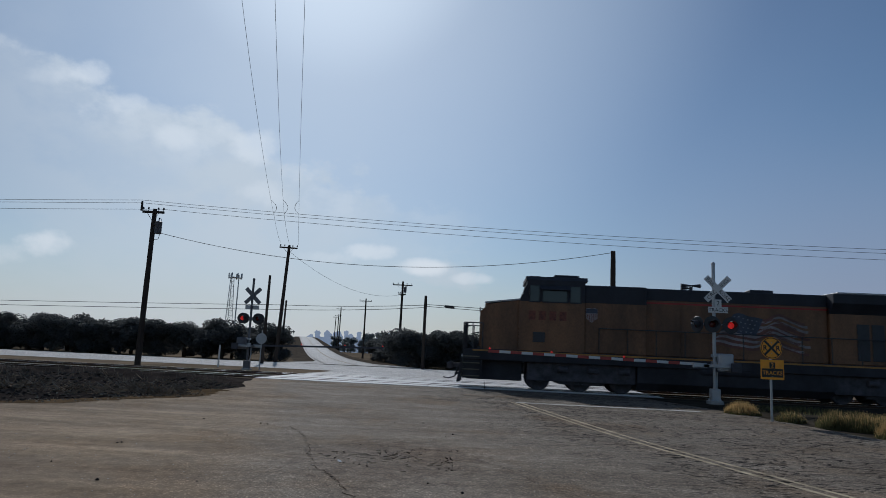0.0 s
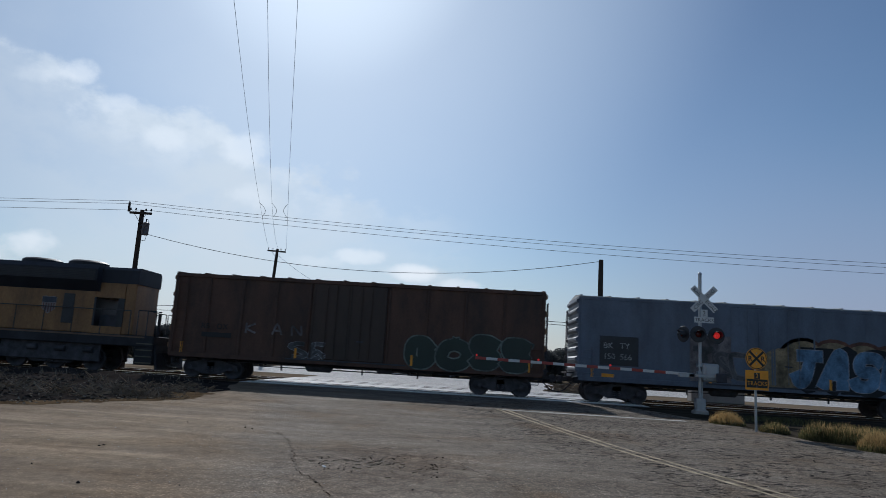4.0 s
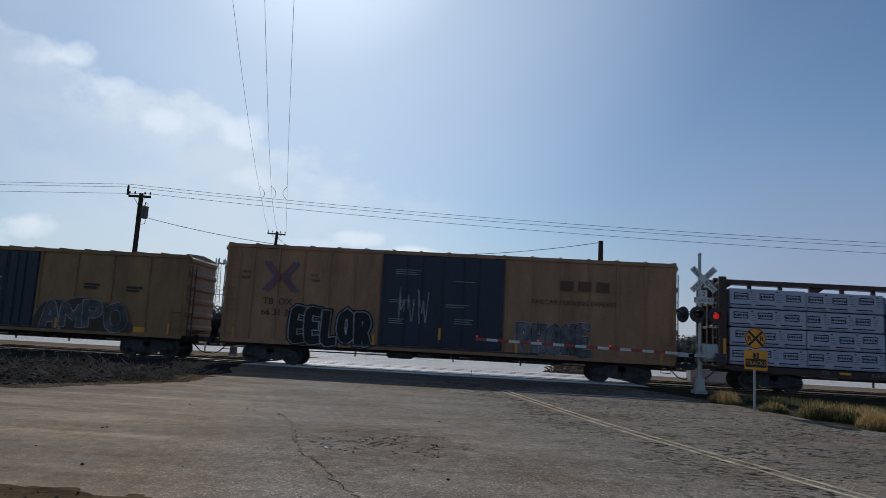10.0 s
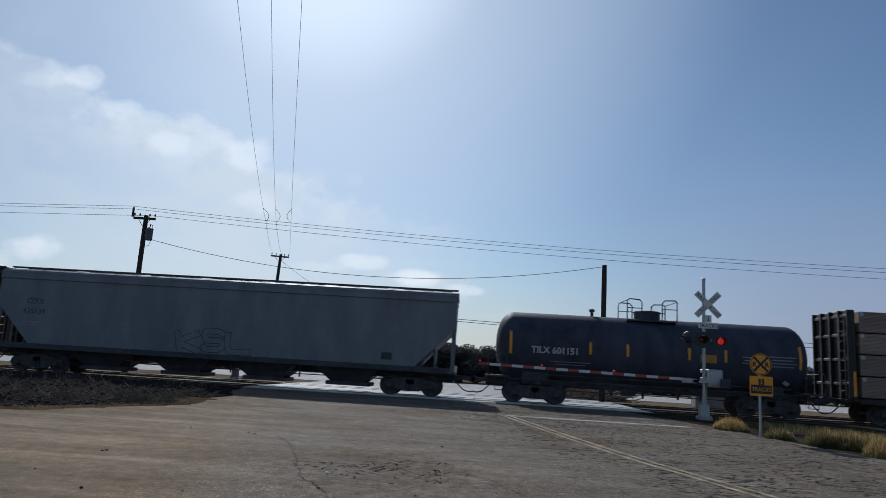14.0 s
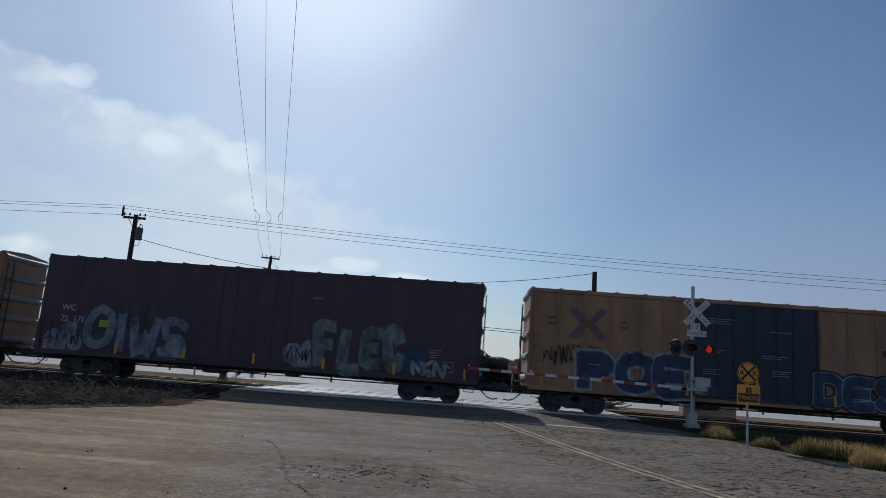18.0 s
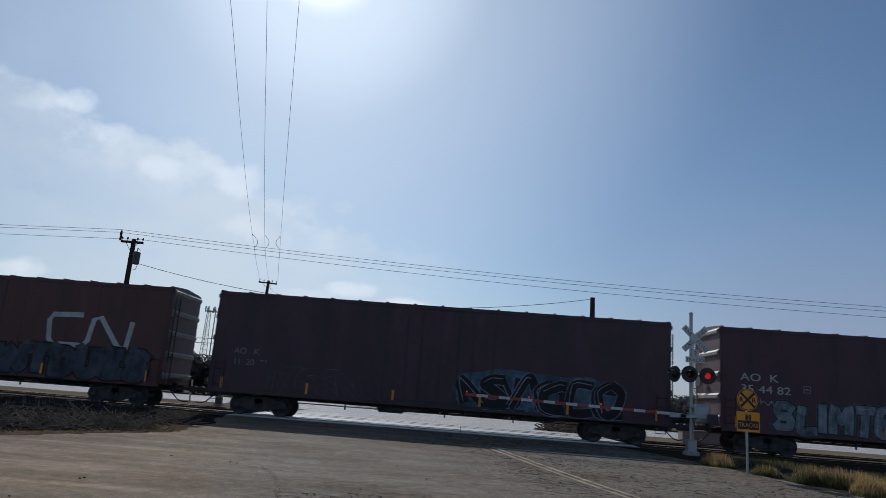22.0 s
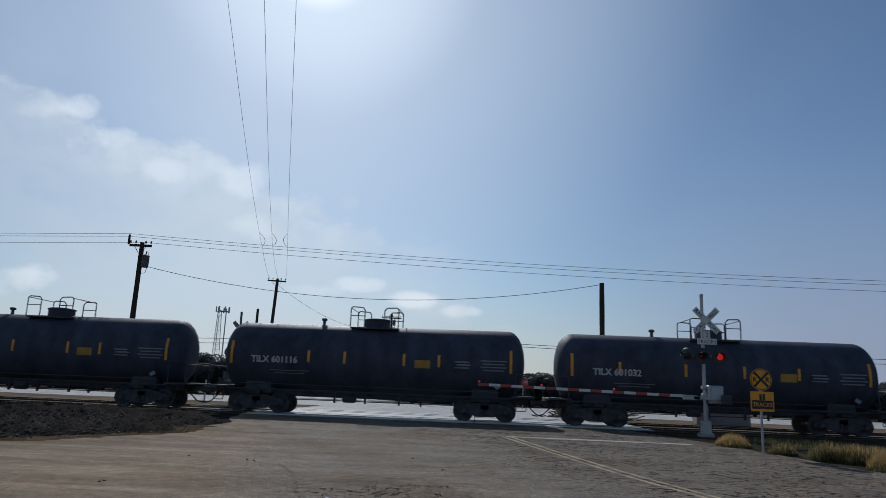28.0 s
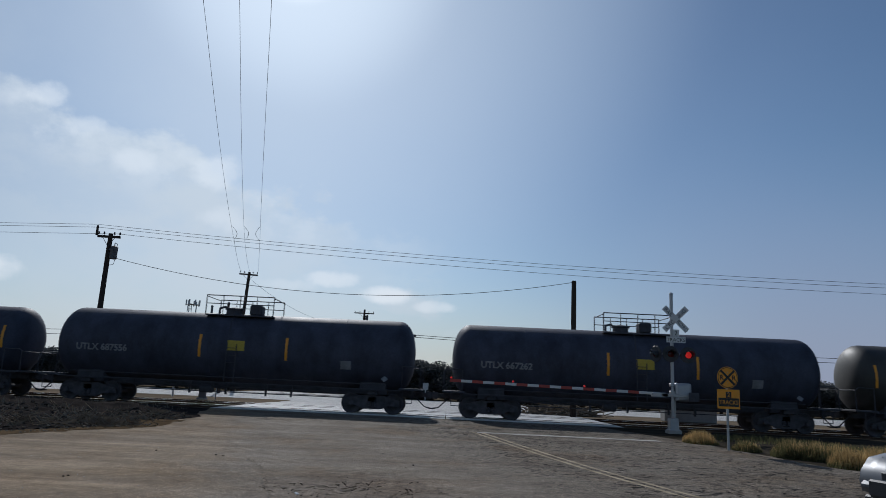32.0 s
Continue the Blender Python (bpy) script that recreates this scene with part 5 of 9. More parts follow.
def far_woods():
    """A hazy line of woods on the skyline, far behind everything else."""
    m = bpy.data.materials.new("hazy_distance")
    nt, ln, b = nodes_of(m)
    # haze is mixed into the blue tones, and the strip glows by itself
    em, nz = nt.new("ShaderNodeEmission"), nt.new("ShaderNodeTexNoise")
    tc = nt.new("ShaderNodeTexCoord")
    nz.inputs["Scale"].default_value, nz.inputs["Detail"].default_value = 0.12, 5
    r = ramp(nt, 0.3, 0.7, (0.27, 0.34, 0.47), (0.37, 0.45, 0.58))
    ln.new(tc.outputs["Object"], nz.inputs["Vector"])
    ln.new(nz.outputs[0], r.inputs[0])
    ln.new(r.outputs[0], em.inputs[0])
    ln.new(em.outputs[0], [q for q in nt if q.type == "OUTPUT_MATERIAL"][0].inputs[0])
    rnd, g = random.Random(91), G()
    for k in range(520):
        x = rnd.uniform(-430, 430)
        tall = rnd.uniform(5.5, 9.5) + (rnd.uniform(2.0, 8.5) if -150 < x < -10 and rnd.random() < 0.6 else 0)
        y, r0 = 540 + rnd.uniform(-12, 12), rnd.uniform(1.8, 4.5)
        ring = []
        for i in range(18):
            a = 2 * math.pi * i / 18
            q = 1 + 0.22 * rnd.uniform(-1, 1)
            ring.append((x + r0 * q * math.cos(a), y, max(0.0, tall - r0 * 1.1 + r0 * 1.1 * q * math.sin(a))))
        n = len(ring)
        g.add([(x, y, tall - r0 * 1.1)] + ring, [(0, 1 + i, 1 + (i + 1) % n) for i in range(n)])
        g.add([(x - r0 * 0.8, y + 0.5, -0.2), (x + r0 * 0.8, y + 0.5, -0.2), (x + r0 * 0.8, y + 0.5, tall - r0), (x - r0 * 0.8, y + 0.5, tall - r0)], [(0, 1, 2, 3)])
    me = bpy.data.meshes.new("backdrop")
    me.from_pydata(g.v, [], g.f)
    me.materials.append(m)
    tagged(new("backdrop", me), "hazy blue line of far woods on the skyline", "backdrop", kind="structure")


far_woods()


def small_sign():
    s = thing("road_sign", "small dark road sign at the hill crest", "traffic sign", m=pose(hill_mid(340) - 5.5, 340, hill_z(340)))
    part("post", G().rod((0, 0, -1), (0, 0, 2.2), 0.06, 6), GALV, s)
    part("panel", G().box(0, -0.05, 2.4, 1.1, 0.03, 1.1, 0.02, Euler((0, radians(45), 0)).to_matrix()), STEEL_DARK, s)


small_sign()

# ---- rolling stock: shared running gear ----
SIDE_Y, TRAIN_Y = 1.6, 30.8
MADE = {}
SPINNERS = []


def once(key, make):
    if key not in MADE:
        MADE[key] = make()
    return MADE[key]


def wheelset_mesh(r):
    h = [(0.075, -1.06), (0.075, -0.80), (0.13, -0.795), (0.16, -0.775), (r - 0.09, -0.775), (r - 0.05, -0.80), (r - 0.006, -0.805), (r, -0.795), (r + 0.004, -0.715), (r + 0.028, -0.70),
         (r + 0.026, -0.675), (r - 0.06, -0.67), (r - 0.1, -0.70), (0.16, -0.70), (0.10, -0.66), (0.085, -0.5)]
    prof = h + [(a, -b) for a, b in h[::-1]]
    return G().lathe(prof, 26, "y").mesh("wheelset", TRUCK_STEEL, 35)


def frame_mesh(half, n):
    """One cast side frame seen from the side, with bearing caps and springs."""
    e = half + 0.3
    if n == 3:
        pts = [(-e - 0.1, 0.5), (-e, 1.0), (-half, 1.16), (half, 1.16), (e, 1.0), (e + 0.1, 0.5), (e - 0.35, 0.34), (half * 0.62, 0.42), (half * 0.5, 0.28), (-half * 0.5, 0.28), (-half * 0.62, 0.42), (-e + 0.35, 0.34)]
        return G().prism(pts, "y", -0.1, 0.1).mesh("side_frame", TRUCK_STEEL)
    pts = [(-e, 0.34), (-e + 0.04, 0.56), (-half + 0.05, 0.64), (-half * 0.5, 0.76), (half * 0.5, 0.76), (half - 0.05, 0.64), (e - 0.04, 0.56), (e, 0.34), (half - 0.2, 0.33), (half * 0.45, 0.19), (-half * 0.45, 0.19), (-half + 0.2, 0.33)]
    return G().prism(pts, "y", -0.07, 0.07).mesh("side_frame", TRUCK_STEEL)


def truck(parent, x, half=0.89, r=0.42, axles=2):
    t = part("truck", once(("bolster", axles), lambda: G().box(0, 0, 0.56, 0.42, 2.1, 0.3, 0.04).box(0, 0, 0.76, 0.5, 0.5, 0.12, 0.02).mesh("bolster", TRUCK_STEEL)), None, parent, "grimy dark cast steel truck")
    t.matrix_basis = pose(x, 0, 0)
    for y in (-0.98, 0.98):
        f = part("side_frame", once(("frame", half, axles), lambda: frame_mesh(half, axles)), None, t)
        f.matrix_basis = pose(0, y, 0)
        sp = part("spring_nest", once("spring", lambda: G().lathe([(0.05, 0.28), (0.075, 0.3), (0.06, 0.34), (0.075, 0.38), (0.06, 0.42), (0.075, 0.46), (0.05, 0.5)], 8, "z", (-0.1, 0, 0)).lathe([(0.05, 0.28), (0.075, 0.3), (0.06, 0.34), (0.075, 0.38), (0.06, 0.42), (0.075, 0.46), (0.05, 0.5)], 8, "z", (0.1, 0, 0)).mesh("spring_nest", TRUCK_STEEL)), None, t)
        sp.matrix_basis = pose(0, y * 1.09, 0)
    xs = (-half, half) if axles == 2 else (-half, 0.0, half)
    for a in xs:
        w = part("wheelset", once(("wheel", r), lambda: wheelset_mesh(r)), None, t, "dark steel wheels on an axle")
        w.matrix_basis = pose(a, 0, r)
        SPINNERS.append((w, parent, a, r))
        for y in (-1.09, 1.09):
            c = part("bearing_cap", once("cap", lambda: G().lathe([(0.06, -0.05), (0.105, -0.04), (0.105, 0.05), (0.06, 0.06)], 10, "y").mesh("bearing_cap", TRUCK_STEEL)), None, t)
            c.matrix_basis = pose(a, y, r)
    return t


def coupler(parent, x, d, reach=0.75):
    c = part("coupler", G().span(min(x, x + d * reach), max(x, x + d * reach), -0.09, 0.09, 0.78, 0.95, 0.02).box(x + d * reach, 0.04, 0.86, 0.28, 0.34, 0.3, 0.05), TRUCK_STEEL, parent, "rusty knuckle coupler")
    part("cut_lever", G().path([(x - d * 0.1, -1.4, 1.0), (x + d * 0.12, -1.3, 0.95), (x + d * 0.14, -0.4, 0.98), (x + d * 0.4, -0.1, 0.95)], 0.014, 4), TRUCK_STEEL, parent)
    part("air_hose", G().path([(x - d * 0.05, -0.42, 0.85), (x + d * 0.15, -0.45, 0.62), (x + d * 0.4, -0.42, 0.38), (x + d * 0.65, -0.36, 0.30), (x + d * 0.86, -0.3, 0.34)], 0.028, 6), BLACK_PAINT, parent, "drooping black brake hose")


def ladder(parent, x, y, z0, z1, w=0.42, n=6, mat=None, axis="x"):
    g = G()
    for s in (-1, 1):
        if axis == "x":
            g.span(x + s * w / 2 - 0.018, x + s * w / 2 + 0.018, y - 0.02, y + 0.02, z0, z1)
        else:
            g.span(x - 0.02, x + 0.02, y + s * w / 2 - 0.018, y + s * w / 2 + 0.018, z0, z1)
    for k in range(n):
        z = z0 + (z1 - z0) * (k + 0.5) / n
        g.rod((x - w / 2, y, z), (x + w / 2, y, z), 0.013, 4) if axis == "x" else g.rod((x, y - w / 2, z), (x, y + w / 2, z), 0.013, 4)
    part("ladder", g, mat or STEEL_DARK, parent)


def brake_gear(parent, L):
    part("brake_cylinder", G().lathe([(0.1, -0.35), (0.17, -0.3), (0.17, 0.3), (0.1, 0.35)], 12, "x", (L * 0.08, -0.75, 0.78)), TRUCK_STEEL, parent)
    part("air_reservoir", G().lathe([(0.08, -0.6), (0.2, -0.5), (0.2, 0.5), (0.08, 0.6)], 12, "x", (-L * 0.1, -0.7, 0.72)), TRUCK_STEEL, parent)
    part("brake_rod", G().rod((-L * 0.36, -0.4, 0.62), (L * 0.36, -0.4, 0.62), 0.02, 5), TRUCK_STEEL, parent)
    part("train_pipe", G().rod((-L * 0.48, -0.9, 0.74), (L * 0.48, -0.9, 0.74), 0.022, 5), TRUCK_STEEL, parent)
    for k in (-0.2, 0.02, 0.17):
        part("hanger", G().span(L * k - 0.03, L * k + 0.03, -0.95, -0.88, 0.5, 0.95), TRUCK_STEEL, parent)


def reflectors(parent, L, y, z, n, mat, tall=True, x0=0.6):
    for k in range(n):
        x = -L / 2 + x0 + (L - 2 * x0) * k / max(1, n - 1)
        part("reflector", G().box(x, y, z, 0.1 if tall else 0.45, 0.006, 0.45 if tall else 0.1), mat, parent, "yellow reflective strip")


def spray(name, rgb):
    """Thin sprayed paint, blotchy and chalky."""
    return once(("hue", name), lambda: surface(name, rgb, 0.7, 0, 0.75, 2.2, 30, (1, 1, 0.6), 0.03))


def hue(name, rgb, rough=0.55, var=0.35):
    return once(("hue", name), lambda: surface(name, rgb, rough, 0, var, 1.1, 35, (1, 1, 0.35), 0.06))


TAPE = surface("yellow_reflective_tape", (0.82, 0.33, 0.02), 0.4, 0, 0.15, 3, 50, bump=0.02)
INK_WHITE = surface("stencil_white", (0.55, 0.55, 0.54), 0.6, 0, 0.25, 3, 40, bump=0)
INK_GREY = surface("faded_stencil", (0.26, 0.26, 0.27), 0.6, 0, 0.3, 3, 40, bump=0)
INK_BLACK = surface("stencil_black", (0.02, 0.02, 0.022), 0.6, 0, 0.25, 3, 40, bump=0)


class Side:
    """Lettering and paint on the near face of a car; x counts from its front end."""

    def __init__(self, car, L, y):
        self.car, self.L, self.y, self.coats = car, L, -y - 0.008, 0

    def say(self, body, x, z, size, ink, bold=0.0, width=1.0):
        text("lettering", body, size / 0.72, ink, self.car, x - self.L / 2, self.y, z, bold=bold, width=width, deep=0.002)

    def bars(self, x, z, w, rows, ink, h=0.05, gap=0.1):
        for k in range(rows):
            ww = w * (1, 0.8, 0.93, 0.6)[k % 4]
            part("text_bar", G().box(x + ww / 2 - self.L / 2, self.y, z - k * gap, ww, 0.004, h), ink, self.car)

    def patch(self, x, z, w, h, mat, name="paint_patch", label="", lift=0.0):
        part(name, G().box(x + w / 2 - self.L / 2, self.y - lift, z + h / 2, w, 0.004, h), mat, self.car, label)

    def frame_mark(self, x, z, s, ink):
        g = G()
        for a, b, w, h in ((0, s / 2, s, 0.03), (0, -s / 2, s, 0.03), (-s / 2, 0, 0.03, s), (s / 2, 0, 0.03, s)):
            g.box(x + a - self.L / 2, self.y, z + b, w, 0.004, h)
        part("stencil_frame", g, ink, self.car)
        part("text_bar", G().box(x - self.L / 2, self.y, z, s * 0.5, 0.004, s * 0.25), ink, self.car)

    def lay(self):
        """Each coat of paint lies on the one before."""
        self.coats += 1
        return self.y - 0.003 - 0.0005 * self.coats

    def ribbon(self, g, pts, r, y, n=5):
        """A brush stroke through points, rounded at the bends."""
        out = []
        for i in range(len(pts) - 1):
            p0, p1, p2, p3 = pts[max(0, i - 1)], pts[i], pts[i + 1], pts[min(len(pts) - 1, i + 2)]
            for k in range(n):
                t = k / n
                out.append(tuple(0.5 * (2 * p1[c] + (p2[c] - p0[c]) * t * 0.8 + (2 * p0[c] - 5 * p1[c] + 4 * p2[c] - p3[c]) * t * t * 0.8 + (3 * p1[c] - p0[c] - 3 * p2[c] + p3[c]) * t ** 3 * 0.8
                                 + 0.4 * (p2[c] - p1[c]) * t) for c in (0, 1)))
        out.append(pts[-1])
        vs = []
        for i, q in enumerate(out):
            nx, pv = out[min(i + 1, len(out) - 1)], out[max(i - 1, 0)]
            d = Vector((nx[0] - pv[0], nx[1] - pv[1]))
            d = Vector((-d.y, d.x)).normalized() * r if d.length > 1e-6 else Vector((r, 0))
            yy = y - 0.0003 * i / len(out)
            vs += [(q[0] + d.x, yy, q[1] + d.y), (q[0] - d.x, yy, q[1] - d.y)]
        g.add(vs, [(2 * i, 2 * i + 1, 2 * i + 3, 2 * i + 2) for i in range(len(out) - 1)])

    def tag(self, word, x, z, size, fill, edge, step=0.62, wild=7, seed=1, glow=None):
        """Graffiti letters: fat fill over a wider outline, each letter tilted."""
        rnd = random.Random(seed)
        adv = [0.5 if ch == "I" else 1.12 if ch in "MWOG" else 0.92 if ch in "LEF" else 1.0 for ch in word]
        fit = len(word) / sum(adv)
        wide = min(1.35, max(0.9, fit * step / 0.82))
        rows = []
        for k, ch in enumerate(word):
            rows.append((ch, x + sum(adv[:k]) * fit * size * step - self.L / 2, z + rnd.uniform(-0.05, 0.05), rnd.uniform(-wild, wild), size * rnd.uniform(0.95, 1.12)))
        g, y = G(), self.lay()
        for ch, xx, zz, turn, s in rows:
            for q in range(3 if wild > 3.5 else 0):
                cx, cz, a = xx + 0.35 * size, zz + 0.45 * size, rnd.uniform(0.2, 2.9)
                r1 = rnd.uniform(0.6, 0.85) * size
                self.ribbon(g, [(cx, cz), (cx + 0.6 * r1 * math.cos(a), cz + 0.6 * r1 * math.sin(a)), (cx + r1 * math.cos(a + 0.3), cz + r1 * math.sin(a + 0.3))], rnd.uniform(0.03, 0.07) * size, self.lay(), 3)
        if wild > 3.5:
            part("graffiti_spike", g, edge, self.car)
        for name, mat, bold in (("graffiti_glow", glow, 0.15), ("graffiti_outline", edge, 0.08), ("graffiti_letter", fill, 0.03)):
            for ch, xx, zz, turn, s in rows:
                if mat is not None:
                    text(name, ch, s / 0.72, mat, self.car, xx, self.lay(), zz, (90, turn, 0), bold=bold * size, deep=0.0002, width=0.95 * wide)

    # skeletons of letters on a grid of nine by nine: two digits are across and up
    LETTERS = {"A": "00 38 58 80|23 63", "B": "00 08|08 58 77 55 04|55 83 71 50 00", "C": "86 68 28 06 02 20 60 82", "D": "00 08|08 58 86 82 50 00", "E": "88 08 00 80|04 64", "F": "88 08 00|04 64",
               "G": "86 68 28 06 02 20 60 82 84 54", "H": "00 08|80 88|04 84", "I": "40 48", "J": "88 18|58 52 30 12", "K": "00 08|88 04 80", "L": "08 00 80", "M": "00 08 43 88 80", "N": "00 08 80 88",
               "O": "48 17 05 03 11 40 71 83 85 77 48", "P": "00 08|08 68 86 64 04", "R": "00 08|08 68 86 64 04|44 80", "S": "87 68 18 06 24 64 82 60 10 01", "T": "08 88|48 40", "U": "08 02 20 60 82 88",
               "V": "08 40 88", "W": "08 20 45 60 88", "Y": "08 44 88|44 40", "Z": "08 88 00 80", "!": "48 43|41 40"}

    def fat(self, word, x, z, w, h, fill, edge, thick=0.15, rim=0.05, slant=0.0, wild=0.05, seed=1, glow=None, shine=None):
        """Sprayed block letters drawn with a wide stroke: halo, outline, fill and a thin gleam."""
        rnd = random.Random(seed)
        adv = [0.5 if ch in "I!" else 1.12 if ch in "MWO" else 1.0 for ch in word]
        cell, at = w / sum(adv), x - self.L / 2
        r = thick * h
        rows = []
        for ch, a in zip(word, adv):
            cw, zz, hh, tilt = cell * a, z + rnd.uniform(-1, 1) * wild * h, h * (1 + rnd.uniform(-1, 1) * wild), slant + rnd.uniform(-1, 1) * wild
            lines = []
            for run in self.LETTERS[ch].split("|"):
                pts = []
                for q in run.split():
                    fx, fz = int(q[0]) / 8 + rnd.uniform(-1, 1) * wild * 0.6, int(q[1]) / 8
                    pz = zz + r + fz * (hh - 2 * r)
                    pts.append((at + r * 0.9 + fx * max(0.05, cw - 1.9 * r) + tilt * (pz - zz), pz))
                lines.append(pts)
            rows.append(lines)
            at += cw
        order = [(lines, "graffiti_glow", glow, rim * 2.4) for lines in rows if glow is not None]
        for lines in rows:
            order += [(lines, "graffiti_outline", edge, rim), (lines, "graffiti_letter", fill, 0.0)]
        for lines, name, mat, more in order:
            g = G()
            for pts in lines:
                a, b = Vector(pts[0]), Vector(pts[1])
                c, d = Vector(pts[-1]), Vector(pts[-2])
                ends = [tuple(a + (a - b).normalized() * (r * 0.75 + more))] + pts + [tuple(c + (c - d).normalized() * (r * 0.75 + more))]
                self.ribbon(g, ends, r + more, self.lay(), 4)
            part(name, g, mat, self.car)
        if shine is not None:
            for lines in rows:
                g = G()
                self.ribbon(g, [(a - 0.35 * r, c + 0.25 * r) for a, c in lines[0][:3]], 0.02, self.lay(), 4)
                part("graffiti_shine", g, shine, self.car)

    def cloud(self, lobes, mat, name="graffiti_ground", more=0.0):
        """A painted backing of overlapping round lobes (x, z, radius), cut off along the sill."""
        for cx, cz, r in lobes:
            y, m = self.lay(), 22
            ring = [(cx - self.L / 2 + (r + more) * math.cos(6.283 * i / m), y, max(1.0, cz + (r + more) * math.sin(6.283 * i / m))) for i in range(m)]
            part(name, G().add([(cx - self.L / 2, y, max(1.05, cz))] + ring, [(0, 1 + i, 1 + (i + 1) % m) for i in range(m)]), mat, self.car)

    SHAPES = (((0.9, 0.85), (0.5, 1.0), (0.1, 0.6), (0.15, 0.2), (0.5, 0.0), (0.95, 0.15)), ((0.9, 0.9), (0.4, 1.0), (0.1, 0.75), (0.5, 0.5), (0.9, 0.25), (0.5, 0.0), (0.05, 0.1)),
              ((0.1, 0.0), (0.12, 1.0), (0.85, 0.05), (0.9, 1.0)), ((0.9, 1.0), (0.12, 0.92), (0.1, 0.08), (0.95, 0.0)), ((0.0, 0.0), (0.45, 1.0), (0.6, 1.0), (1.0, 0.0)),
              ((0.5, 1.0), (0.05, 0.6), (0.3, 0.0), (0.8, 0.1), (0.95, 0.7), (0.5, 1.0)), ((0.1, 1.0), (0.15, 0.5), (0.1, 0.0), (0.5, 0.45), (1.0, 0.0)), ((0.0, 0.95), (0.5, 1.0), (1.0, 0.9), (0.55, 0.8), (0.5, 0.0)))

    def piece(self, x, z, w, h, fill, edge, n, seed, thick=0.17, rim=0.05, ground=None, shine=None):
        """A wild painted piece: interlocking fat strokes with an outline, no readable word."""
        rnd = random.Random(seed)
        if ground is not None:
            y, m = self.lay(), 30
            ring = [(x - self.L / 2 + w / 2 + (w * 0.54) * math.copysign(abs(math.cos(6.283 * i / m)) ** 0.5, math.cos(6.283 * i / m)) * rnd.uniform(0.93, 1.05), y,
                     max(1.0, z + h / 2 + (h * 0.6) * math.copysign(abs(math.sin(6.283 * i / m)) ** 0.6, math.sin(6.283 * i / m)) * rnd.uniform(0.85, 1.1))) for i in range(m)]
            part("graffiti_ground", G().add([(x - self.L / 2 + w / 2, y, z + h / 2)] + ring, [(0, 1 + i, 1 + (i + 1) % m) for i in range(m)]), ground, self.car)
        under, over, gleam = G(), G(), G()
        cell = w / n
        for k in range(n):
            for pts in rnd.sample(self.SHAPES, 2)[:1 + (k % 2)]:
                x0, tilt, hh = x + cell * k + rnd.uniform(-0.1, 0.1) * cell - self.L / 2, rnd.uniform(-0.2, 0.2), h * rnd.uniform(0.82, 1.05)
                line = [(x0 + cell * 1.05 * (q[0] + rnd.uniform(-0.08, 0.08)) + tilt * q[1] * cell, z + hh * min(1.05, max(0.0, q[1] + rnd.uniform(-0.05, 0.05)))) for q in pts]
                r = thick * h * rnd.uniform(0.7, 1.05)
                line = [(a, max(z + r * 0.8, min(z + hh - r * 0.8, c))) for a, c in line]
                self.ribbon(under, line, r + rim, self.lay())
                self.ribbon(over, line, r, self.lay())
                if shine is not None:
                    self.ribbon(gleam, [(a - 0.3 * r, c + 0.25 * r) for a, c in line[:3]], 0.018, self.lay())
        part("graffiti_outline", under, edge, self.car)
        part("graffiti_fill", over, fill, self.car)
        if shine is not None:
            part("graffiti_shine", gleam, shine, self.car)

    def scrawl(self, x, z, w, h, ink, n=5, r=0.03, seed=1):
        """Quick sprayed handwriting that spells nothing."""
        rnd = random.Random(seed)
        for k in range(n):
            x0, cell = x + w * k / n - self.L / 2, w / n
            g = G()
            line = [(x0 + cell * rnd.uniform(-0.1, 0.4), z + h * rnd.uniform(0, 0.4))]
            for i in range(rnd.choice((4, 5, 6))):
                up = h * (rnd.uniform(0.6, 1.0) if i % 2 == 0 else rnd.uniform(0.0, 0.4))
                line.append((x0 + cell * (0.15 + 0.2 * i + rnd.uniform(-0.2, 0.2)), z + up))
            self.ribbon(g, line, r * 0.75, self.lay(), 6)
            part("graffiti_stroke", g, ink, self.car)


def car_base(name, label, category, u0, u1, track=1.75, end=0.85, floor=1.08):
    L = u1 - u0
    car = thing(name, label, category, "cars of the freight train", m=pose((u0 + u1) / 2, TRAIN_Y, 0))
    CARS.append((car, (u0 + u1) / 2))
    for s in (-1, 1):
        truck(car, s * (L / 2 - track))
        coupler(car, s * L / 2, s, end)
    part("centre_sill", G().span(-L / 2, L / 2, -0.3, 0.3, 0.72, floor, 0.02), STEEL_DARK, car)
    return car, L


CARS = []


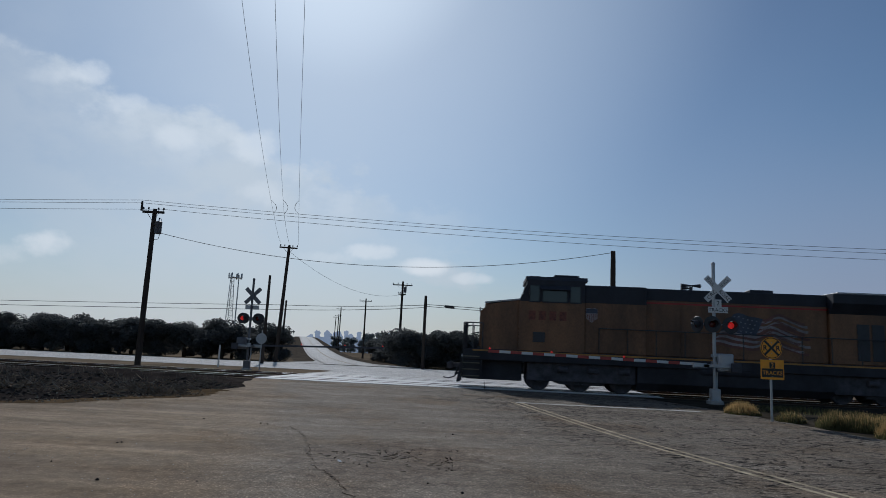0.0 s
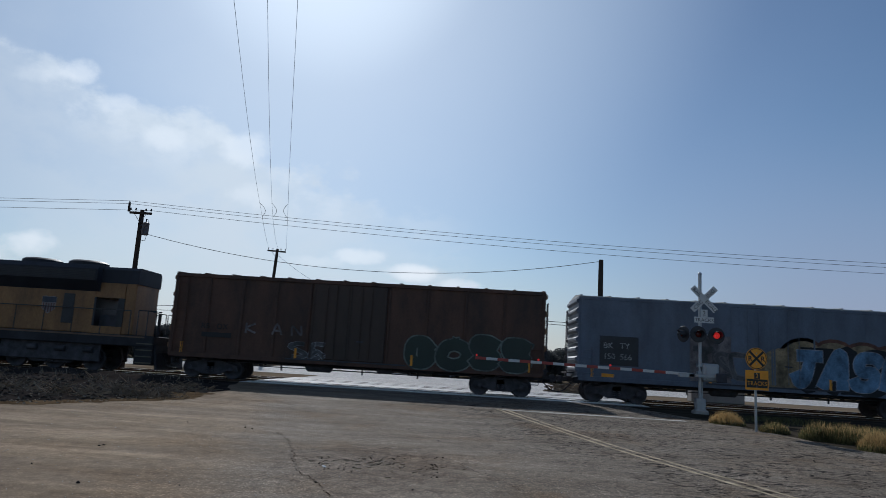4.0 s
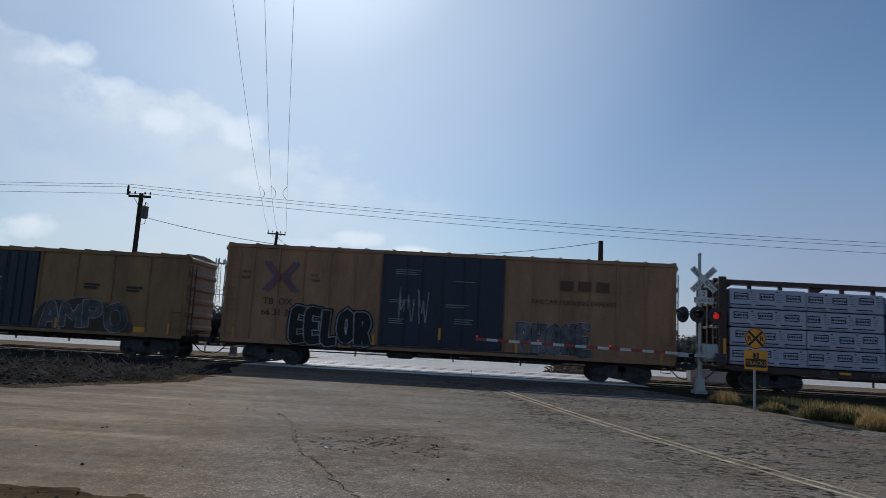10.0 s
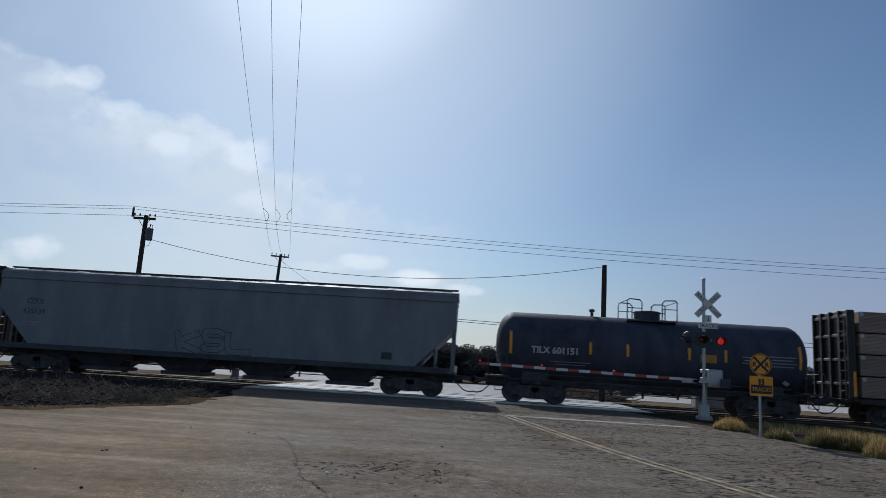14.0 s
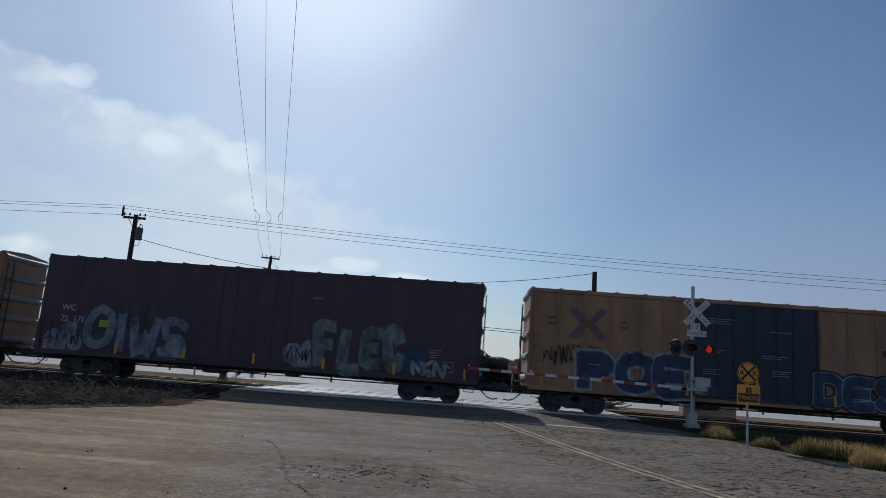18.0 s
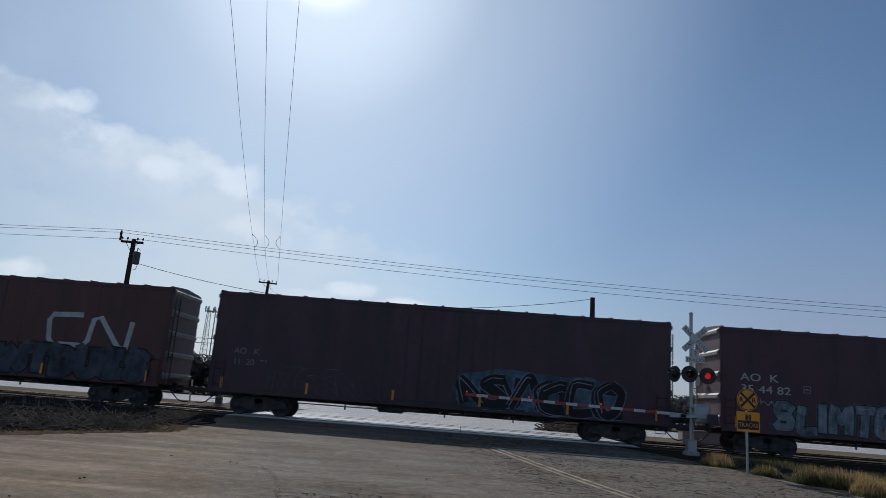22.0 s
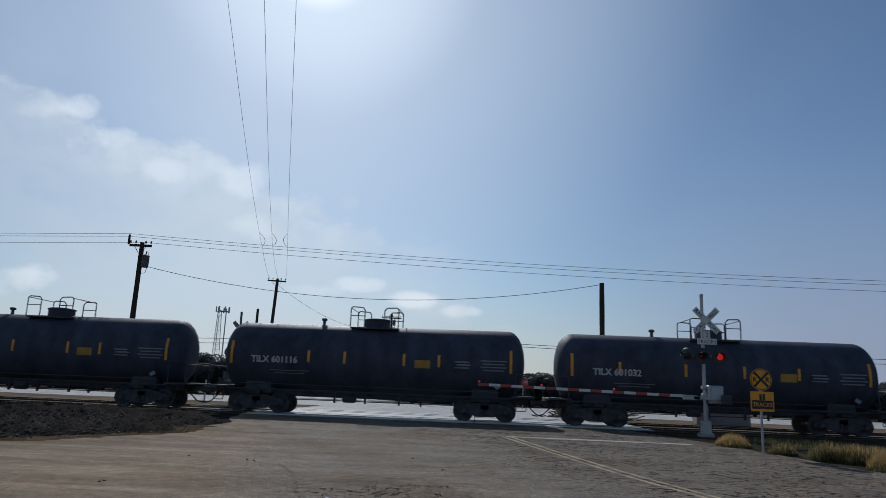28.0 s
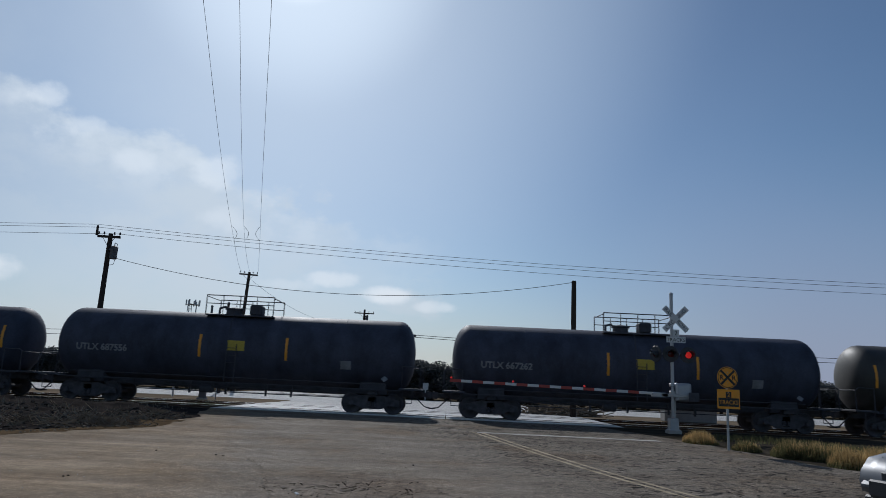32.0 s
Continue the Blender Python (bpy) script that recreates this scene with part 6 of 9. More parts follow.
def boxcar(u0, u1, H, body, door, roof, label, doors=(0.4, 0.6), posts=10, end_ribs=5, ribmat=None, track=1.75, yellow=4, skirt=0.0):
    car, L = car_base("boxcar", label, "boxcar", u0, u1, track)
    W, z0, ze = SIDE_Y, 0.98, H - 0.16
    wall = W - 0.05 if posts else W
    part("body", G().span(-L / 2 + 0.06, L / 2 - 0.06, -wall, wall, z0, ze, 0.03), body, car, "painted steel body, weathered")
    # low gable roof with raised seams
    part("roof", G().prism([(-W - 0.01, ze), (W + 0.01, ze), (W + 0.01, ze + 0.05), (0, H), (-W - 0.01, ze + 0.05)], "x", -L / 2 + 0.02, L / 2 - 0.02), roof, car, "weathered metal roof")
    n = int(L / 1.15)
    for k in range(n + 1):
        x = -L / 2 + 0.1 + (L - 0.2) * k / n
        seam = part("roof_seam", once(("seam", H), lambda: G().prism([(-W - 0.03, ze + 0.0), (-W - 0.03, ze + 0.09), (0, H + 0.04), (W + 0.03, ze + 0.09), (W + 0.03, ze)], "x", -0.05, 0.05).mesh("roof_seam", roof)), None, car)
        seam.matrix_basis = pose(x, 0, 0)
        if seam.data.materials[0] != roof:
            seam.data = seam.data.copy()
            seam.data.materials[0] = roof
    for s in (-1, 1):
        part("side_sill", G().box(0, s * (W - 0.03), z0 - 0.02, L - 0.1, 0.1, 0.2, 0.01), body, car)
        if skirt:
            part("side_skirt", G().box(0, s * (W - 0.04), z0 - 0.11 - skirt / 2, L * 0.94, 0.06, skirt + 0.02, 0.006), body, car)
        part("top_chord", G().box(0, s * (W - 0.02), ze - 0.05, L - 0.08, 0.09, 0.12, 0.01), body, car)
        d0, d1 = (doors[0] - 0.5) * L, (doors[1] - 0.5) * L
        dr = part("door", G().span(d0, d1, s * (W - 0.03) - 0.045, s * (W - 0.03) + 0.045, z0 + 0.1, ze - 0.12, 0.015), door, car, "large sliding side door")
        mid = (d0 + d1) / 2
        for x in (d0 + 0.06, mid - 0.05, mid + 0.05, d1 - 0.06):
            part("door_stile", G().box(x, s * (W + (0.025 if posts else 0.018)), (z0 + ze) / 2, 0.07, 0.04 if posts else 0.012, ze - z0 - 0.3, 0.004), door, dr)
        for x in (mid - (d1 - d0) * 0.3, mid - (d1 - d0) * 0.17, mid + (d1 - d0) * 0.17, mid + (d1 - d0) * 0.3):
            part("lock_rod", G().rod((x, s * (W + 0.05), z0 + 0.2), (x, s * (W + 0.05), ze - 0.2), 0.02 if posts else 0.011, 5), door, dr)
        part("door_handle", G().box(mid + (d1 - d0) * 0.17, s * (W + 0.07), 1.9, 0.3, 0.03, 0.05), STEEL_DARK, dr)
        part("door_track", G().box(mid, s * (W + 0.02), z0 + 0.05, (d1 - d0) * 1.6, 0.07, 0.06), STEEL_DARK, car)
        if posts:
            for a, b, m in ((-L / 2 + 0.1, d0 - 0.1, posts // 2), (d1 + 0.1, L / 2 - 0.1, posts // 2)):
                for k in range(m + 1):
                    x = a + (b - a) * k / m
                    p = part("side_post", once(("post", ze), lambda: G().box(0, 0, (z0 + ze) / 2, 0.11, 0.06, ze - z0 - 0.1, 0.02).mesh("side_post", body)), None, car)
                    p.matrix_basis = pose(x, s * (W - 0.03), 0)
                    if p.data.materials[0] != body:
                        p.data = once(("post", ze, body.name), lambda: p.data.copy())
                        p.data.materials[0] = body
        else:
            for k in range(1, 12):
                x = -L / 2 + L * k / 12
                if d0 - 0.1 < x < d1 + 0.1:
                    continue
                part("panel_seam", G().box(x, s * (W + 0.003), (z0 + ze) / 2, 0.05, 0.012, ze - z0 - 0.2), body, car)
        ladder(car, -s * (L / 2 - 0.4), s * -(W + 0.05), z0 + 0.05, ze - 0.2 if posts else z0 + 1.3, 0.42, 8 if posts else 4, body)
        ladder(car, s * (L / 2 - 0.35), s * -(W + 0.05), z0 + 0.05, z0 + 1.2, 0.42, 3, body)
        # ends
        part("end_wall", G().span(min(s * (L / 2 - 0.07), s * L / 2), max(s * (L / 2 - 0.07), s * L / 2), -W + 0.02, W - 0.02, z0, ze + 0.03, 0.01), body, car)
        for k in range(end_ribs):
            z = z0 + 0.35 + (ze - z0 - 0.5) * k / max(1, end_ribs - 1)
            hh = min(0.3, (ze - z0) / end_ribs * 0.55)
            part("end_rib", G().prism([(s * L / 2, z - hh / 2), (s * (L / 2 + 0.09), z - hh * 0.2), (s * (L / 2 + 0.09), z + hh * 0.2), (s * L / 2, z + hh / 2)], "y", -W + 0.12, W - 0.12), ribmat or body, car)
        ladder(car, s * (L / 2 + 0.11), -1.2 * s, z0, ze - 0.4, 0.42, 8, STEEL_DARK, "y")
        part("end_platform", G().box(s * (L / 2 + 0.18), 0, 1.15, 0.35, 1.5, 0.05), STEEL_DARK, car)
        part("stirrup_step", G().path([(s * (L / 2 - 0.2), -1.5, 1.0), (s * (L / 2 - 0.2), -1.5, 0.55), (s * (L / 2 - 0.6), -1.5, 0.55), (s * (L / 2 - 0.6), -1.5, 1.0)], 0.015, 4), STEEL_DARK, car)
        part("bolster_end", G().box(s * (L / 2 - track), 0, 0.9, 0.45, 2.9, 0.2, 0.02), STEEL_DARK, car)
    wl = part("brake_wheel", G().lathe([(0.24, -0.015), (0.28, -0.015), (0.28, 0.015), (0.24, 0.015)], 16, "x", (-L / 2 - 0.2, 0.5, 2.9)), STEEL_DARK, car)
    brake_gear(car, L)
    if yellow:
        reflectors(car, L, -W - 0.05, z0 + 0.28, yellow, TAPE, True)
    return Side(car, L, W + (0.003 if not posts else 0.005)), car


def lumber_pack(car, x0, x1, z0, z1, y, mat, ink, kind, cols, seed):
    """One wrapped bundle on the near or far side of the centre wall."""
    rnd = random.Random(seed)
    s = 1 if y > 0 else -1
    b = part("board_pack", G().span(x0 + 0.015, x1 - 0.015, min(y, s * 0.16), max(y, s * 0.16), z0 + 0.03, z1 - 0.015, 0.025), mat, car, {"white": "white wrapped stack of boards", "green": "white and green wrapped pack", "bare": "bare sawn pack of boards"}[kind])
    if s > 0:
        return
    w, h, yy = x1 - x0, z1 - z0, y - 0.004
    if kind == "white":
        g, k, fine = G(), G(), G()
        pitch = w / cols
        cx = x0 + pitch * rnd.uniform(0.25, 0.75)
        while cx < x1 - 0.12:
            skew, half = rnd.uniform(-0.03, 0.03), min(0.30, x1 - 0.04 - cx, cx - x0 - 0.04)
            zc = z0 + h * (0.62 + rnd.uniform(-0.04, 0.04))
            if half > 0.1 and rnd.random() > 0.06:
                for c in (-0.12, 0.12):
                    g.box(cx + skew, yy, zc + c, 2 * half, 0.003, 0.04)
                for a in (-1, 1):
                    g.box(cx + skew + a * (half - 0.02), yy, zc, 0.04, 0.003, 0.24)
                for c in range(5):
                    a = -0.7 + 0.35 * c
                    g.box(cx + skew + a * half, yy, zc, half * 0.26, 0.003, 0.08)
            a0, a1 = max(x0 + 0.03, cx - pitch * 0.42), min(x1 - 0.03, cx + pitch * rnd.uniform(0.25, 0.45))
            k.span(a0, a1, yy - 0.0015, yy + 0.0015, z0 + h * 0.17, z0 + h * 0.17 + 0.045)
            if cx + pitch * 0.5 < x1 - 0.1:
                k.box(cx + pitch * 0.42, yy, z0 + h * 0.86, 0.09, 0.003, 0.045)
                for c in range(5):
                    fine.box(cx + pitch * 0.48 + rnd.uniform(-0.03, 0.03), yy, z0 + h * (0.38 + 0.09 * c), rnd.uniform(0.16, 0.3), 0.003, 0.012)
            fine.span(a0, a1, yy - 0.0015, yy + 0.0015, z0 + h * 0.10, z0 + h * 0.10 + 0.012)
            cx += pitch * rnd.uniform(0.92, 1.06)
        part("printed_text", fine, ink, b, kind="stuff")
        part("printed_frame", g, ink, b, kind="stuff")
        part("printed_bar", k, ink, b, kind="stuff")
    elif kind == "green":
        g, k, shift = G(), G(), rnd.uniform(-0.35, 0.35)
        for i in range(cols):
            cx = x0 + w * (i + 0.5 + shift) / cols
            wide = min(w / cols * 0.66, 2 * (x1 - 0.05 - cx), 2 * (cx - x0 - 0.05))
            if wide < 0.2:
                continue
            g.box(cx, yy, z0 + h * 0.56, wide, 0.003, h * rnd.uniform(0.52, 0.6))
            if wide < 0.5:
                continue
            for j in range(9):
                a = radians(200 + 140 * j / 8)
                k.box(cx + 0.13 * math.cos(a), yy - 0.004, z0 + h * 0.62 + 0.12 * math.sin(a), 0.05, 0.003, 0.05)
            k.box(cx, yy - 0.004, z0 + h * 0.6, 0.025, 0.003, 0.24)
        part("printed_field", g, ink, b, kind="stuff")
        part("printed_mark", k, hue("pale_print", (0.35, 0.45, 0.33)), b, kind="stuff")
        part("printed_line", G().box((x0 + x1) / 2, yy, z0 + h * 0.14, w * 0.96, 0.003, 0.045), INK_BLACK, b)
    else:
        m = max(3, int(h / 0.055))
        g = G()
        for i in range(1, m):
            g.box((x0 + x1) / 2, yy + 0.002, z0 + h * i / m, w * 0.985, 0.004, 0.008)
        part("board_joint", g, hue("board_shadow", (0.09, 0.065, 0.045)), b, kind="stuff")
        part("grade_tag", G().box(x0 + 0.12, yy, z1 - 0.12, 0.16, 0.004, 0.14), INK_WHITE, b)
    for f in (0.22, 0.78) if kind != "white" else ():
        part("strap", G().box(x0 + w * f, y - 0.003, (z0 + z1) / 2, 0.03, 0.004, h - 0.05), BLACK_PAINT if kind == "bare" else INK_GREY, b)


def centerbeam(u0, u1, label, kind, frame_mat, pack_mat, ink, cols, ztop, rows, splits, skip=(), seed=3, beam_top=4.72, cover=False):
    car, L = car_base("lumber_car", label, "flatcar", u0, u1, 2.2)
    part("deck", G().span(-L / 2, L / 2, -1.5, 1.5, 0.86, 1.02, 0.02), frame_mat, car)
    for s in (-1, 1):
        part("side_sill", G().prism([(-L / 2 + 0.2, 1.0), (L / 2 - 0.2, 1.0), (L / 2 - 0.2, 0.82), (L * 0.32, 0.72), (-L * 0.32, 0.72), (-L / 2 + 0.2, 0.82)], "y", s * 1.5 - 0.05, s * 1.5 + 0.05), frame_mat, car)
        part("bulkhead", G().span(min(s * (L / 2 - 0.12), s * (L / 2 + 0.06)), max(s * (L / 2 - 0.12), s * (L / 2 + 0.06)), -1.5, 1.5, 1.0, beam_top - 0.02, 0.02), frame_mat, car, "end bulkhead with ribs")
        for y in (-1.45, -0.75, 0.0, 0.75, 1.45):
            part("bulkhead_rib", G().box(s * (L / 2 + 0.12), y, (1.0 + beam_top) / 2, 0.16, 0.1, beam_top - 1.05, 0.01), frame_mat, car)
        for z in (1.6, 2.6, 3.6, 4.4):
            part("bulkhead_brace", G().box(s * (L / 2 + 0.11), 0, z, 0.1, 2.9, 0.12, 0.01), frame_mat, car)
        ladder(car, s * (L / 2 + 0.22), -1.1, 1.1, beam_top - 0.3, 0.4, 8, STEEL_DARK, "y")
        part("bolster_end", G().box(s * (L / 2 - 2.2), 0, 0.82, 0.45, 2.8, 0.2, 0.02), STEEL_DARK, car)
        part("end_tape", G().box(s * (L / 2 - 0.03), -1.512, 1.6, 0.12, 0.006, 1.0), TAPE, car, "yellow reflective strip")
    part("top_beam", G().span(-L / 2, L / 2, -0.3, 0.3, beam_top - 0.2, beam_top, 0.02), frame_mat, car)
    n = 17
    for k in range(n + 1):
        x = -L / 2 + 0.3 + (L - 0.6) * k / n
        part("centre_post", G().box(x, 0, (1.0 + beam_top - 0.1) / 2 + 0.05, 0.13, 0.2, beam_top - 1.2, 0.01), frame_mat, car)
        if k < n and k % 3 == 0:
            part("truss_gusset", G().prism([(x, beam_top - 0.2), (x + 0.55, beam_top - 0.2), (x, beam_top - 0.62)], "y", -0.06, 0.06), frame_mat, car)
    h = (ztop - 1.06) / rows
    for r in range(rows):
        for i, (a, b) in enumerate(zip(splits, splits[1:])):
            if (r, i) in skip or i in skip:
                if r == 0:
                    part("centre_web", G().span(a - L / 2 - 0.4, b - L / 2 + 0.4, -0.09, 0.09, 1.0, 2.72).span(a - L / 2 - 0.4, b - L / 2 + 0.4, -0.09, 0.09, 2.82, beam_top - 0.45), frame_mat, car)
                    for z in (1.9, 3.3):
                        part("load_strap", G().span(a - L / 2 - 0.05, b - L / 2 + 0.05, -1.2, -1.18, z, z + 0.05), BLACK_PAINT, car)
                continue
            for y in (-1.46, 1.46):
                lumber_pack(car, a - L / 2, b - L / 2, 1.04 + h * r, 1.04 + h * (r + 1) + (0.02 * ((i * 7 + seed) % 4) if r == rows - 1 else 0), y + 0.012 * ((i * 5 + r * 3) % 4 - 1) * (1 if y < 0 else -1), pack_mat, ink, kind, max(1, round((b - a) / cols)), seed + r * 31 + i)
    brake_gear(car, L)
    reflectors(car, L, -1.565, 0.92, 7, TAPE, False, 1.5)
    for k in (-0.24, -0.06, 0.1, 0.3):
        part("winch_leg", G().span(L * k - 0.03, L * k + 0.03, -1.5, -1.42, 0.42, 0.8), TRUCK_STEEL, car)
    if cover:
        part("load_cover", G().span(-L / 2 + 0.2, L / 2 - 0.2, -1.47, 1.47, ztop, ztop + 0.03), pack_mat, car)
    return Side(car, L, 1.56)


def hopper(u0, u1, body, label):
    car, L = car_base("hopper_car", label, "hopper car", u0, u1, 1.85)
    W, H = 1.58, 4.5
    pts = [(-L / 2 + 0.05, 4.32), (L / 2 - 0.05, 4.32), (L / 2 - 0.05, 2.9), (L / 2 - 1.7, 1.2), (-L / 2 + 1.7, 1.2), (-L / 2 + 0.05, 2.9)]
    part("body", G().prism(pts, "y", -W, W), body, car, "smooth grey curved body")
    part("roof", G().prism([(-W - 0.02, 4.27), (W + 0.02, 4.27), (W - 0.1, 4.41), (0.5, H + 0.06), (-0.5, H + 0.06), (-W + 0.1, 4.41)], "x", -L / 2, L / 2), body, car)
    part("running_board", G().span(-L / 2, L / 2, -0.95, -0.7, H + 0.06, H + 0.12), STEEL_DARK, car)
    part("running_board", G().span(-L / 2, L / 2, 0.7, 0.95, H + 0.06, H + 0.12), STEEL_DARK, car)
    for k in range(7):
        x = -L / 2 + 1.4 + (L - 2.8) * k / 6
        part("hatch_cover", G().box(x, 0, H + 0.1, 2.2, 0.65, 0.1, 0.03), STEEL_DARK, car)
    for s in (-1, 1):
        part("top_chord", G().box(0, s * (W + 0.02), 4.12, L - 0.05, 0.08, 0.22, 0.02), body, car)
        part("side_sill", G().box(0, s * (W - 0.05), 1.12, L - 0.3, 0.16, 0.24, 0.02), STEEL_DARK, car)
        for y in (-1.4, -0.5, 0.5, 1.4):
            part("end_post", G().rod((s * (L / 2 - 0.12), y, 1.1), (s * (L / 2 - 0.12), y, 4.2), 0.05, 6), body, car)
        ladder(car, s * (L / 2 - 0.05), -1.15, 1.1, 4.2, 0.42, 9, body, "y")
        part("end_platform", G().box(s * (L / 2 - 0.75), 0, 1.02, 1.6, 3.0, 0.1, 0.01), STEEL_DARK, car)
        part("slope_sheet_rib", G().box(s * (L / 2 - 0.9), 0, 1.9, 0.08, 1.4, 1.5, 0.01), body, car)
        part("air_tank", G().lathe([(0.08, -0.5), (0.18, -0.42), (0.18, 0.42), (0.08, 0.5)], 12, "y", (s * (L / 2 - 1.0), 0, 1.35)), STEEL_DARK, car)
    for k in range(4):
        x = -L / 2 + 4.6 + (L - 9.2) * k / 3
        part("discharge_hopper", G().add([(x - 1.6, -1.3, 1.2), (x + 1.6, -1.3, 1.2), (x + 1.6, 1.3, 1.2), (x - 1.6, 1.3, 1.2), (x - 0.75, -0.7, 0.42), (x + 0.75, -0.7, 0.42), (x + 0.75, 0.7, 0.42), (x - 0.75, 0.7, 0.42)],
                                         [(0, 1, 5, 4), (1, 2, 6, 5), (2, 3, 7, 6), (3, 0, 4, 7), (4, 5, 6, 7), (0, 3, 2, 1)]), STEEL_DARK, car)
        part("outlet_gate", G().box(x, 0, 0.34, 1.9, 1.5, 0.16, 0.02), STEEL_DARK, car)
    brake_gear(car, L)
    return Side(car, L, W)


def tank_car(u0, u1, body, label, r=1.46, zc=2.42, plat=(0.5, 2.1), rail_h=0.78, dome=True, track=1.8, valve=0.32, funnel=None, stripes=(0.015, 0.285, 0.41, 0.615, 0.735, 0.98), box=0.665, boxes=True, long_rail=False):
    car, L = car_base("tank_car", label, "tank car", u0, u1, track, 0.85)
    prof = []
    for i in range(9):
        a = math.pi / 2 * i / 8
        prof.append((r * math.sin(a) ** 0.85 + 0.001, -L / 2 + 0.1 + 0.72 * (1 - math.cos(a))))
    prof = prof + [(r, -L * 0.25), (r, 0.0), (r, L * 0.25)] + [(a, -b) for a, b in prof[::-1]]
    part("tank", G().lathe(prof, 48, "x", (0, 0, zc)), body, car, "long cylindrical steel tank", 35)
    top = zc + r
    for s in (-1, 1):
        for f in (0.30, 0.06):
            part("weld_band", G().lathe([(r + 0.002, -0.03), (r + 0.008, 0.0), (r + 0.002, 0.03)], 40, "x", (s * L * f, 0, zc)), body, car)
        xs = s * (L / 2 - track)
        part("saddle", G().prism([(xs - 0.6, 0.8), (xs + 0.6, 0.8), (xs + 0.5, 1.55), (xs - 0.5, 1.55)], "y", -0.95, 0.95), STEEL_DARK, car)
        part("bolster", G().box(xs, 0, 0.86, 0.4, 2.6, 0.16, 0.02), STEEL_DARK, car)
        part("stub_sill", G().span(min(s * (L / 2 - 3.4), s * L / 2), max(s * (L / 2 - 3.4), s * L / 2), -0.35, 0.35, 0.75, 1.1, 0.02), STEEL_DARK, car)
        part("end_platform", G().box(s * (L / 2 - 0.2), 0, 1.06, 0.95, 3.0, 0.08, 0.01), STEEL_DARK, car)
        for y in (-1.45, 1.45):
            part("end_handrail", G().path([(s * (L / 2 - 0.55), y, 1.1), (s * (L / 2 - 0.55), y, 2.0), (s * (L / 2 + 0.1), y, 2.0), (s * (L / 2 + 0.22), y, 1.9), (s * (L / 2 + 0.22), y, 1.1)], 0.022, 5), STEEL_DARK, car)
        part("end_crossrail", G().path([(s * (L / 2 + 0.22), -1.45, 1.9), (s * (L / 2 + 0.22), 1.45, 1.9)], 0.018, 4), STEEL_DARK, car)
        part("stirrup_step", G().path([(s * (L / 2 - 0.1), -1.5, 1.02), (s * (L / 2 - 0.1), -1.5, 0.5), (s * (L / 2 - 0.5), -1.5, 0.5), (s * (L / 2 - 0.5), -1.5, 1.02)], 0.016, 4), STEEL_DARK, car)
        part("side_handrail", G().rod((-L / 2 + 1.2, s * 1.52, 1.22), (L / 2 - 1.2, s * 1.52, 1.22), 0.02, 5), STEEL_DARK, car)
        part("side_running_board", G().span(-L / 2 + 0.6, L / 2 - 0.6, min(s * 1.2, s * 1.5), max(s * 1.2, s * 1.5), 0.98, 1.02), STEEL_DARK, car)
    x0 = (plat[0] - 0.5) * L
    hw = plat[1] / 2
    part("top_platform", G().span(x0 - hw, x0 + hw, -0.95, 0.95, top - 0.16, top - 0.1), STEEL_DARK, car)
    for y in (-0.95, 0.95):
        if long_rail:
            pts = [(x0 - hw, y, top - 0.1), (x0 - hw, y, top + rail_h), (x0 + hw, y, top + rail_h), (x0 + hw, y, top - 0.1)]
            part("platform_rail", G().path(pts, 0.024, 5), STEEL_DARK, car)
            part("platform_midrail", G().path([(x0 - hw, y, top + rail_h * 0.5), (x0 + hw, y, top + rail_h * 0.5)], 0.018, 4), STEEL_DARK, car)
            for k in (0.25, 0.5, 0.75):
                part("rail_post", G().rod((x0 - hw + plat[1] * k, y, top - 0.1), (x0 - hw + plat[1] * k, y, top + rail_h), 0.018, 4), STEEL_DARK, car)
        else:
            for s in (-1, 1):
                a, b = x0 + s * hw, x0 + s * (hw - 0.62)
                part("platform_rail", G().path([(a, y, top - 0.1), (a, y, top + rail_h - 0.08), (a - s * 0.08, y, top + rail_h), (b + s * 0.1, y, top + rail_h - 0.02), (b, y, top + rail_h - 0.14), (b, y, top - 0.1)], 0.026, 5), STEEL_DARK, car)
                part("platform_midrail", G().path([(a, y, top + rail_h * 0.5), (b, y, top + rail_h * 0.5)], 0.018, 4), STEEL_DARK, car)
    for s in (-1, 1):
        part("cross_rail", G().path([(x0 + s * hw, -0.95, top + rail_h - 0.05), (x0 + s * hw, 0.95, top + rail_h - 0.05)], 0.02, 4), STEEL_DARK, car)
    if funnel is not None:
        xf = (funnel - 0.5) * L
        part("valve_funnel", G().lathe([(0.30, top - 0.12), (0.34, top + 0.02), (0.60, top + 0.30), (0.60, top + 0.48), (0.55, top + 0.50), (0.1, top + 0.50)], 20, "z", (xf, 0, 0)), body, car, "funnel-shaped valve housing", 40)
        part("funnel_flange", G().lathe([(0.64, top + 0.36), (0.64, top + 0.40)], 20, "z", (xf, 0, 0)), STEEL_DARK, car)
    elif dome:
        part("valve_dome", G().lathe([(0.56, top - 0.2), (0.56, top + 0.3), (0.52, top + 0.34), (0.1, top + 0.38)], 22, "z", (x0, 0, 0)), body, car, "round valve housing", 40)
        part("dome_lid", G().lathe([(0.6, top + 0.26), (0.6, top + 0.31)], 22, "z", (x0, 0, 0)), body, car)
    else:
        part("manway", G().lathe([(0.34, top - 0.1), (0.34, top + 0.16), (0.4, top + 0.18), (0.4, top + 0.24), (0.12, top + 0.3)], 18, "z", (x0 - hw * 0.35, 0, 0)), STEEL_DARK, car, "bolted manway cover", 40)
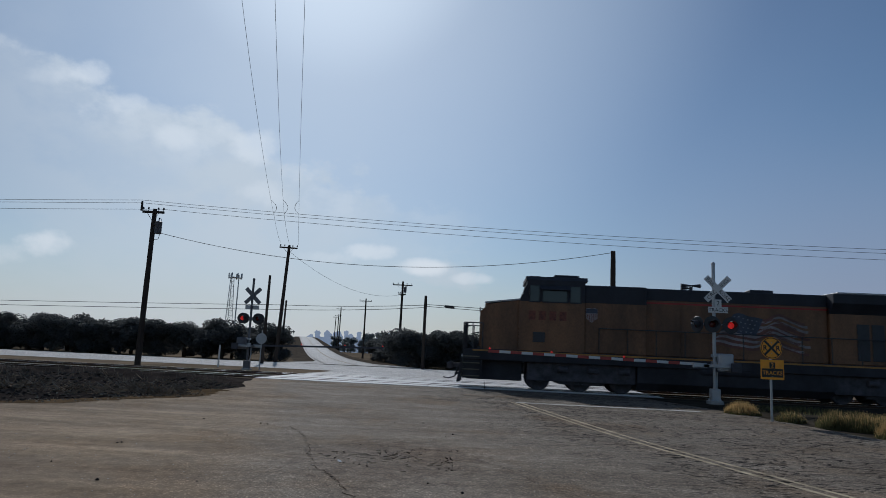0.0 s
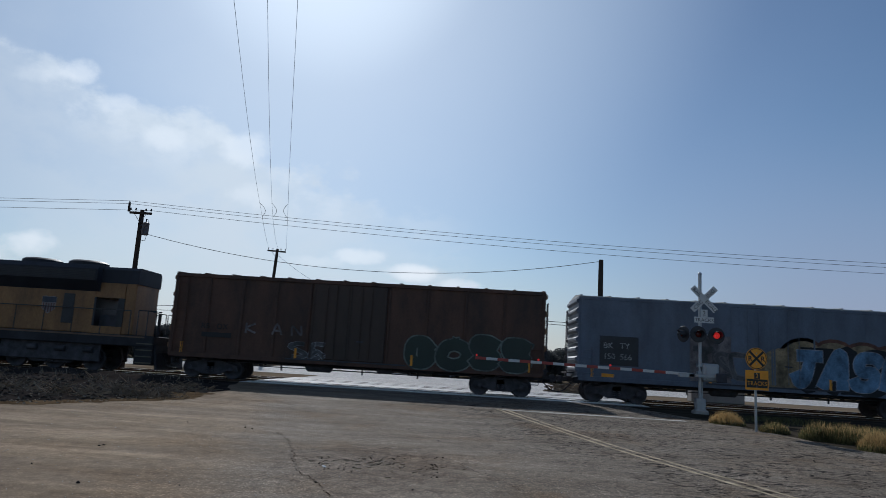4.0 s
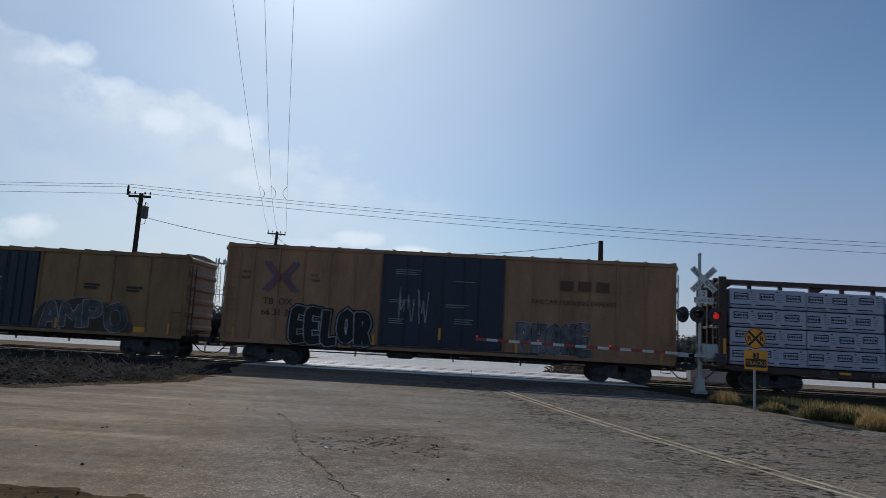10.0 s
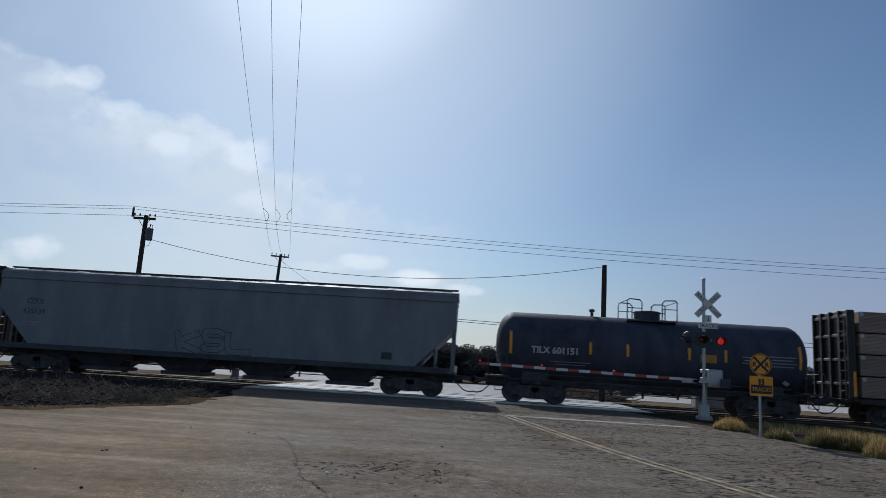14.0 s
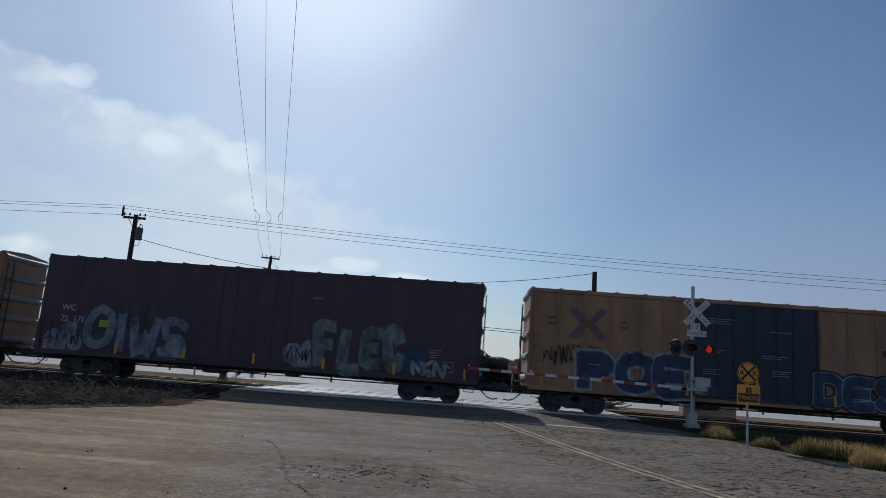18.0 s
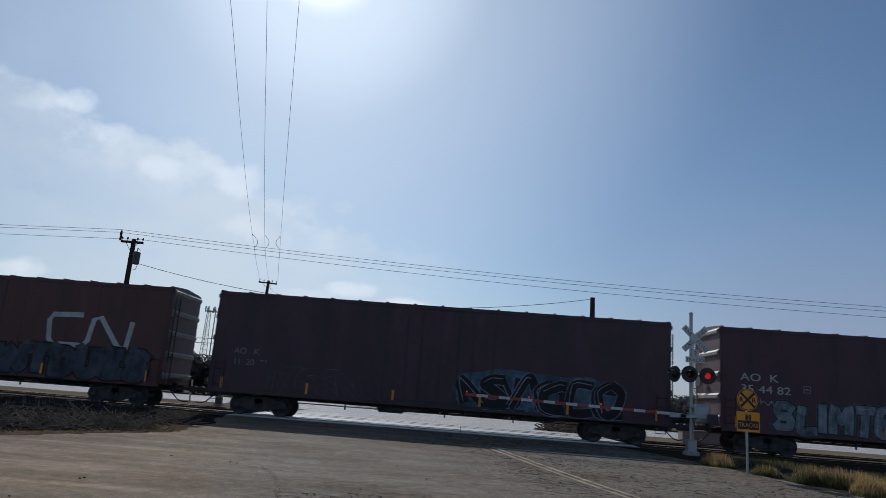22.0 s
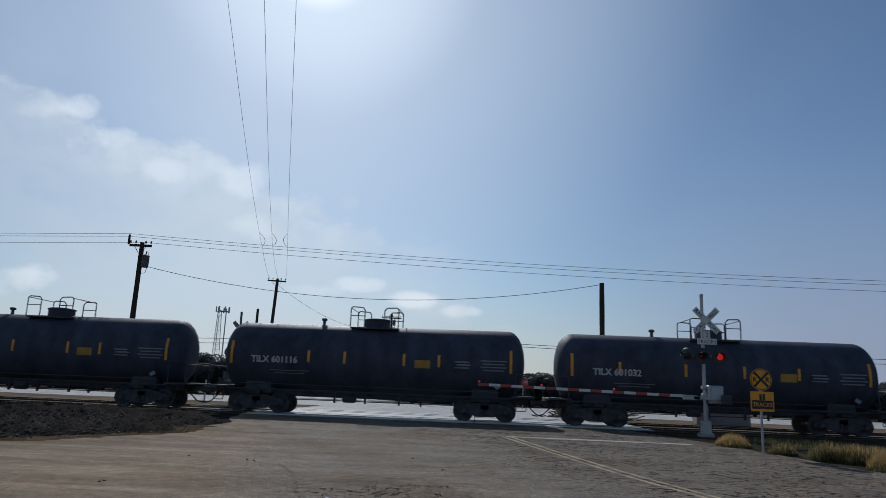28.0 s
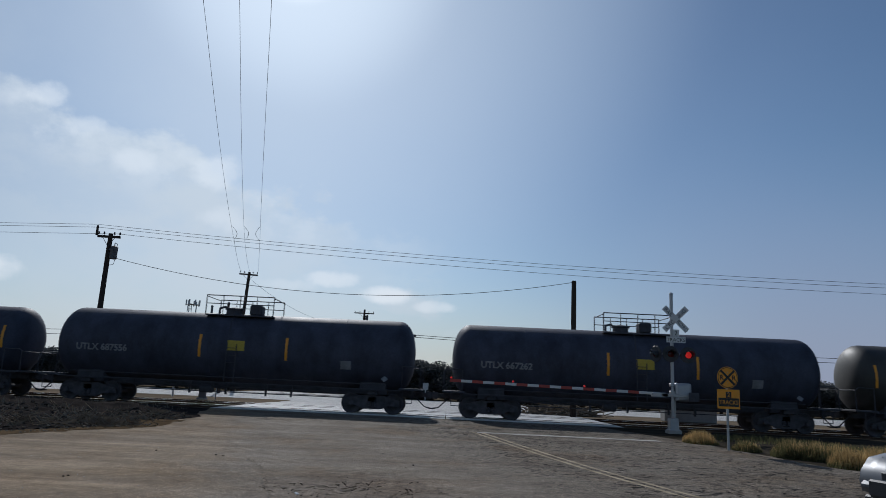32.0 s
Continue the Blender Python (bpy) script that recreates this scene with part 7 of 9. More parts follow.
        part("valve_box", G().box(x0 + hw * 0.35, 0, top + 0.2, 0.55, 0.6, 0.45, 0.06), STEEL_DARK, car)
        part("vent_pipe", G().path([(x0 - hw * 0.8, 0, top), (x0 - hw * 0.8, 0, top + 0.25), (x0 - hw * 0.6, 0, top + 0.32)], 0.05, 6), STEEL_DARK, car)
    if valve:
        xv = (valve - 0.5) * L
        part("safety_valve", G().lathe([(0.07, top - 0.05), (0.07, top + 0.2), (0.13, top + 0.21), (0.13, top + 0.3), (0.05, top + 0.33)], 10, "z", (xv, 0, 0)), STEEL_DARK, car)
    if not dome:
        ladder(car, x0, -1.54, 1.05, 2.6, 0.4, 5, STEEL_DARK)
        part("ladder_top", G().path([(x0 - 0.2, -1.54, 2.6), (x0 - 0.2, -1.2, top - 0.35), (x0 - 0.2, -0.95, top - 0.1)], 0.02, 5), STEEL_DARK, car)
    for k in (-0.12, -0.02, 0.09, 0.16):
        part("bottom_bracket", G().span(L * k - 0.04, L * k + 0.04, -0.6, -0.5, 0.5, 1.0), STEEL_DARK, car)
    part("brake_cylinder", G().lathe([(0.1, -0.3), (0.18, -0.25), (0.18, 0.25), (0.1, 0.3)], 12, "x", (-L * 0.07, -0.7, 0.72)), STEEL_DARK, car)
    part("train_pipe", G().rod((-L * 0.45, -0.75, 0.82), (L * 0.45, -0.75, 0.82), 0.025, 5), STEEL_DARK, car)
    part("brake_rod", G().rod((-L * 0.35, -0.55, 0.6), (L * 0.35, -0.55, 0.6), 0.02, 5), STEEL_DARK, car)

    def on(x, z):
        dz = max(-r, min(r, z - zc))
        return -math.sqrt(max(0.01, r * r - dz * dz))

    def decal(name, x, z, w, h, mat, label=""):
        vs, fs = [], []
        for i in range(4):
            zz = z + h * (i / 3 - 0.5)
            for xx in (x - w / 2, x + w / 2):
                dy = on(xx, zz)
                vs.append((xx, dy * 1.004 - 0.004, zc + (zz - zc) * 1.004))
        fs = [(2 * i, 2 * i + 1, 2 * i + 3, 2 * i + 2) for i in range(3)]
        part(name, G().add(vs, fs), mat, car, label)
    for k, f in enumerate(stripes):
        decal("reflector", (f - 0.5) * (L - 1.0), 2.42 if 0 < k < len(stripes) - 1 else 2.5, 0.11, 0.5 if 0 < k < len(stripes) - 1 else 0.95, TAPE, "yellow reflective strip")
    if boxes:
        decal("placard_panel", (box - 0.5) * L, 2.27, 0.66, 0.33, hue("placard_orange", (0.50, 0.26, 0.04)), "dull orange notice panel")
        for k in range(4):
            decal("text_bar", (0.89 - 0.5) * L, 2.5 - k * 0.13, 1.1 - 0.2 * (k % 2), 0.05, INK_GREY)
        for x, z in ((0.79, 2.42), (0.795, 2.3), (0.79, 2.18)):
            decal("text_bar", (x - 0.5) * L, z, 0.62, 0.055, INK_GREY)
        for k in range(2):
            decal("text_bar", (0.24 - 0.5) * L, 1.8 - k * 0.11, 1.7 - 0.4 * k, 0.03, INK_GREY)
    d = part("placard", G().box(0, 0, 0, 0.22, 0.012, 0.22, 0.0, Euler((0, radians(45), 0)).to_matrix()), INK_GREY, car, "white diamond hazard placard")
    d.matrix_basis = pose(L / 2 - 1.3, -1.30, 1.45, -38, 0, 0)
    return Side(car, L, r), on, car, decal


def tank_say(side, on, car, body, x, z, size, ink):
    low, mid, high = (on(x, z + size * f) for f in (0.0, 0.5, 1.0))
    tilt = math.atan2(size, high - low)
    text("lettering", body, size / 0.72, ink, car, x - side.L / 2, mid - 0.012 - size / 2 * math.cos(tilt), z, (math.degrees(tilt), 0, 0), deep=0.001, bold=0.012 + 0.03 * (size > 0.5))

# ---- locomotives ----
LOCO_YELLOW = surface("weathered_loco_yellow", (0.325, 0.158, 0.056), 0.5, 0, 0.55, 0.8, 30, (1, 1, 0.3), 0.06)
LOCO_SOOTY = surface("sooty_loco_yellow", (0.20, 0.095, 0.043), 0.55, 0, 0.7, 0.6, 30, (1, 1, 0.3), 0.06)
LOCO_GREY = surface("loco_grey", (0.040, 0.042, 0.052), 0.6, 0, 0.35, 1.0, 30, (1, 1, 0.4), 0.06, spec=0.25)
LOCO_RED = surface("loco_red_stripe", (0.35, 0.025, 0.02), 0.5, 0, 0.3, 1.5, 30)
LOCO_UNDER = surface("loco_underframe", (0.048, 0.047, 0.054), 0.7, 0, 0.4, 1.2, 30, spec=0.2)
FLAG_RED, FLAG_WHITE, FLAG_BLUE = hue("flag_red", (0.19, 0.075, 0.055), 0.6, 0.6), hue("flag_white", (0.33, 0.285, 0.28), 0.6, 0.6), hue("flag_blue", (0.06, 0.070, 0.10), 0.6, 0.6)
PALE_ROOF = surface("pale_roof_edge", (0.5, 0.5, 0.5), 0.5, 0, 0.25, 2, 40)


def flag(car, x, z, w, h, y):
    f = part("flag", G().box(x + w * 0.45, y + 0.004, z + h * 0.5, w * 0.6, 0.003, h * 0.3), FLAG_RED, car, "painted waving striped flag")
    n, slant = 22, 1.0

    def wave(k):
        return 0.14 * math.sin(k * 11.0 + 0.6) * (0.35 + k) + 0.03 * math.sin(k * 23) - 0.06 * k
    for s in range(13):
        z1, z0 = z + h * (1 - s / 13), z + h * (1 - (s + 1) / 13)
        vs = []
        fly = w + 0.22 * math.sin(s * 2.3) - 0.05 * (s % 3)
        for i in range(n + 1):
            k = i / n
            for zz in (z0, z1):
                low = 1 - (zz - z) / h
                vs.append((x - slant * low + (fly + slant * low) * k, y - 0.001, zz + wave(k)))
        part("stripe", G().add(vs, [(2 * i, 2 * i + 2, 2 * i + 3, 2 * i + 1) for i in range(n)]), FLAG_WHITE if s % 2 else FLAG_RED, f)
    vs = []
    for i in range(10):
        k = 0.42 * i / 9
        vs += [(x - slant * 0.54 + (w + slant * 0.54) * k, y - 0.004, z + h * 0.46 + wave(k)), (x + w * k, y - 0.004, z + h + wave(k))]
    part("canton", G().add(vs, [(2 * i, 2 * i + 2, 2 * i + 3, 2 * i + 1) for i in range(9)]), FLAG_BLUE, f)
    g = G()
    for i in range(6):
        for j in range(4):
            k = 0.05 + 0.06 * i
            low = 1 - (0.53 + 0.12 * j)
            g.box(x - slant * low + (w + slant * low) * k, y - 0.006, z + h * (1 - low) + wave(k), 0.05, 0.002, 0.05)
    part("stars", g, hue("flag_star", (0.26, 0.27, 0.30)), f)


def shield(car, x, z, w, h, y):
    pts = [(x - w / 2, z + h * 0.95), (x - w * 0.25, z + h), (x, z + h * 0.95), (x + w * 0.25, z + h), (x + w / 2, z + h * 0.95), (x + w * 0.46, z + h * 0.3), (x, z), (x - w * 0.46, z + h * 0.3)]
    s = part("shield_emblem", G().prism(pts, "y", y - 0.004, y), FLAG_WHITE, car, "striped shield emblem")
    part("shield_top", G().span(x - w * 0.48, x + w * 0.48, y - 0.008, y - 0.004, z + h * 0.64, z + h * 0.94), FLAG_BLUE, s)
    for k in range(5):
        xx = x - w * 0.36 + w * 0.18 * k
        part("shield_stripe", G().span(xx - w * 0.04, xx + w * 0.04, y - 0.008, y - 0.004, z + h * (0.08 if abs(k - 2) < 2 else 0.28), z + h * 0.6), FLAG_RED, s)


def louver(car, x0, x1, z0, z1, y):
    b = part("intake_grille", G().span(x0, x1, y - 0.02, y + 0.02, z0, z1), BLACK_PAINT, car, "dark louvred intake")
    n = max(3, int((z1 - z0) / 0.07))
    for k in range(n):
        z = z0 + (z1 - z0) * (k + 0.5) / n
        part("slat", G().box((x0 + x1) / 2, y - 0.03, z, x1 - x0 - 0.06, 0.03, 0.02), LOCO_GREY, b)


def locomotive(u0, u1, kind, label):
    L = u1 - u0
    paint = LOCO_SOOTY if kind == "ge" else LOCO_YELLOW
    car = thing("locomotive", label, "locomotive", "locomotives of the train", m=pose((u0 + u1) / 2, TRAIN_Y, 0))
    CARS.append((car, (u0 + u1) / 2))
    X = lambda x: x - L / 2
    P0, P1, hw, deck = -0.95, L + 0.75, 1.0, 1.62
    for x in (4.0, L - 3.9):
        truck(car, X(x), 1.75, 0.5, 3)
    coupler(car, X(P0), -1, 0.6)
    coupler(car, X(P1), 1, 0.6)
    part("underframe", G().span(X(P0), X(P1), -1.5, 1.5, 1.15, deck, 0.03), LOCO_UNDER, car, "dark grey underframe")
    part("fuel_tank", G().prism([(-1.4, 1.25), (1.4, 1.25), (1.4, 0.5), (1.05, 0.2), (-1.05, 0.2), (-1.4, 0.5)], "x", X(6.3), X(L - 6.2)), LOCO_UNDER, car, "dark fuel tank")
    for x in (4.0, L - 3.9):
        for s in (-1, 1):
            part("brake_rigging", G().span(X(x - 2.25), X(x + 2.25), s * 1.22 - 0.05, s * 1.22 + 0.05, 0.40, 1.16, 0.02), TRUCK_STEEL, car)
            for q in (-1.2, 0.0, 1.2):
                part("brake_cylinder", G().lathe([(0.08, -0.22), (0.13, -0.2), (0.13, 0.2), (0.08, 0.22)], 10, "x", (X(x + q * 1.05 + 0.5), s * 1.33, 0.9)), TRUCK_STEEL, car)
    for s in (-1, 1):
        part("sill_stripe", G().span(X(P0 + 0.4), X(P1 - 0.4), s * 1.5 - 0.012, s * 1.5 + 0.012, deck - 0.10, deck - 0.03), hue("sill_yellow", (0.42, 0.20, 0.045)) if kind == "ge" else hue("sill_worn", (0.17, 0.10, 0.06)), car, "worn yellow sill stripe")
        part("air_reservoir", G().lathe([(0.1, -1.4), (0.2, -1.3), (0.2, 1.3), (0.1, 1.4)], 12, "x", (0, s * 1.3, 1.1)), LOCO_UNDER, car)
    part("pilot_box", G().span(X(P0 + 0.15), X(1.55), -1.0, 1.0, 0.34, 1.2, 0.03), LOCO_UNDER, car)
    ge = kind == "ge"
    c0, c1, ctop = (1.35, 4.1, 4.78) if ge else (1.0, 3.1, 4.78)
    ns = [(X(-0.25), deck), (X(c0 + 0.1), deck), (X(c0 + 0.1), 3.75), (X(0.05 if ge else -0.1), 3.52 if ge else 3.62), (X(-0.28), 3.2)]
    part("nose", G().prism(ns, "y", -1.35, 1.35), paint, car, "blunt yellow nose")
    part("nose_top", G().prism([(X(-0.1), 3.56), (X(c0 + 0.1), 3.76), (X(c0 + 0.1), 3.82), (X(-0.1), 3.62)], "y", -1.33, 1.33), PALE_ROOF, car)
    part("nose_door", G().box(X(-0.29), 0.45, 2.5, 0.05, 0.7, 1.5, 0.02), paint, car)
    # cab with window openings
    part("cab", G().prism([(X(c0), deck), (X(c1), deck), (X(c1), 3.70), (X(c0), 3.70)], "y", -1.5, 1.5), paint, car, "yellow cab")
    w0, w1, w2, w3 = c0 + 0.42, c0 + 0.86, c1 - 0.62, c1 - 0.16
    for s in (-1, 1):
        ya, yb = sorted((s * 1.5, s * 1.44))
        for pts in ([(X(c0), 3.70), (X(w0), 3.70), (X(w0), 4.44), (X(c0 + 0.33), 4.44)], [(X(w1), 3.70), (X(w1 + 0.1), 3.70), (X(w1 + 0.1), 4.44), (X(w1), 4.44)],
                    [(X(w2 - 0.1), 3.70), (X(w2), 3.70), (X(w2), 4.44), (X(w2 - 0.1), 4.44)], [(X(w3), 3.70), (X(c1), 3.70), (X(c1), 4.44), (X(w3), 4.44)]):
            part("cab_pillar", G().prism(pts, "y", ya, yb), LOCO_GREY, car)
        part("window_awning", G().prism([(s * 1.5, 4.40), (s * 1.72, 4.22), (s * 1.72, 4.19), (s * 1.5, 4.36)], "x", X(w1), X(w2)), LOCO_GREY, car, "grey sun awning")
    part("cab_rear_wall", G().span(X(c1 - 0.08), X(c1), -1.44, 1.44, 3.70, 4.44), LOCO_GREY, car)
    part("cab_seats", G().span(X(c0 + 0.95), X(c1 - 0.72), -1.2, -0.7, 3.70, 4.02, 0.05).span(X(c0 + 1.0), X(c1 - 0.7), 0.7, 1.2, 3.70, 4.0, 0.05), BLACK_PAINT, car)
    part("cab_upper", G().prism([(X(c0 + 0.3), 4.42), (X(c1), 4.42), (X(c1), 4.62), (X(c0 + 0.36), 4.62)], "y", -1.51, 1.51), LOCO_GREY, car)
    part("cab_roof", G().prism([(-1.5, 4.6), (1.5, 4.6), (1.3, ctop), (-1.3, ctop)], "x", X(c0 + 0.27), X(c1 + 0.12)), LOCO_GREY if ge else surface("cab_roof_grey", (0.20, 0.205, 0.215), 0.55, 0, 0.3, 2, 40), car, "grey cab roof")
    part("roof_unit", G().box(X(c1 - 0.7), 0, ctop + 0.08, 1.1, 1.6, 0.16, 0.04), LOCO_GREY, car)
    part("antenna_plate", G().box(X(c0 + 0.7), 0, ctop + 0.06, 0.5, 0.9, 0.12, 0.03), LOCO_GREY, car)
    for s in (-1, 1):
        for a, b in ((w0, w1), (w1 + 0.1, w2 - 0.1), (w2, w3)):
            w = part("cab_window", G().span(X(a), X(b), s * 1.47 - 0.006, s * 1.47 + 0.006, 3.70, 4.44), GLASS_DARK if ge else GLASS_CLEAR, car, "cab side window")
            w.visible_shadow = False
            y0 = s * 1.515
            part("window_frame", G().span(X(a - 0.02), X(b + 0.02), y0 - 0.015, y0 + 0.015, 3.66, 3.71).span(X(a - 0.02), X(b + 0.02), y0 - 0.015, y0 + 0.015, 4.38, 4.43).span(X(a - 0.02), X(a + 0.025), y0 - 0.015, y0 + 0.015, 3.71, 4.38).span(X(b - 0.025), X(b + 0.02), y0 - 0.015, y0 + 0.015, 3.71, 4.38), SILVER if b - a < 0.5 and not ge else LOCO_GREY, w)
        part("windshield", G().add([(X(c0 + 0.04), s * 0.08, 3.75), (X(c0 + 0.04), s * 1.42, 3.75), (X(c0 + 0.34), s * 1.42, 4.44), (X(c0 + 0.34), s * 0.08, 4.44)], [(0, 1, 2, 3)]), GLASS_DARK, car)
        part("mirror", G().box(X(c0 + 0.42), s * 1.62, 4.05, 0.06, 0.16, 0.3, 0.02), BLACK_PAINT, car)
    part("headlight", G().lathe([(0.1, -0.03), (0.1, 0.03)], 12, "x", (X(-0.3), -0.14, 3.35)).lathe([(0.1, -0.03), (0.1, 0.03)], 12, "x", (X(-0.3), 0.14, 3.35)), PALE_ROOF, car, "twin headlight")
    # hood
    h0 = 4.46
    if ge:
        part("hood", G().span(X(c1), X(L - 6.2), -hw, hw, deck, h0, 0.04), paint, car, "long yellow hood")
        part("hood_top", G().span(X(c1), X(L - 6.2), -hw - 0.012, hw + 0.012, 3.95, h0 + 0.02, 0.04), LOCO_GREY, car, "grey upper hood")
        part("equipment_cab", G().span(X(c1), X(c1 + 2.6), -1.35, 1.35, deck, 4.4, 0.04), paint, car)
        part("equipment_top", G().span(X(c1), X(c1 + 2.6), -1.36, 1.36, 3.7, 4.48, 0.04), LOCO_GREY, car)
        part("radiator_cab", G().span(X(L - 6.2), X(L - 0.2), -1.2, 1.2, deck, 4.0, 0.04), paint, car)
        part("radiator_wing", G().prism([(-1.2, 3.7), (1.2, 3.7), (1.55, 4.12), (1.55, 4.5), (-1.55, 4.5), (-1.55, 4.12)], "x", X(L - 6.2), X(L - 0.1)), LOCO_GREY, car, "flared grey radiator top")
        part("radiator_panel", G().span(X(L - 6.0), X(L - 3.3), -1.5, 1.5, 4.5, 4.58, 0.02), PALE_ROOF, car)
        part("radiator_panel", G().span(X(L - 3.2), X(L - 0.4), -1.5, 1.5, 4.5, 4.57, 0.02), LOCO_GREY, car)
        for x in (L - 4.9, L - 4.3, L - 3.7, L - 3.0, L - 2.3):
            part("hood_door", G().box(X(x), -1.215, 2.55, 0.5, 0.03, 1.5, 0.01), BLACK_PAINT if x < L - 3.2 else paint, car)
        part("exhaust_stack", G().box(X(11.8), 0, h0 + 0.1, 1.0, 0.7, 0.22, 0.04), LOCO_GREY, car)
        stripe_z, fx, fz = 3.9, 10.35, 2.15
    else:
        part("hood_front", G().span(X(c1), X(8.3), -1.3, 1.3, deck, 4.5, 0.05), paint, car, "yellow equipment hood")
        part("hood_front_top", G().prism([(-1.312, 3.75), (1.312, 3.75), (1.312, 4.5), (1.15, 4.66), (-1.15, 4.66), (-1.312, 4.5)], "x", X(c1), X(8.3)), LOCO_GREY, car, "grey upper hood")
        part("brake_hatch", G().prism([(X(8.3), 3.9), (X(9.9), 3.9), (X(9.9), 4.45), (X(9.5), 4.64), (X(8.6), 4.64), (X(8.3), 4.5)], "y", -1.32, 1.32), LOCO_GREY, car)
        part("hood_mid", G().span(X(8.3), X(13.5), -hw, hw, deck, 4.32, 0.05), paint, car, "yellow engine hood")
        part("hood_mid_top", G().span(X(9.9), X(13.5), -hw + 0.1, hw - 0.1, 4.32, 4.42, 0.03), PALE_ROOF, car)
        # rear hood around a doorway that stands open on both sides
        d0, d1, dz0, dz1 = 18.6, 19.9, 1.95, 3.2
        rear = part("hood_rear", G().span(X(13.5), X(d0), -1.08, 1.08, deck, 4.1, 0.04), paint, car, "yellow radiator hood")
        part("hood_rear_lintel", G().span(X(d0), X(d1), -1.08, 1.08, dz1, 4.1), paint, car)
        part("hood_rear_sill", G().span(X(d0), X(d1), -1.08, 1.08, deck, dz0), paint, car)
        part("hood_rear_end", G().span(X(d1), X(L - 0.45), -1.08, 1.08, deck, 4.1, 0.04), paint, car)
        part("door_frame", G().span(X(d0 - 0.05), X(d0 + 0.04), -1.10, 1.05, dz0, dz1).span(X(d1 - 0.25), X(d1 + 0.02), -1.10, 1.05, dz0, dz1), BLACK_PAINT, car)
        part("inner_machine", G().span(X(d0 + 0.05), X(d1 - 0.05), -0.7, 0.7, dz0, 2.45, 0.03).rod((X(d0 + 0.5), 0, 2.4), (X(d0 + 0.5), 0, 3.2), 0.05, 6).rod((X(d1 - 0.5), 0.2, 2.4), (X(d1 - 0.5), 0.2, 3.2), 0.04, 6), STEEL_DARK, car)
        part("radiator_wing", G().prism([(-1.08, 3.45), (1.08, 3.45), (1.5, 3.9), (1.5, 4.42), (1.3, 4.62), (-1.3, 4.62), (-1.5, 4.42), (-1.5, 3.9)], "x", X(13.5), X(L - 2.1)), LOCO_GREY, car, "flared grey radiator section")
        louver(car, X(13.65), X(L - 2.2), 3.92, 4.36, -1.50)
        part("rear_top", G().prism([(-1.10, 3.86), (1.10, 3.86), (1.10, 4.46), (0.95, 4.58), (-0.95, 4.58), (-1.10, 4.46)], "x", X(L - 2.1), X(L - 0.4)), LOCO_GREY, car)
        for x in (15.25, 17.45):
            part("radiator_fan", G().lathe([(0.86, 4.6), (0.86, 4.80), (0.74, 4.88), (0.4, 4.91), (0.1, 4.92)], 22, "z", (X(x), 0, 0)), LOCO_GREY, car, "round roof fan", 40)
        louver(car, X(3.6), X(5.8), 3.02, 3.40, -1.32)
        louver(car, X(3.6), X(5.8), 2.15, 2.55, -1.32)
        louver(car, X(6.0), X(7.4), 2.85, 3.45, -1.32)
        part("hood_door", G().box(X(17.4), -1.095, 2.65, 0.5, 0.03, 1.3, 0.01), BLACK_PAINT, car)
        shield(car, X(16.5), 2.35, 0.66, 0.8, -1.086)
        stripe_z, fx, fz = 3.72, 9.4, 2.15
    y = -hw - 0.014
    part("red_stripe", G().span(X(c1), X(L - 6.2 if ge else 13.5), -hw - 0.016, hw + 0.016, stripe_z - 0.07, stripe_z), LOCO_RED, car)
    for k in range(6):
        xx = (8.5 if not ge else 7.0) + k * (0.95 if not ge else 1.2)
        part("hood_door_seam", G().box(X(xx), y, 2.75, 0.03, 0.02, 1.9), paint, car)
    flag(car, X(fx), fz, *((2.9, 1.35) if ge else (3.3, 1.5)), y - 0.012)
    bars, step_x = G(), 0.43
    for k in range(4):
        a = (1.32 if not ge else 1.75) + step_x * k
        bars.span(X(a), X(a + 0.29), -1.512, -1.502, 2.92, 3.30)
    part("number_bars", bars, surface("faded_number_red", (0.21, 0.06, 0.035), 0.6, 0, 0.6, 9, 60), car, "faded red cab number as bars")
    if ge:
        shield(car, X(4.4), 2.9, 0.5, 0.62, -1.36)
    part("cab_vent", G().box(X(2.2), -1.51, 2.2, 0.5, 0.03, 0.42, 0.01), BLACK_PAINT, car)
    # horn
    hx = 8.9 if ge else 11.2
    hn = part("horn", G().box(X(hx), 0, 4.6, 0.14, 0.14, 0.26, 0.02), BLACK_PAINT, car, "cluster of black air horns")
    for s, z in ((-1, 4.78), (1, 4.78), (-1, 4.66)):
        part("trumpet", G().rod((X(hx), 0, z), (X(hx + s * 0.42), 0, z), 0.03, 8, 0.09), BLACK_PAINT, hn)
    # walkway rails, end rails, steps, plow
    n = 13
    for s in (-1, 1):
        posts = []
        for k in range(n + 1):
            x = X(c1 + 0.6 + (L - 0.4 - c1 - 0.6) * k / n)
            part("stanchion", G().rod((x, s * 1.46, deck), (x, s * 1.46, deck + 1.05), 0.022, 5), BLACK_PAINT, car)
        part("handrail", G().rod((X(c1 + 0.6), s * 1.46, deck + 1.05), (X(L - 0.4), s * 1.46, deck + 1.05), 0.022, 5), BLACK_PAINT, car)
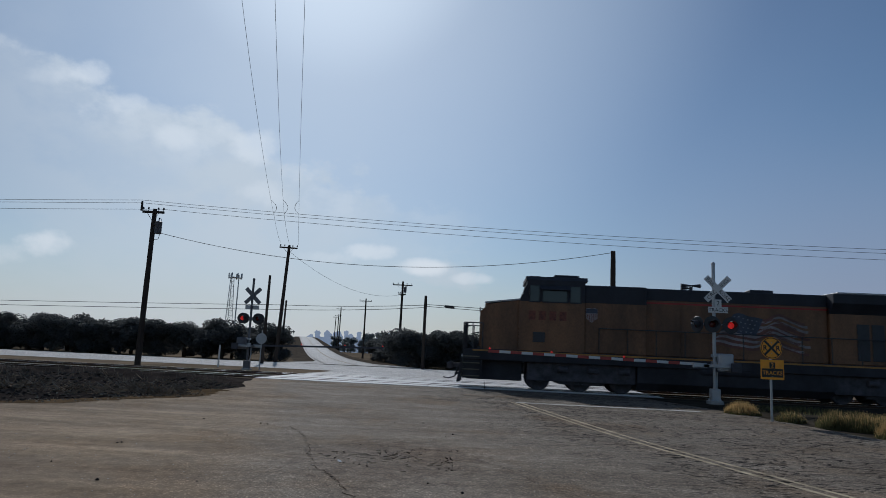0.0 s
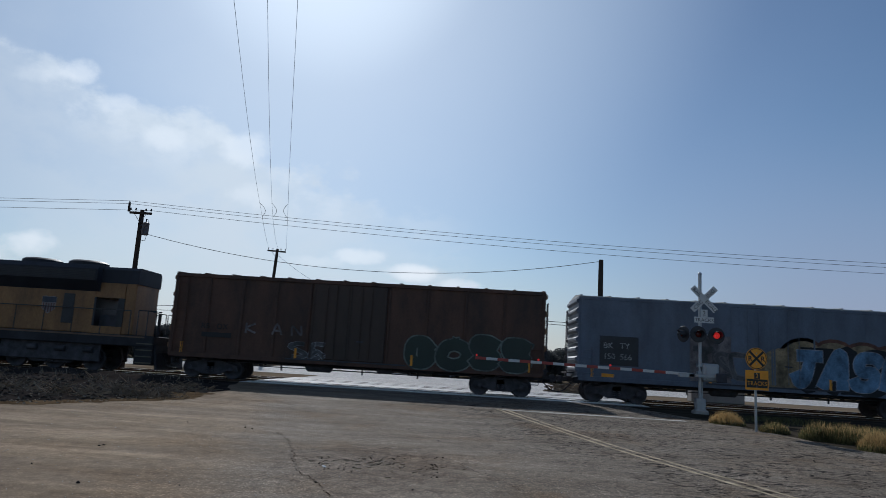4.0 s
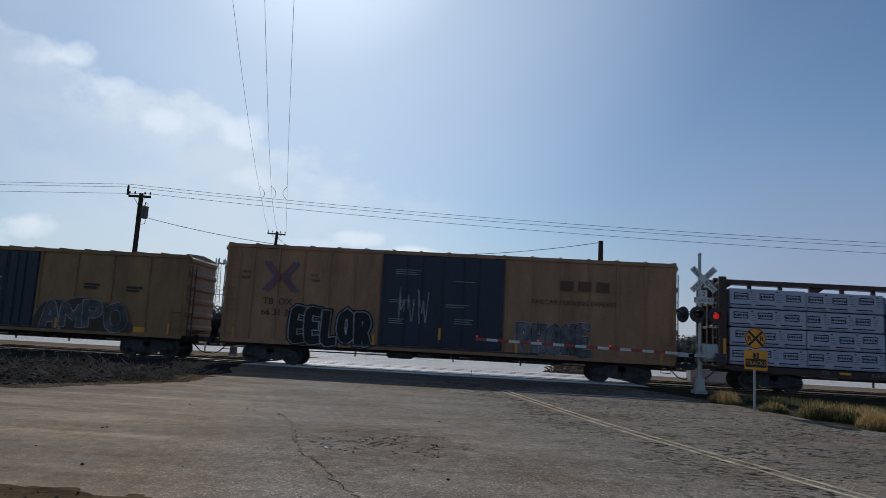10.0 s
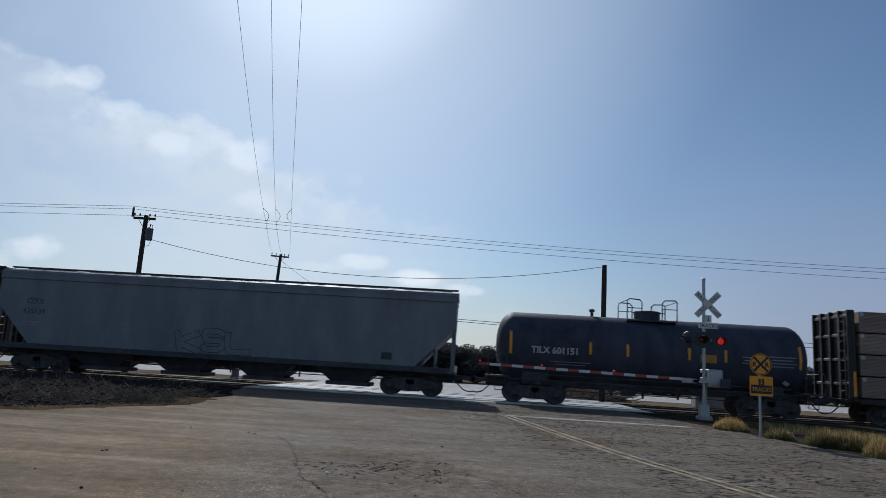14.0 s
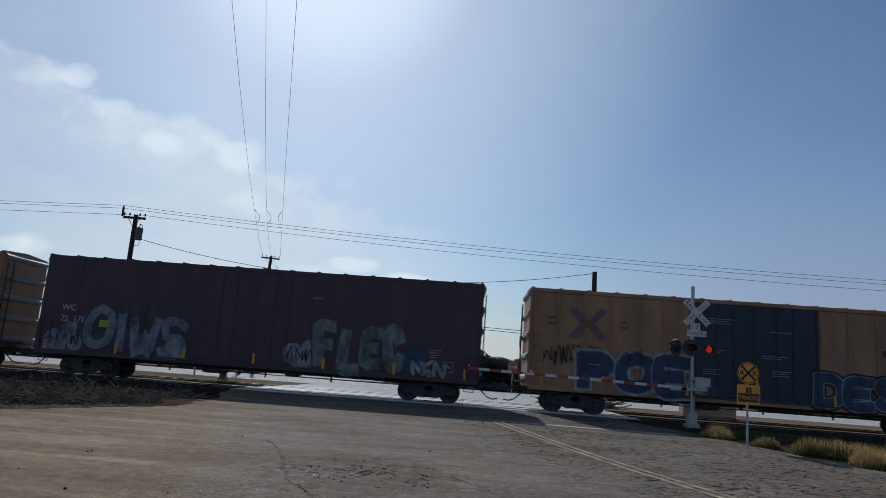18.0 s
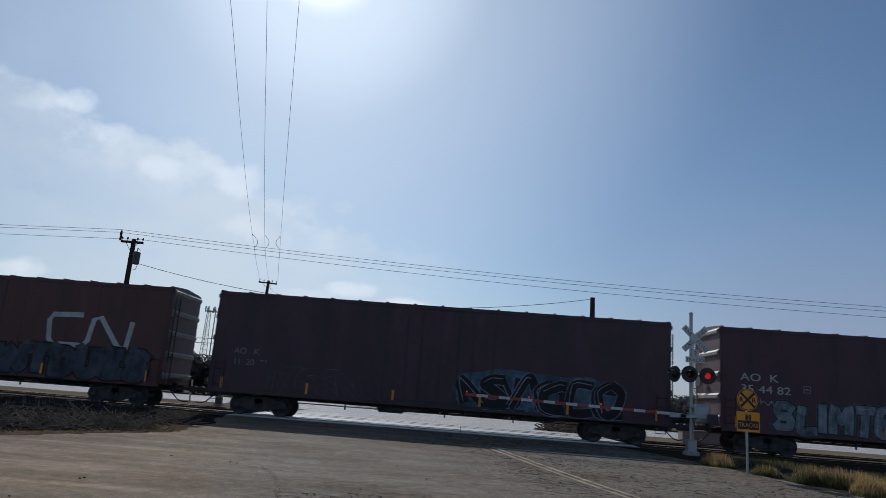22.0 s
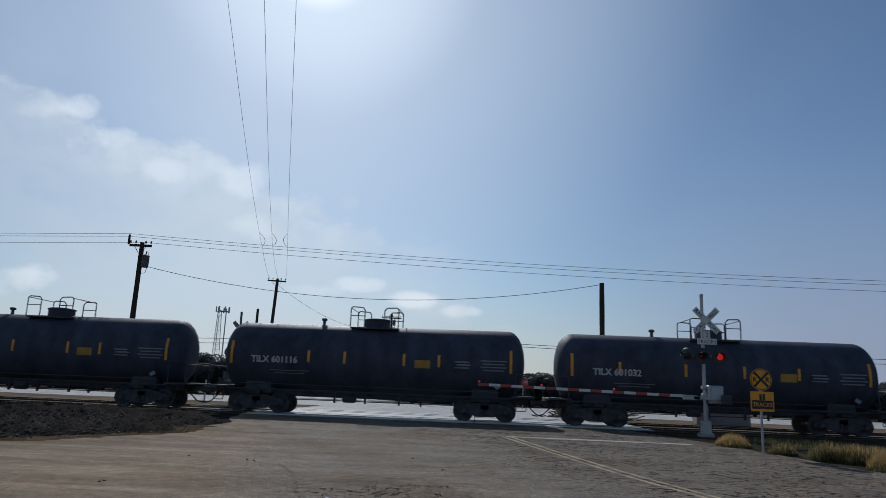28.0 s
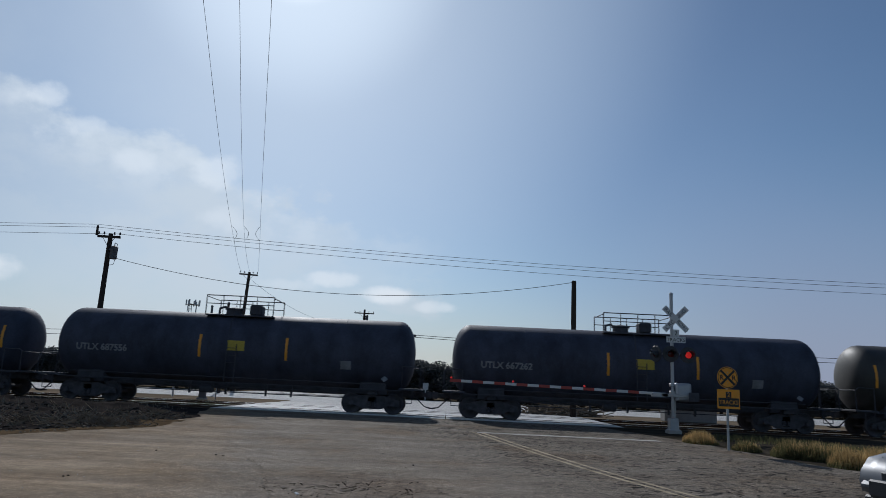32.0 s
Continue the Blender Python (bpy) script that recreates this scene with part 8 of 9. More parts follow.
        for e, xe in ((-1, P0), (1, P1)):
            part("step_well", G().span(min(X(xe), X(xe - e * 0.8)), max(X(xe), X(xe - e * 0.8)), min(s * 0.95, s * 1.42), max(s * 0.95, s * 1.42), 0.38, 1.3), LOCO_UNDER, car)
            for k in range(4):
                part("step", G().span(min(X(xe), X(xe - e * 0.7)), max(X(xe), X(xe - e * 0.7)), s * 1.5 - 0.04, s * 1.5 + 0.04, 0.45 + 0.27 * k, 0.50 + 0.27 * k), hue("step_edge", (0.12, 0.11, 0.08)), car)
            for q in (0.0, 0.38, 0.8):
                part("platform_post", G().rod((X(xe - e * q), s * 1.46, 0.9 if q in (0.0, 0.8) else deck), (X(xe - e * q), s * 1.46, deck + 1.08), 0.024, 5), BLACK_PAINT, car)
            part("platform_rail", G().path([(X(xe), s * 1.46, deck + 1.08), (X(xe - e * 0.8), s * 1.46, deck + 1.08)], 0.024, 5), BLACK_PAINT, car)
            part("corner_rail", G().path([(X(xe), s * 1.46, 0.6), (X(xe), s * 1.46, deck + 1.0), (X(xe - e * 0.3), s * 1.46, deck + 1.1)], 0.024, 5), BLACK_PAINT, car)
            part("end_rail", G().path([(X(xe), s * 1.4, deck + 1.0), (X(xe), s * 0.5, deck + 1.0), (X(xe), s * 0.5, deck)], 0.022, 5), BLACK_PAINT, car)
    for e, xe in ((-1, P0), (1, P1)):
        part("plow", G().prism([(X(xe + e * 0.12), 0.2), (X(xe + e * 0.25), 0.2), (X(xe + e * 0.08), 1.25), (X(xe - e * 0.02), 1.25)], "y", -1.35, 1.35), LOCO_UNDER, car, "dark snow plow pilot")
        for y2 in (-0.7, -0.45, 0.45, 0.7):
            part("unit_hose", G().path([(X(xe), y2, 1.1), (X(xe + e * 0.25), y2, 0.75), (X(xe + e * 0.35), y2, 0.45)], 0.025, 5), BLACK_PAINT, car)
        part("hand_brake", G().box(X(xe - e * 0.1), -0.9, deck + 0.55, 0.12, 0.12, 1.1, 0.02), LOCO_UNDER, car)
    part("jumper_cable", G().path([(X(P1), 0.3, deck + 0.9), (X(P1 + 0.3), 0.3, deck + 0.6), (X(P1 + 0.6), 0.3, deck + 0.9)], 0.03, 5), BLACK_PAINT, car)
    return car

# ---- the train, front to rear ----
RUST = hue("rust_brown_paint", (0.105, 0.048, 0.030), 0.6, 0.6)
MAROON = hue("maroon_paint", (0.098, 0.040, 0.052))
MAROON_DARK = hue("dark_maroon_paint", (0.080, 0.039, 0.054))
RED_BROWN = hue("red_brown_paint", (0.118, 0.045, 0.047))
NAVY = hue("navy_paint", (0.026, 0.030, 0.056))
SLATE = hue("slate_blue_grey_paint", (0.125, 0.150, 0.20))
TAN = hue("faded_tan_yellow_paint", (0.375, 0.196, 0.105))
OCHRE = hue("ochre_yellow_paint", (0.30, 0.165, 0.07))
DOOR_BLUE = hue("dark_blue_door_paint", (0.022, 0.032, 0.058))
DOOR_BROWN = hue("dark_brown_door_paint", (0.06, 0.035, 0.025))
ROOF_ZINC = surface("galvanised_roof", (0.42, 0.42, 0.41), 0.5, 0.3, 0.35, 1.0, 30)
# end ribs coloured paler than the body, as if the sun caught them
RIB_LIT = surface("lit_end_ribs", (0.28, 0.25, 0.22), 0.6, 0, 0.3, 1.5, 30)
HOPPER_GREY = hue("light_grey_paint", (0.18, 0.195, 0.225), 0.55, 0.25)
TANK_BLACK = surface("black_tank_paint", (0.066, 0.071, 0.100), 0.62, 0, 0.45, 1.0, 30, (1, 1, 0.5), 0.04, spec=0.18)
TANK_BLUE = surface("dark_blue_tank_paint", (0.024, 0.040, 0.080), 0.58, 0, 0.4, 1.0, 30, (1, 1, 0.5), 0.04)
TANK_WHITE = surface("stained_white_tank_paint", (0.47, 0.435, 0.42), 0.45, 0, 0.16, 0.5, 25, (1, 1, 0.35), 0.04, tint=(0.40, 0.35, 0.31))
TANK_DUSTY = surface("dusty_dark_tank_paint", (0.05, 0.046, 0.04), 0.55, 0, 0.5, 1.0, 30, (1, 1, 0.5), 0.04)
WRAP_WHITE = surface("white_lumber_wrap", (0.49, 0.465, 0.575), 0.55, 0, 0.14, 1.5, 20, bump=0.15)
WRAP_PALE = surface("pale_lumber_wrap", (0.37, 0.385, 0.465), 0.55, 0, 0.14, 1.5, 20, bump=0.15)
INK_NAVY = hue("navy_print", (0.014, 0.017, 0.038))
INK_GREEN = hue("green_print", (0.024, 0.060, 0.045))
BARE_WOOD = surface("bare_lumber", (0.40, 0.285, 0.235), 0.8, 0, 0.35, 1.5, 25, (0.4, 1, 6), 0.1, each=0.2)
FRAME_BROWN = hue("brown_car_frame_paint", (0.06, 0.028, 0.022))
FRAME_BLACK = hue("black_car_frame_paint", (0.02, 0.018, 0.018))
SPRAY_BLUE, SPRAY_SKY, SPRAY_WHITE = spray("blue_spray", (0.055, 0.075, 0.15)), spray("pale_blue_spray", (0.26, 0.285, 0.33)), spray("white_spray", (0.40, 0.40, 0.42))
SPRAY_ORANGE, SPRAY_GREEN, SPRAY_RED = spray("orange_spray", (0.32, 0.10, 0.035)), spray("green_spray", (0.15, 0.25, 0.05)), spray("red_spray", (0.25, 0.075, 0.065))
DULL_ORANGE, DULL_WHITE, DULL_BLUE = spray("dull_orange_spray", (0.17, 0.07, 0.045)), spray("dull_white_spray", (0.22, 0.19, 0.19)), spray("dull_blue_spray", (0.085, 0.09, 0.13))
DULL_GREY, DULL_GREEN, TEAL, LETTER_BLUE = spray("dull_grey_spray", (0.125, 0.12, 0.12)), spray("dull_green_spray", (0.20, 0.225, 0.195)), spray("teal_spray", (0.10, 0.165, 0.235)), spray("letter_blue_spray", (0.15, 0.27, 0.42))
SPRAY_GREY, SPRAY_BLACK = spray("grey_spray", (0.15, 0.155, 0.17)), spray("black_spray", (0.016, 0.016, 0.02))

locomotive(0.0, 20.4, "ge", "yellow and grey diesel locomotive with painted flag, leading")
locomotive(22.2, 43.1, "emd", "weathered yellow and grey diesel locomotive with painted flag")
locomotive(44.55, 65.4, "emd", "weathered yellow and grey diesel locomotive with painted flag")

s, c = boxcar(66.87, 82.88, 4.55, RUST, DOOR_BROWN, RUST, "rusty brown boxcar with faded lettering and graffiti", (0.38, 0.58), 8, 5, hue("tan_end_ribs", (0.24, 0.13, 0.06)))
s.say("RB   OX", 1.35, 2.1, 0.24, INK_BLACK)
s.bars(1.4, 1.85, 1.3, 1, INK_BLACK, 0.2)
for q, x in zip("KAN", (3.3, 4.45, 5.3)):
    s.fat(q, x, 1.95, 0.45, 0.42, DULL_WHITE, RUST, 0.10, 0.01, 0.0, 0.1, 2)
s.fat("GOSS", 10.2, 1.02, 5.3, 1.4, hue("dark_green_spray", (0.03, 0.045, 0.035)), DULL_GREEN, 0.17, 0.06, 0.0, 0.08, 4)
s.piece(5.3, 1.05, 1.4, 0.8, DULL_GREY, SPRAY_WHITE, 2, 6, 0.1, 0.02)

s, c = boxcar(84.26, 99.9, 4.5, SLATE, SLATE, ROOF_ZINC, "pale blue-grey boxcar with large blue graffiti", (0.4, 0.62), 0, 8, None)
s.patch(0.9, 1.55, 1.6, 1.2, BLACK_PAINT, "number_panel", "black panel with white numbers")
s.say("BK   TY", 1.05, 2.25, 0.24, INK_WHITE)
s.say("150  566", 1.05, 1.8, 0.24, INK_WHITE)
s.patch(1.0, 1.0, 0.5, 0.2, TAPE, "reflector")
s.patch(4.6, 1.1, 3.3, 1.9, DULL_WHITE, "paint_patch", "scuffed pale panel")
lobes = ((8.3, 1.7, 0.95), (9.2, 2.0, 1.0), (10.4, 2.0, 1.0), (11.6, 1.95, 1.0), (12.6, 1.9, 0.95), (13.5, 1.75, 0.95), (7.7, 1.2, 0.7), (13.7, 1.2, 0.75))
s.cloud(lobes, DULL_ORANGE, "graffiti_rim", 0.14)
s.cloud(lobes, spray("sand_spray", (0.30, 0.225, 0.13)))
s.fat("JASF", 8.75, 1.02, 4.9, 1.6, SPRAY_BLACK, SPRAY_BLACK, 0.15, 0.14, 0.25, 0.02, 3)
s.fat("JASF", 8.45, 1.05, 4.9, 1.6, LETTER_BLUE, SPRAY_WHITE, 0.15, 0.025, 0.25, 0.02, 3)
s.piece(4.9, 1.3, 2.2, 1.2, DULL_GREY, DULL_WHITE, 3, 9, 0.1, 0.03)

s, c = boxcar(101.85, 117.75, 4.56, NAVY, NAVY, ROOF_ZINC, "dark navy boxcar with white lettering and orange graffiti", (0.38, 0.58), 0, 10, None, skirt=0.14)
for k in range(4):
    part("emblem_bar", G().prism([(0.9 + k * 0.55 - s.L / 2, 3.25), (1.22 + k * 0.55 - s.L / 2, 3.25), (1.42 + k * 0.55 - s.L / 2, 3.75), (1.1 + k * 0.55 - s.L / 2, 3.75)], "y", s.y - 0.002, s.y + 0.002), INK_WHITE, c)
s.patch(0.9, 3.03, 2.2, 0.06, INK_WHITE, "emblem_line")
s.say("ANR", 1.6, 2.38, 0.24, INK_WHITE)
s.say("148", 1.6, 1.95, 0.24, INK_WHITE)
s.bars(10.0, 3.3, 3.6, 1, DULL_GREY, 0.14)
s.bars(11.8, 2.55, 1.5, 1, DULL_GREY, 0.14)
s.fat("GANAS", 0.5, 0.9, 5.2, 1.25, DULL_ORANGE, spray("bright_orange_spray", (0.46, 0.18, 0.07)), 0.13, 0.05, 0.05, 0.07, 5, None, SPRAY_WHITE)
s.fat("RIP", 5.2, 2.3, 0.7, 0.28, DULL_WHITE, NAVY, 0.1, 0.005)
s.fat("EDG!", 9.3, 0.9, 5.4, 1.35, spray("bluish_white_spray", (0.50, 0.53, 0.58)), SPRAY_BLACK, 0.15, 0.03, 0.0, 0.03, 9)
s.patch(6.75, 1.6, 0.26, 0.34, SPRAY_WHITE)
s.patch(8.1, 1.6, 0.26, 0.26, SPRAY_WHITE)

s, c = boxcar(119.78, 135.74, 4.56, MAROON, MAROON_DARK, ROOF_ZINC, "maroon boxcar with white numbers and faded graffiti", (0.4, 0.6), 0, 8, RIB_LIT)
s.say("BK   TY", 1.0, 2.3, 0.22, INK_GREY)
s.say("152  906", 1.0, 1.92, 0.22, INK_WHITE)
s.patch(5.9, 2.35, 0.3, 0.22, INK_GREY)
s.bars(7.0, 2.6, 0.5, 3, INK_GREY)
s.frame_mark(12.9, 1.9, 0.4, INK_GREY)
s.piece(2.3, 1.0, 3.4, 1.35, DULL_ORANGE, DULL_GREY, 5, 10, 0.14, 0.04, None, DULL_WHITE)
s.piece(6.2, 1.0, 2.0, 0.8, DULL_GREY, SPRAY_BLACK, 3, 11, 0.14, 0.03)
s.piece(9.6, 1.0, 2.4, 1.15, DULL_WHITE, DULL_ORANGE, 4, 12, 0.12, 0.05)
s.piece(12.3, 1.0, 1.6, 0.8, DULL_GREY, DULL_WHITE, 3, 13, 0.1, 0.02)

s, c = boxcar(137.48, 153.68, 4.56, hue("dusty_maroon_paint", (0.098, 0.055, 0.060)), hue("dusty_maroon_paint", (0.098, 0.055, 0.060)), ROOF_ZINC, "dark maroon boxcar with grey graffiti along the base", (0.38, 0.58), 0, 10, RIB_LIT)
s.say("C   N   W", 1.9, 2.3, 0.28, INK_WHITE)
s.say("15  70 11", 1.8, 1.88, 0.28, INK_WHITE)
shield(c, 13.7 - s.L / 2, 2.6, 0.62, 0.7, s.y)
s.patch(0.1, 1.12, 1.4, 1.2, SPRAY_GREY)
s.patch(5.5, 2.2, 0.26, 0.26, INK_WHITE)
s.frame_mark(13.7, 1.75, 0.5, INK_GREY)
s.cloud(((3.0, 1.3, 0.8), (4.4, 1.5, 0.95), (6.0, 1.4, 1.0), (8.3, 1.6, 1.1), (9.8, 1.6, 1.1), (11.3, 1.5, 1.0), (12.6, 1.3, 0.8)), spray("grey_violet_spray", (0.10, 0.085, 0.09)))
s.piece(1.6, 1.02, 2.2, 1.1, DULL_GREY, MAROON_DARK, 3, 11, 0.13, 0.04, None, DULL_WHITE)
s.piece(3.6, 1.02, 4.2, 1.35, DULL_GREY, SPRAY_BLACK, 8, 12, 0.10, 0.03, None, DULL_WHITE)
s.fat("NEMSE", 7.9, 1.05, 4.6, 1.35, SPRAY_GREY, DULL_BLUE, 0.10, 0.07, 0.15, 0.16, 16, None, DULL_WHITE)
s.piece(8.0, 1.05, 4.4, 1.2, DULL_WHITE, DULL_BLUE, 9, 18, 0.035, 0.02)
s.piece(12.0, 1.02, 2.4, 0.85, DULL_GREY, SPRAY_BLACK, 4, 13, 0.10, 0.03, None, DULL_WHITE)
s.scrawl(7.6, 2.4, 4.2, 1.0, DULL_GREY, 6, 0.03, 17)
s.patch(0.2, 1.32, 0.5, 0.18, TAPE, "reflector")
s.patch(14.6, 1.3, 0.6, 0.26, TAPE, "reflector")

s, c = boxcar(155.99, 171.86, 4.62, RED_BROWN, MAROON, RED_BROWN, "red-brown boxcar with red and blue graffiti", (0.4, 0.6), 0, 6, RIB_LIT)
s.cloud(((1.9, 1.2, 0.4), (2.8, 1.2, 0.5), (3.8, 1.15, 0.5), (4.8, 1.15, 0.5)), hue("bright_blue_spray", (0.03, 0.12, 0.36)))
s.scrawl(1.2, 1.3, 1.0, 1.0, SPRAY_GREEN, 2, 0.12, 3)
s.scrawl(5.3, 1.1, 0.9, 1.1, SPRAY_GREEN, 2, 0.12, 5)
s.scrawl(2.9, 2.2, 2.2, 0.5, SPRAY_GREEN, 4, 0.07, 6)
s.fat("BIGC", 1.75, 1.05, 3.7, 1.3, SPRAY_RED, SPRAY_BLACK, 0.135, 0.045, 0.08, 0.05, 12, None, SPRAY_WHITE)
s.fat("LIUC", 1.9, 1.02, 3.4, 0.42, hue("bright_blue_spray", (0.03, 0.12, 0.36)), hue("bright_blue_spray", (0.03, 0.12, 0.36)), 0.2, 0.02, 0.1, 0.1, 13)
s.scrawl(0.8, 2.5, 0.7, 1.0, SPRAY_WHITE, 2, 0.02, 7)
s.frame_mark(5.7, 2.5, 0.26, INK_WHITE)
s.cloud(((10.2, 2.1, 0.4), (11.0, 2.2, 0.5), (11.9, 2.2, 0.5), (12.8, 2.1, 0.45)), spray("rust_red_spray", (0.15, 0.055, 0.04)))
s.fat("ZENCK", 9.9, 2.05, 3.4, 0.95, spray("ochre_spray", (0.28, 0.20, 0.105)), MAROON_DARK, 0.13, 0.03, 0.1, 0.1, 21, None, TEAL)
s.fat("I", 8.75, 1.6, 0.5, 1.7, DULL_GREY, DULL_GREY, 0.06, 0.01, 0.1)
s.frame_mark(13.2, 1.35, 0.32, INK_GREY)

s, c = boxcar(173.52, 189.67, 4.6, OCHRE, DOOR_BLUE, OCHRE, "faded yellow boxcar with a dark blue door and graffiti", (0.41, 0.585), 8, 6, OCHRE)
s.patch(4.35, 1.1, 2.15, 3.1, DOOR_BROWN, "aged_panel", "dark rust-stained panel")
for x, z, w in ((0.45, 3.45, 0.5), (1.6, 3.45, 0.5), (2.9, 3.45, 0.3), (4.3, 3.45, 0.25), (4.2, 2.9, 0.45), (5.3, 2.9, 0.5), (6.8, 2.95, 0.4)):
    s.patch(x, z, w, 0.26, INK_BLACK, "emblem_bar", "", 0.004)
part("emblem_outline", G().path([(0.5 - s.L / 2, s.y, 2.7), (0.8 - s.L / 2, s.y, 3.3), (3.1 - s.L / 2, s.y, 3.3), (3.0 - s.L / 2, s.y, 2.95), (2.0 - s.L / 2, s.y, 2.95), (1.9 - s.L / 2, s.y, 3.15), (1.5 - s.L / 2, s.y, 3.15), (1.3 - s.L / 2, s.y, 2.7), (0.5 - s.L / 2, s.y, 2.7)], 0.03, 4), INK_BLACK, c)
s.say("AB  OX", 1.1, 2.2, 0.26, INK_BLACK)
s.say("52", 1.1, 1.86, 0.26, INK_BLACK)
s.patch(1.95, 1.8, 0.85, 0.36, BLACK_PAINT, "number_panel")
s.L, s.y = s.L, s.y - 0.004
s.say("169", 2.0, 1.86, 0.26, INK_WHITE)
s.piece(0.9, 1.02, 4.4, 0.8, DOOR_BROWN, SPRAY_GREY, 8, 31, 0.08, 0.03)
s.piece(1.4, 1.02, 3.2, 0.75, SPRAY_BLACK, SPRAY_GREY, 6, 33, 0.06, 0.03)
for z in (3.1, 2.6):
    s.patch(7.2, z, 0.7, 0.05, INK_WHITE, "text_bar", "", 0.05)
s.bars(11.6, 3.0, 0.7, 2, INK_BLACK, 0.09, 0.14)
s.bars(13.5, 2.95, 0.7, 2, INK_BLACK, 0.09, 0.14)
s.cloud(((10.5, 1.3, 0.95), (11.6, 1.4, 1.0), (12.6, 1.3, 0.9), (13.3, 1.1, 0.6)), DULL_WHITE, "graffiti_rim", 0.06)
s.cloud(((10.5, 1.3, 0.95), (11.6, 1.4, 1.0), (12.6, 1.3, 0.9), (13.3, 1.1, 0.6)), DOOR_BROWN)
s.fat("AMPO", 9.8, 1.05, 3.9, 1.15, DULL_GREY, SPRAY_WHITE, 0.12, 0.03, 0.0, 0.1, 14)
s.patch(14.0, 1.05, 0.5, 0.22, TAPE, "reflector")


def crossed_arrows(side, x, z, w, h, m1, m2):
    """Two wide arrowheads point to point, red between blue."""
    for mt, off, r in ((m1, 0.30, 0.075), (m2, 0.10, 0.085)):
        g = G()
        for a in (-1, 1):
            c = x - side.L / 2
            for up in (-1, 1):
                side.ribbon(g, [(c + a * off * 0.6, z), (c + a * (w / 2 - 0.25 + off * 0.8), z + up * h / 2)], r, side.lay(), 2)
        part("arrow_emblem", g, mt, side.car, "faded arrow emblem")


EMB_BLUE, EMB_RED = hue("faded_blue_emblem", (0.11, 0.105, 0.19)), hue("faded_red_emblem", (0.24, 0.085, 0.085))


def pool_car(u0, u1, label, number, slogan, emblem=True, dark=True):
    """A tall tan pool boxcar with a dark double door."""
    s, c = boxcar(u0, u1, 5.22, TAN, DOOR_BLUE, TAN, label, (0.355, 0.625), 12, 5, RIB_LIT, 2.1)
    if emblem:
        crossed_arrows(s, 2.45, 3.75, 1.5, 1.25, EMB_BLUE, EMB_RED)
        s.say("next", 0.75, 3.85, 0.15, INK_BLACK)
        s.say("load", 0.75, 3.6, 0.15, INK_BLACK)
        s.say("any", 3.75, 3.85, 0.15, INK_BLACK)
        s.say("road", 3.75, 3.6, 0.15, INK_BLACK)
    s.say("TB  OX", 1.75, 2.55, 0.28, INK_BLACK)
    s.say(number, 1.7, 2.08, 0.28, INK_BLACK)
    s.y -= 0.05
    for x, z, w, n in ((7.4, 4.3, 1.1, 3), (9.9, 3.9, 0.9, 1), (7.2, 3.0, 0.9, 2), (9.6, 2.9, 1.0, 2), (7.2, 2.2, 0.7, 3), (10.0, 2.3, 0.8, 3)):
        s.bars(x, z, w, n, INK_GREY, 0.035, 0.09)
    s.patch(9.35, 1.4, 0.1, 0.5, TAPE, "reflector")
    s.y += 0.05
    if slogan == 1:
        s.patch(15.0, 3.75, 2.6, 0.6, DOOR_BLUE, "emblem_panel", "dark panel with white bars")
        for k, (a, w) in enumerate(((15.2, 0.7), (15.95, 0.7), (16.75, 0.7))):
            s.patch(a, 3.92, w, 0.26, INK_WHITE, "emblem_bar", "", 0.004)
        s.say("Railcar Pooling", 14.5, 3.2, 0.27, INK_BLACK, 0.01, 1.15)
        s.say("Experts", 15.3, 2.65, 0.27, INK_BLACK, 0.01, 1.15)
        s.patch(15.2, 2.1, 1.5, 0.22, INK_BLACK, "text_bar")
    else:
        for k in range(3):
            s.patch(14.4 + 0.75 * k, 3.75, 0.55, 0.42, hue("faded_brown_emblem", (0.13, 0.055, 0.025)), "emblem_bar")
        s.say("RAILCAR POOLING EXPERTS", 13.2, 3.15, 0.2, hue("faded_brown_emblem", (0.13, 0.055, 0.025)))
    return s, c


s, c = pool_car(191.3, 210.55, "tan pool boxcar with dark doors and bubble graffiti", "66 31 30", 2)
s.fat("EELOR", 3.0, 1.0, 3.5, 1.45, SPRAY_BLACK, SPRAY_WHITE, 0.115, 0.045, 0.0, 0.04, 17, SPRAY_BLACK)
s.fat("PHONE", 12.65, 1.02, 3.1, 1.3, spray("lavender_spray", (0.21, 0.19, 0.205)), SPRAY_BLACK, 0.10, 0.022, 0.0, 0.05, 18, SPRAY_WHITE)
s.scrawl(7.6, 2.0, 1.2, 1.6, SPRAY_WHITE, 3, 0.025, 41)

sp = [0.25, 3.4, 6.55, 7.0, 10.15, 13.2, 16.4, 19.6, 22.85]
s = centerbeam(212.52, 235.63, "brown centre-beam flatcar loaded with white wrapped lumber", "white", FRAME_BROWN, WRAP_WHITE, INK_NAVY, 1.18, 4.20, 4, sp, (2,))
s.say("CN", 3.9, 0.84, 0.16, INK_GREY)
s.say("626 093", 5.9, 0.84, 0.16, INK_GREY)
sp = [0.25, 3.3, 6.25, 6.75, 9.7, 13.0, 16.4, 19.6, 22.9]
s = centerbeam(237.28, 260.52, "brown centre-beam flatcar loaded with white wrapped lumber", "white", FRAME_BROWN, WRAP_WHITE, INK_NAVY, 1.18, 4.20, 4, sp, (2,), 77)

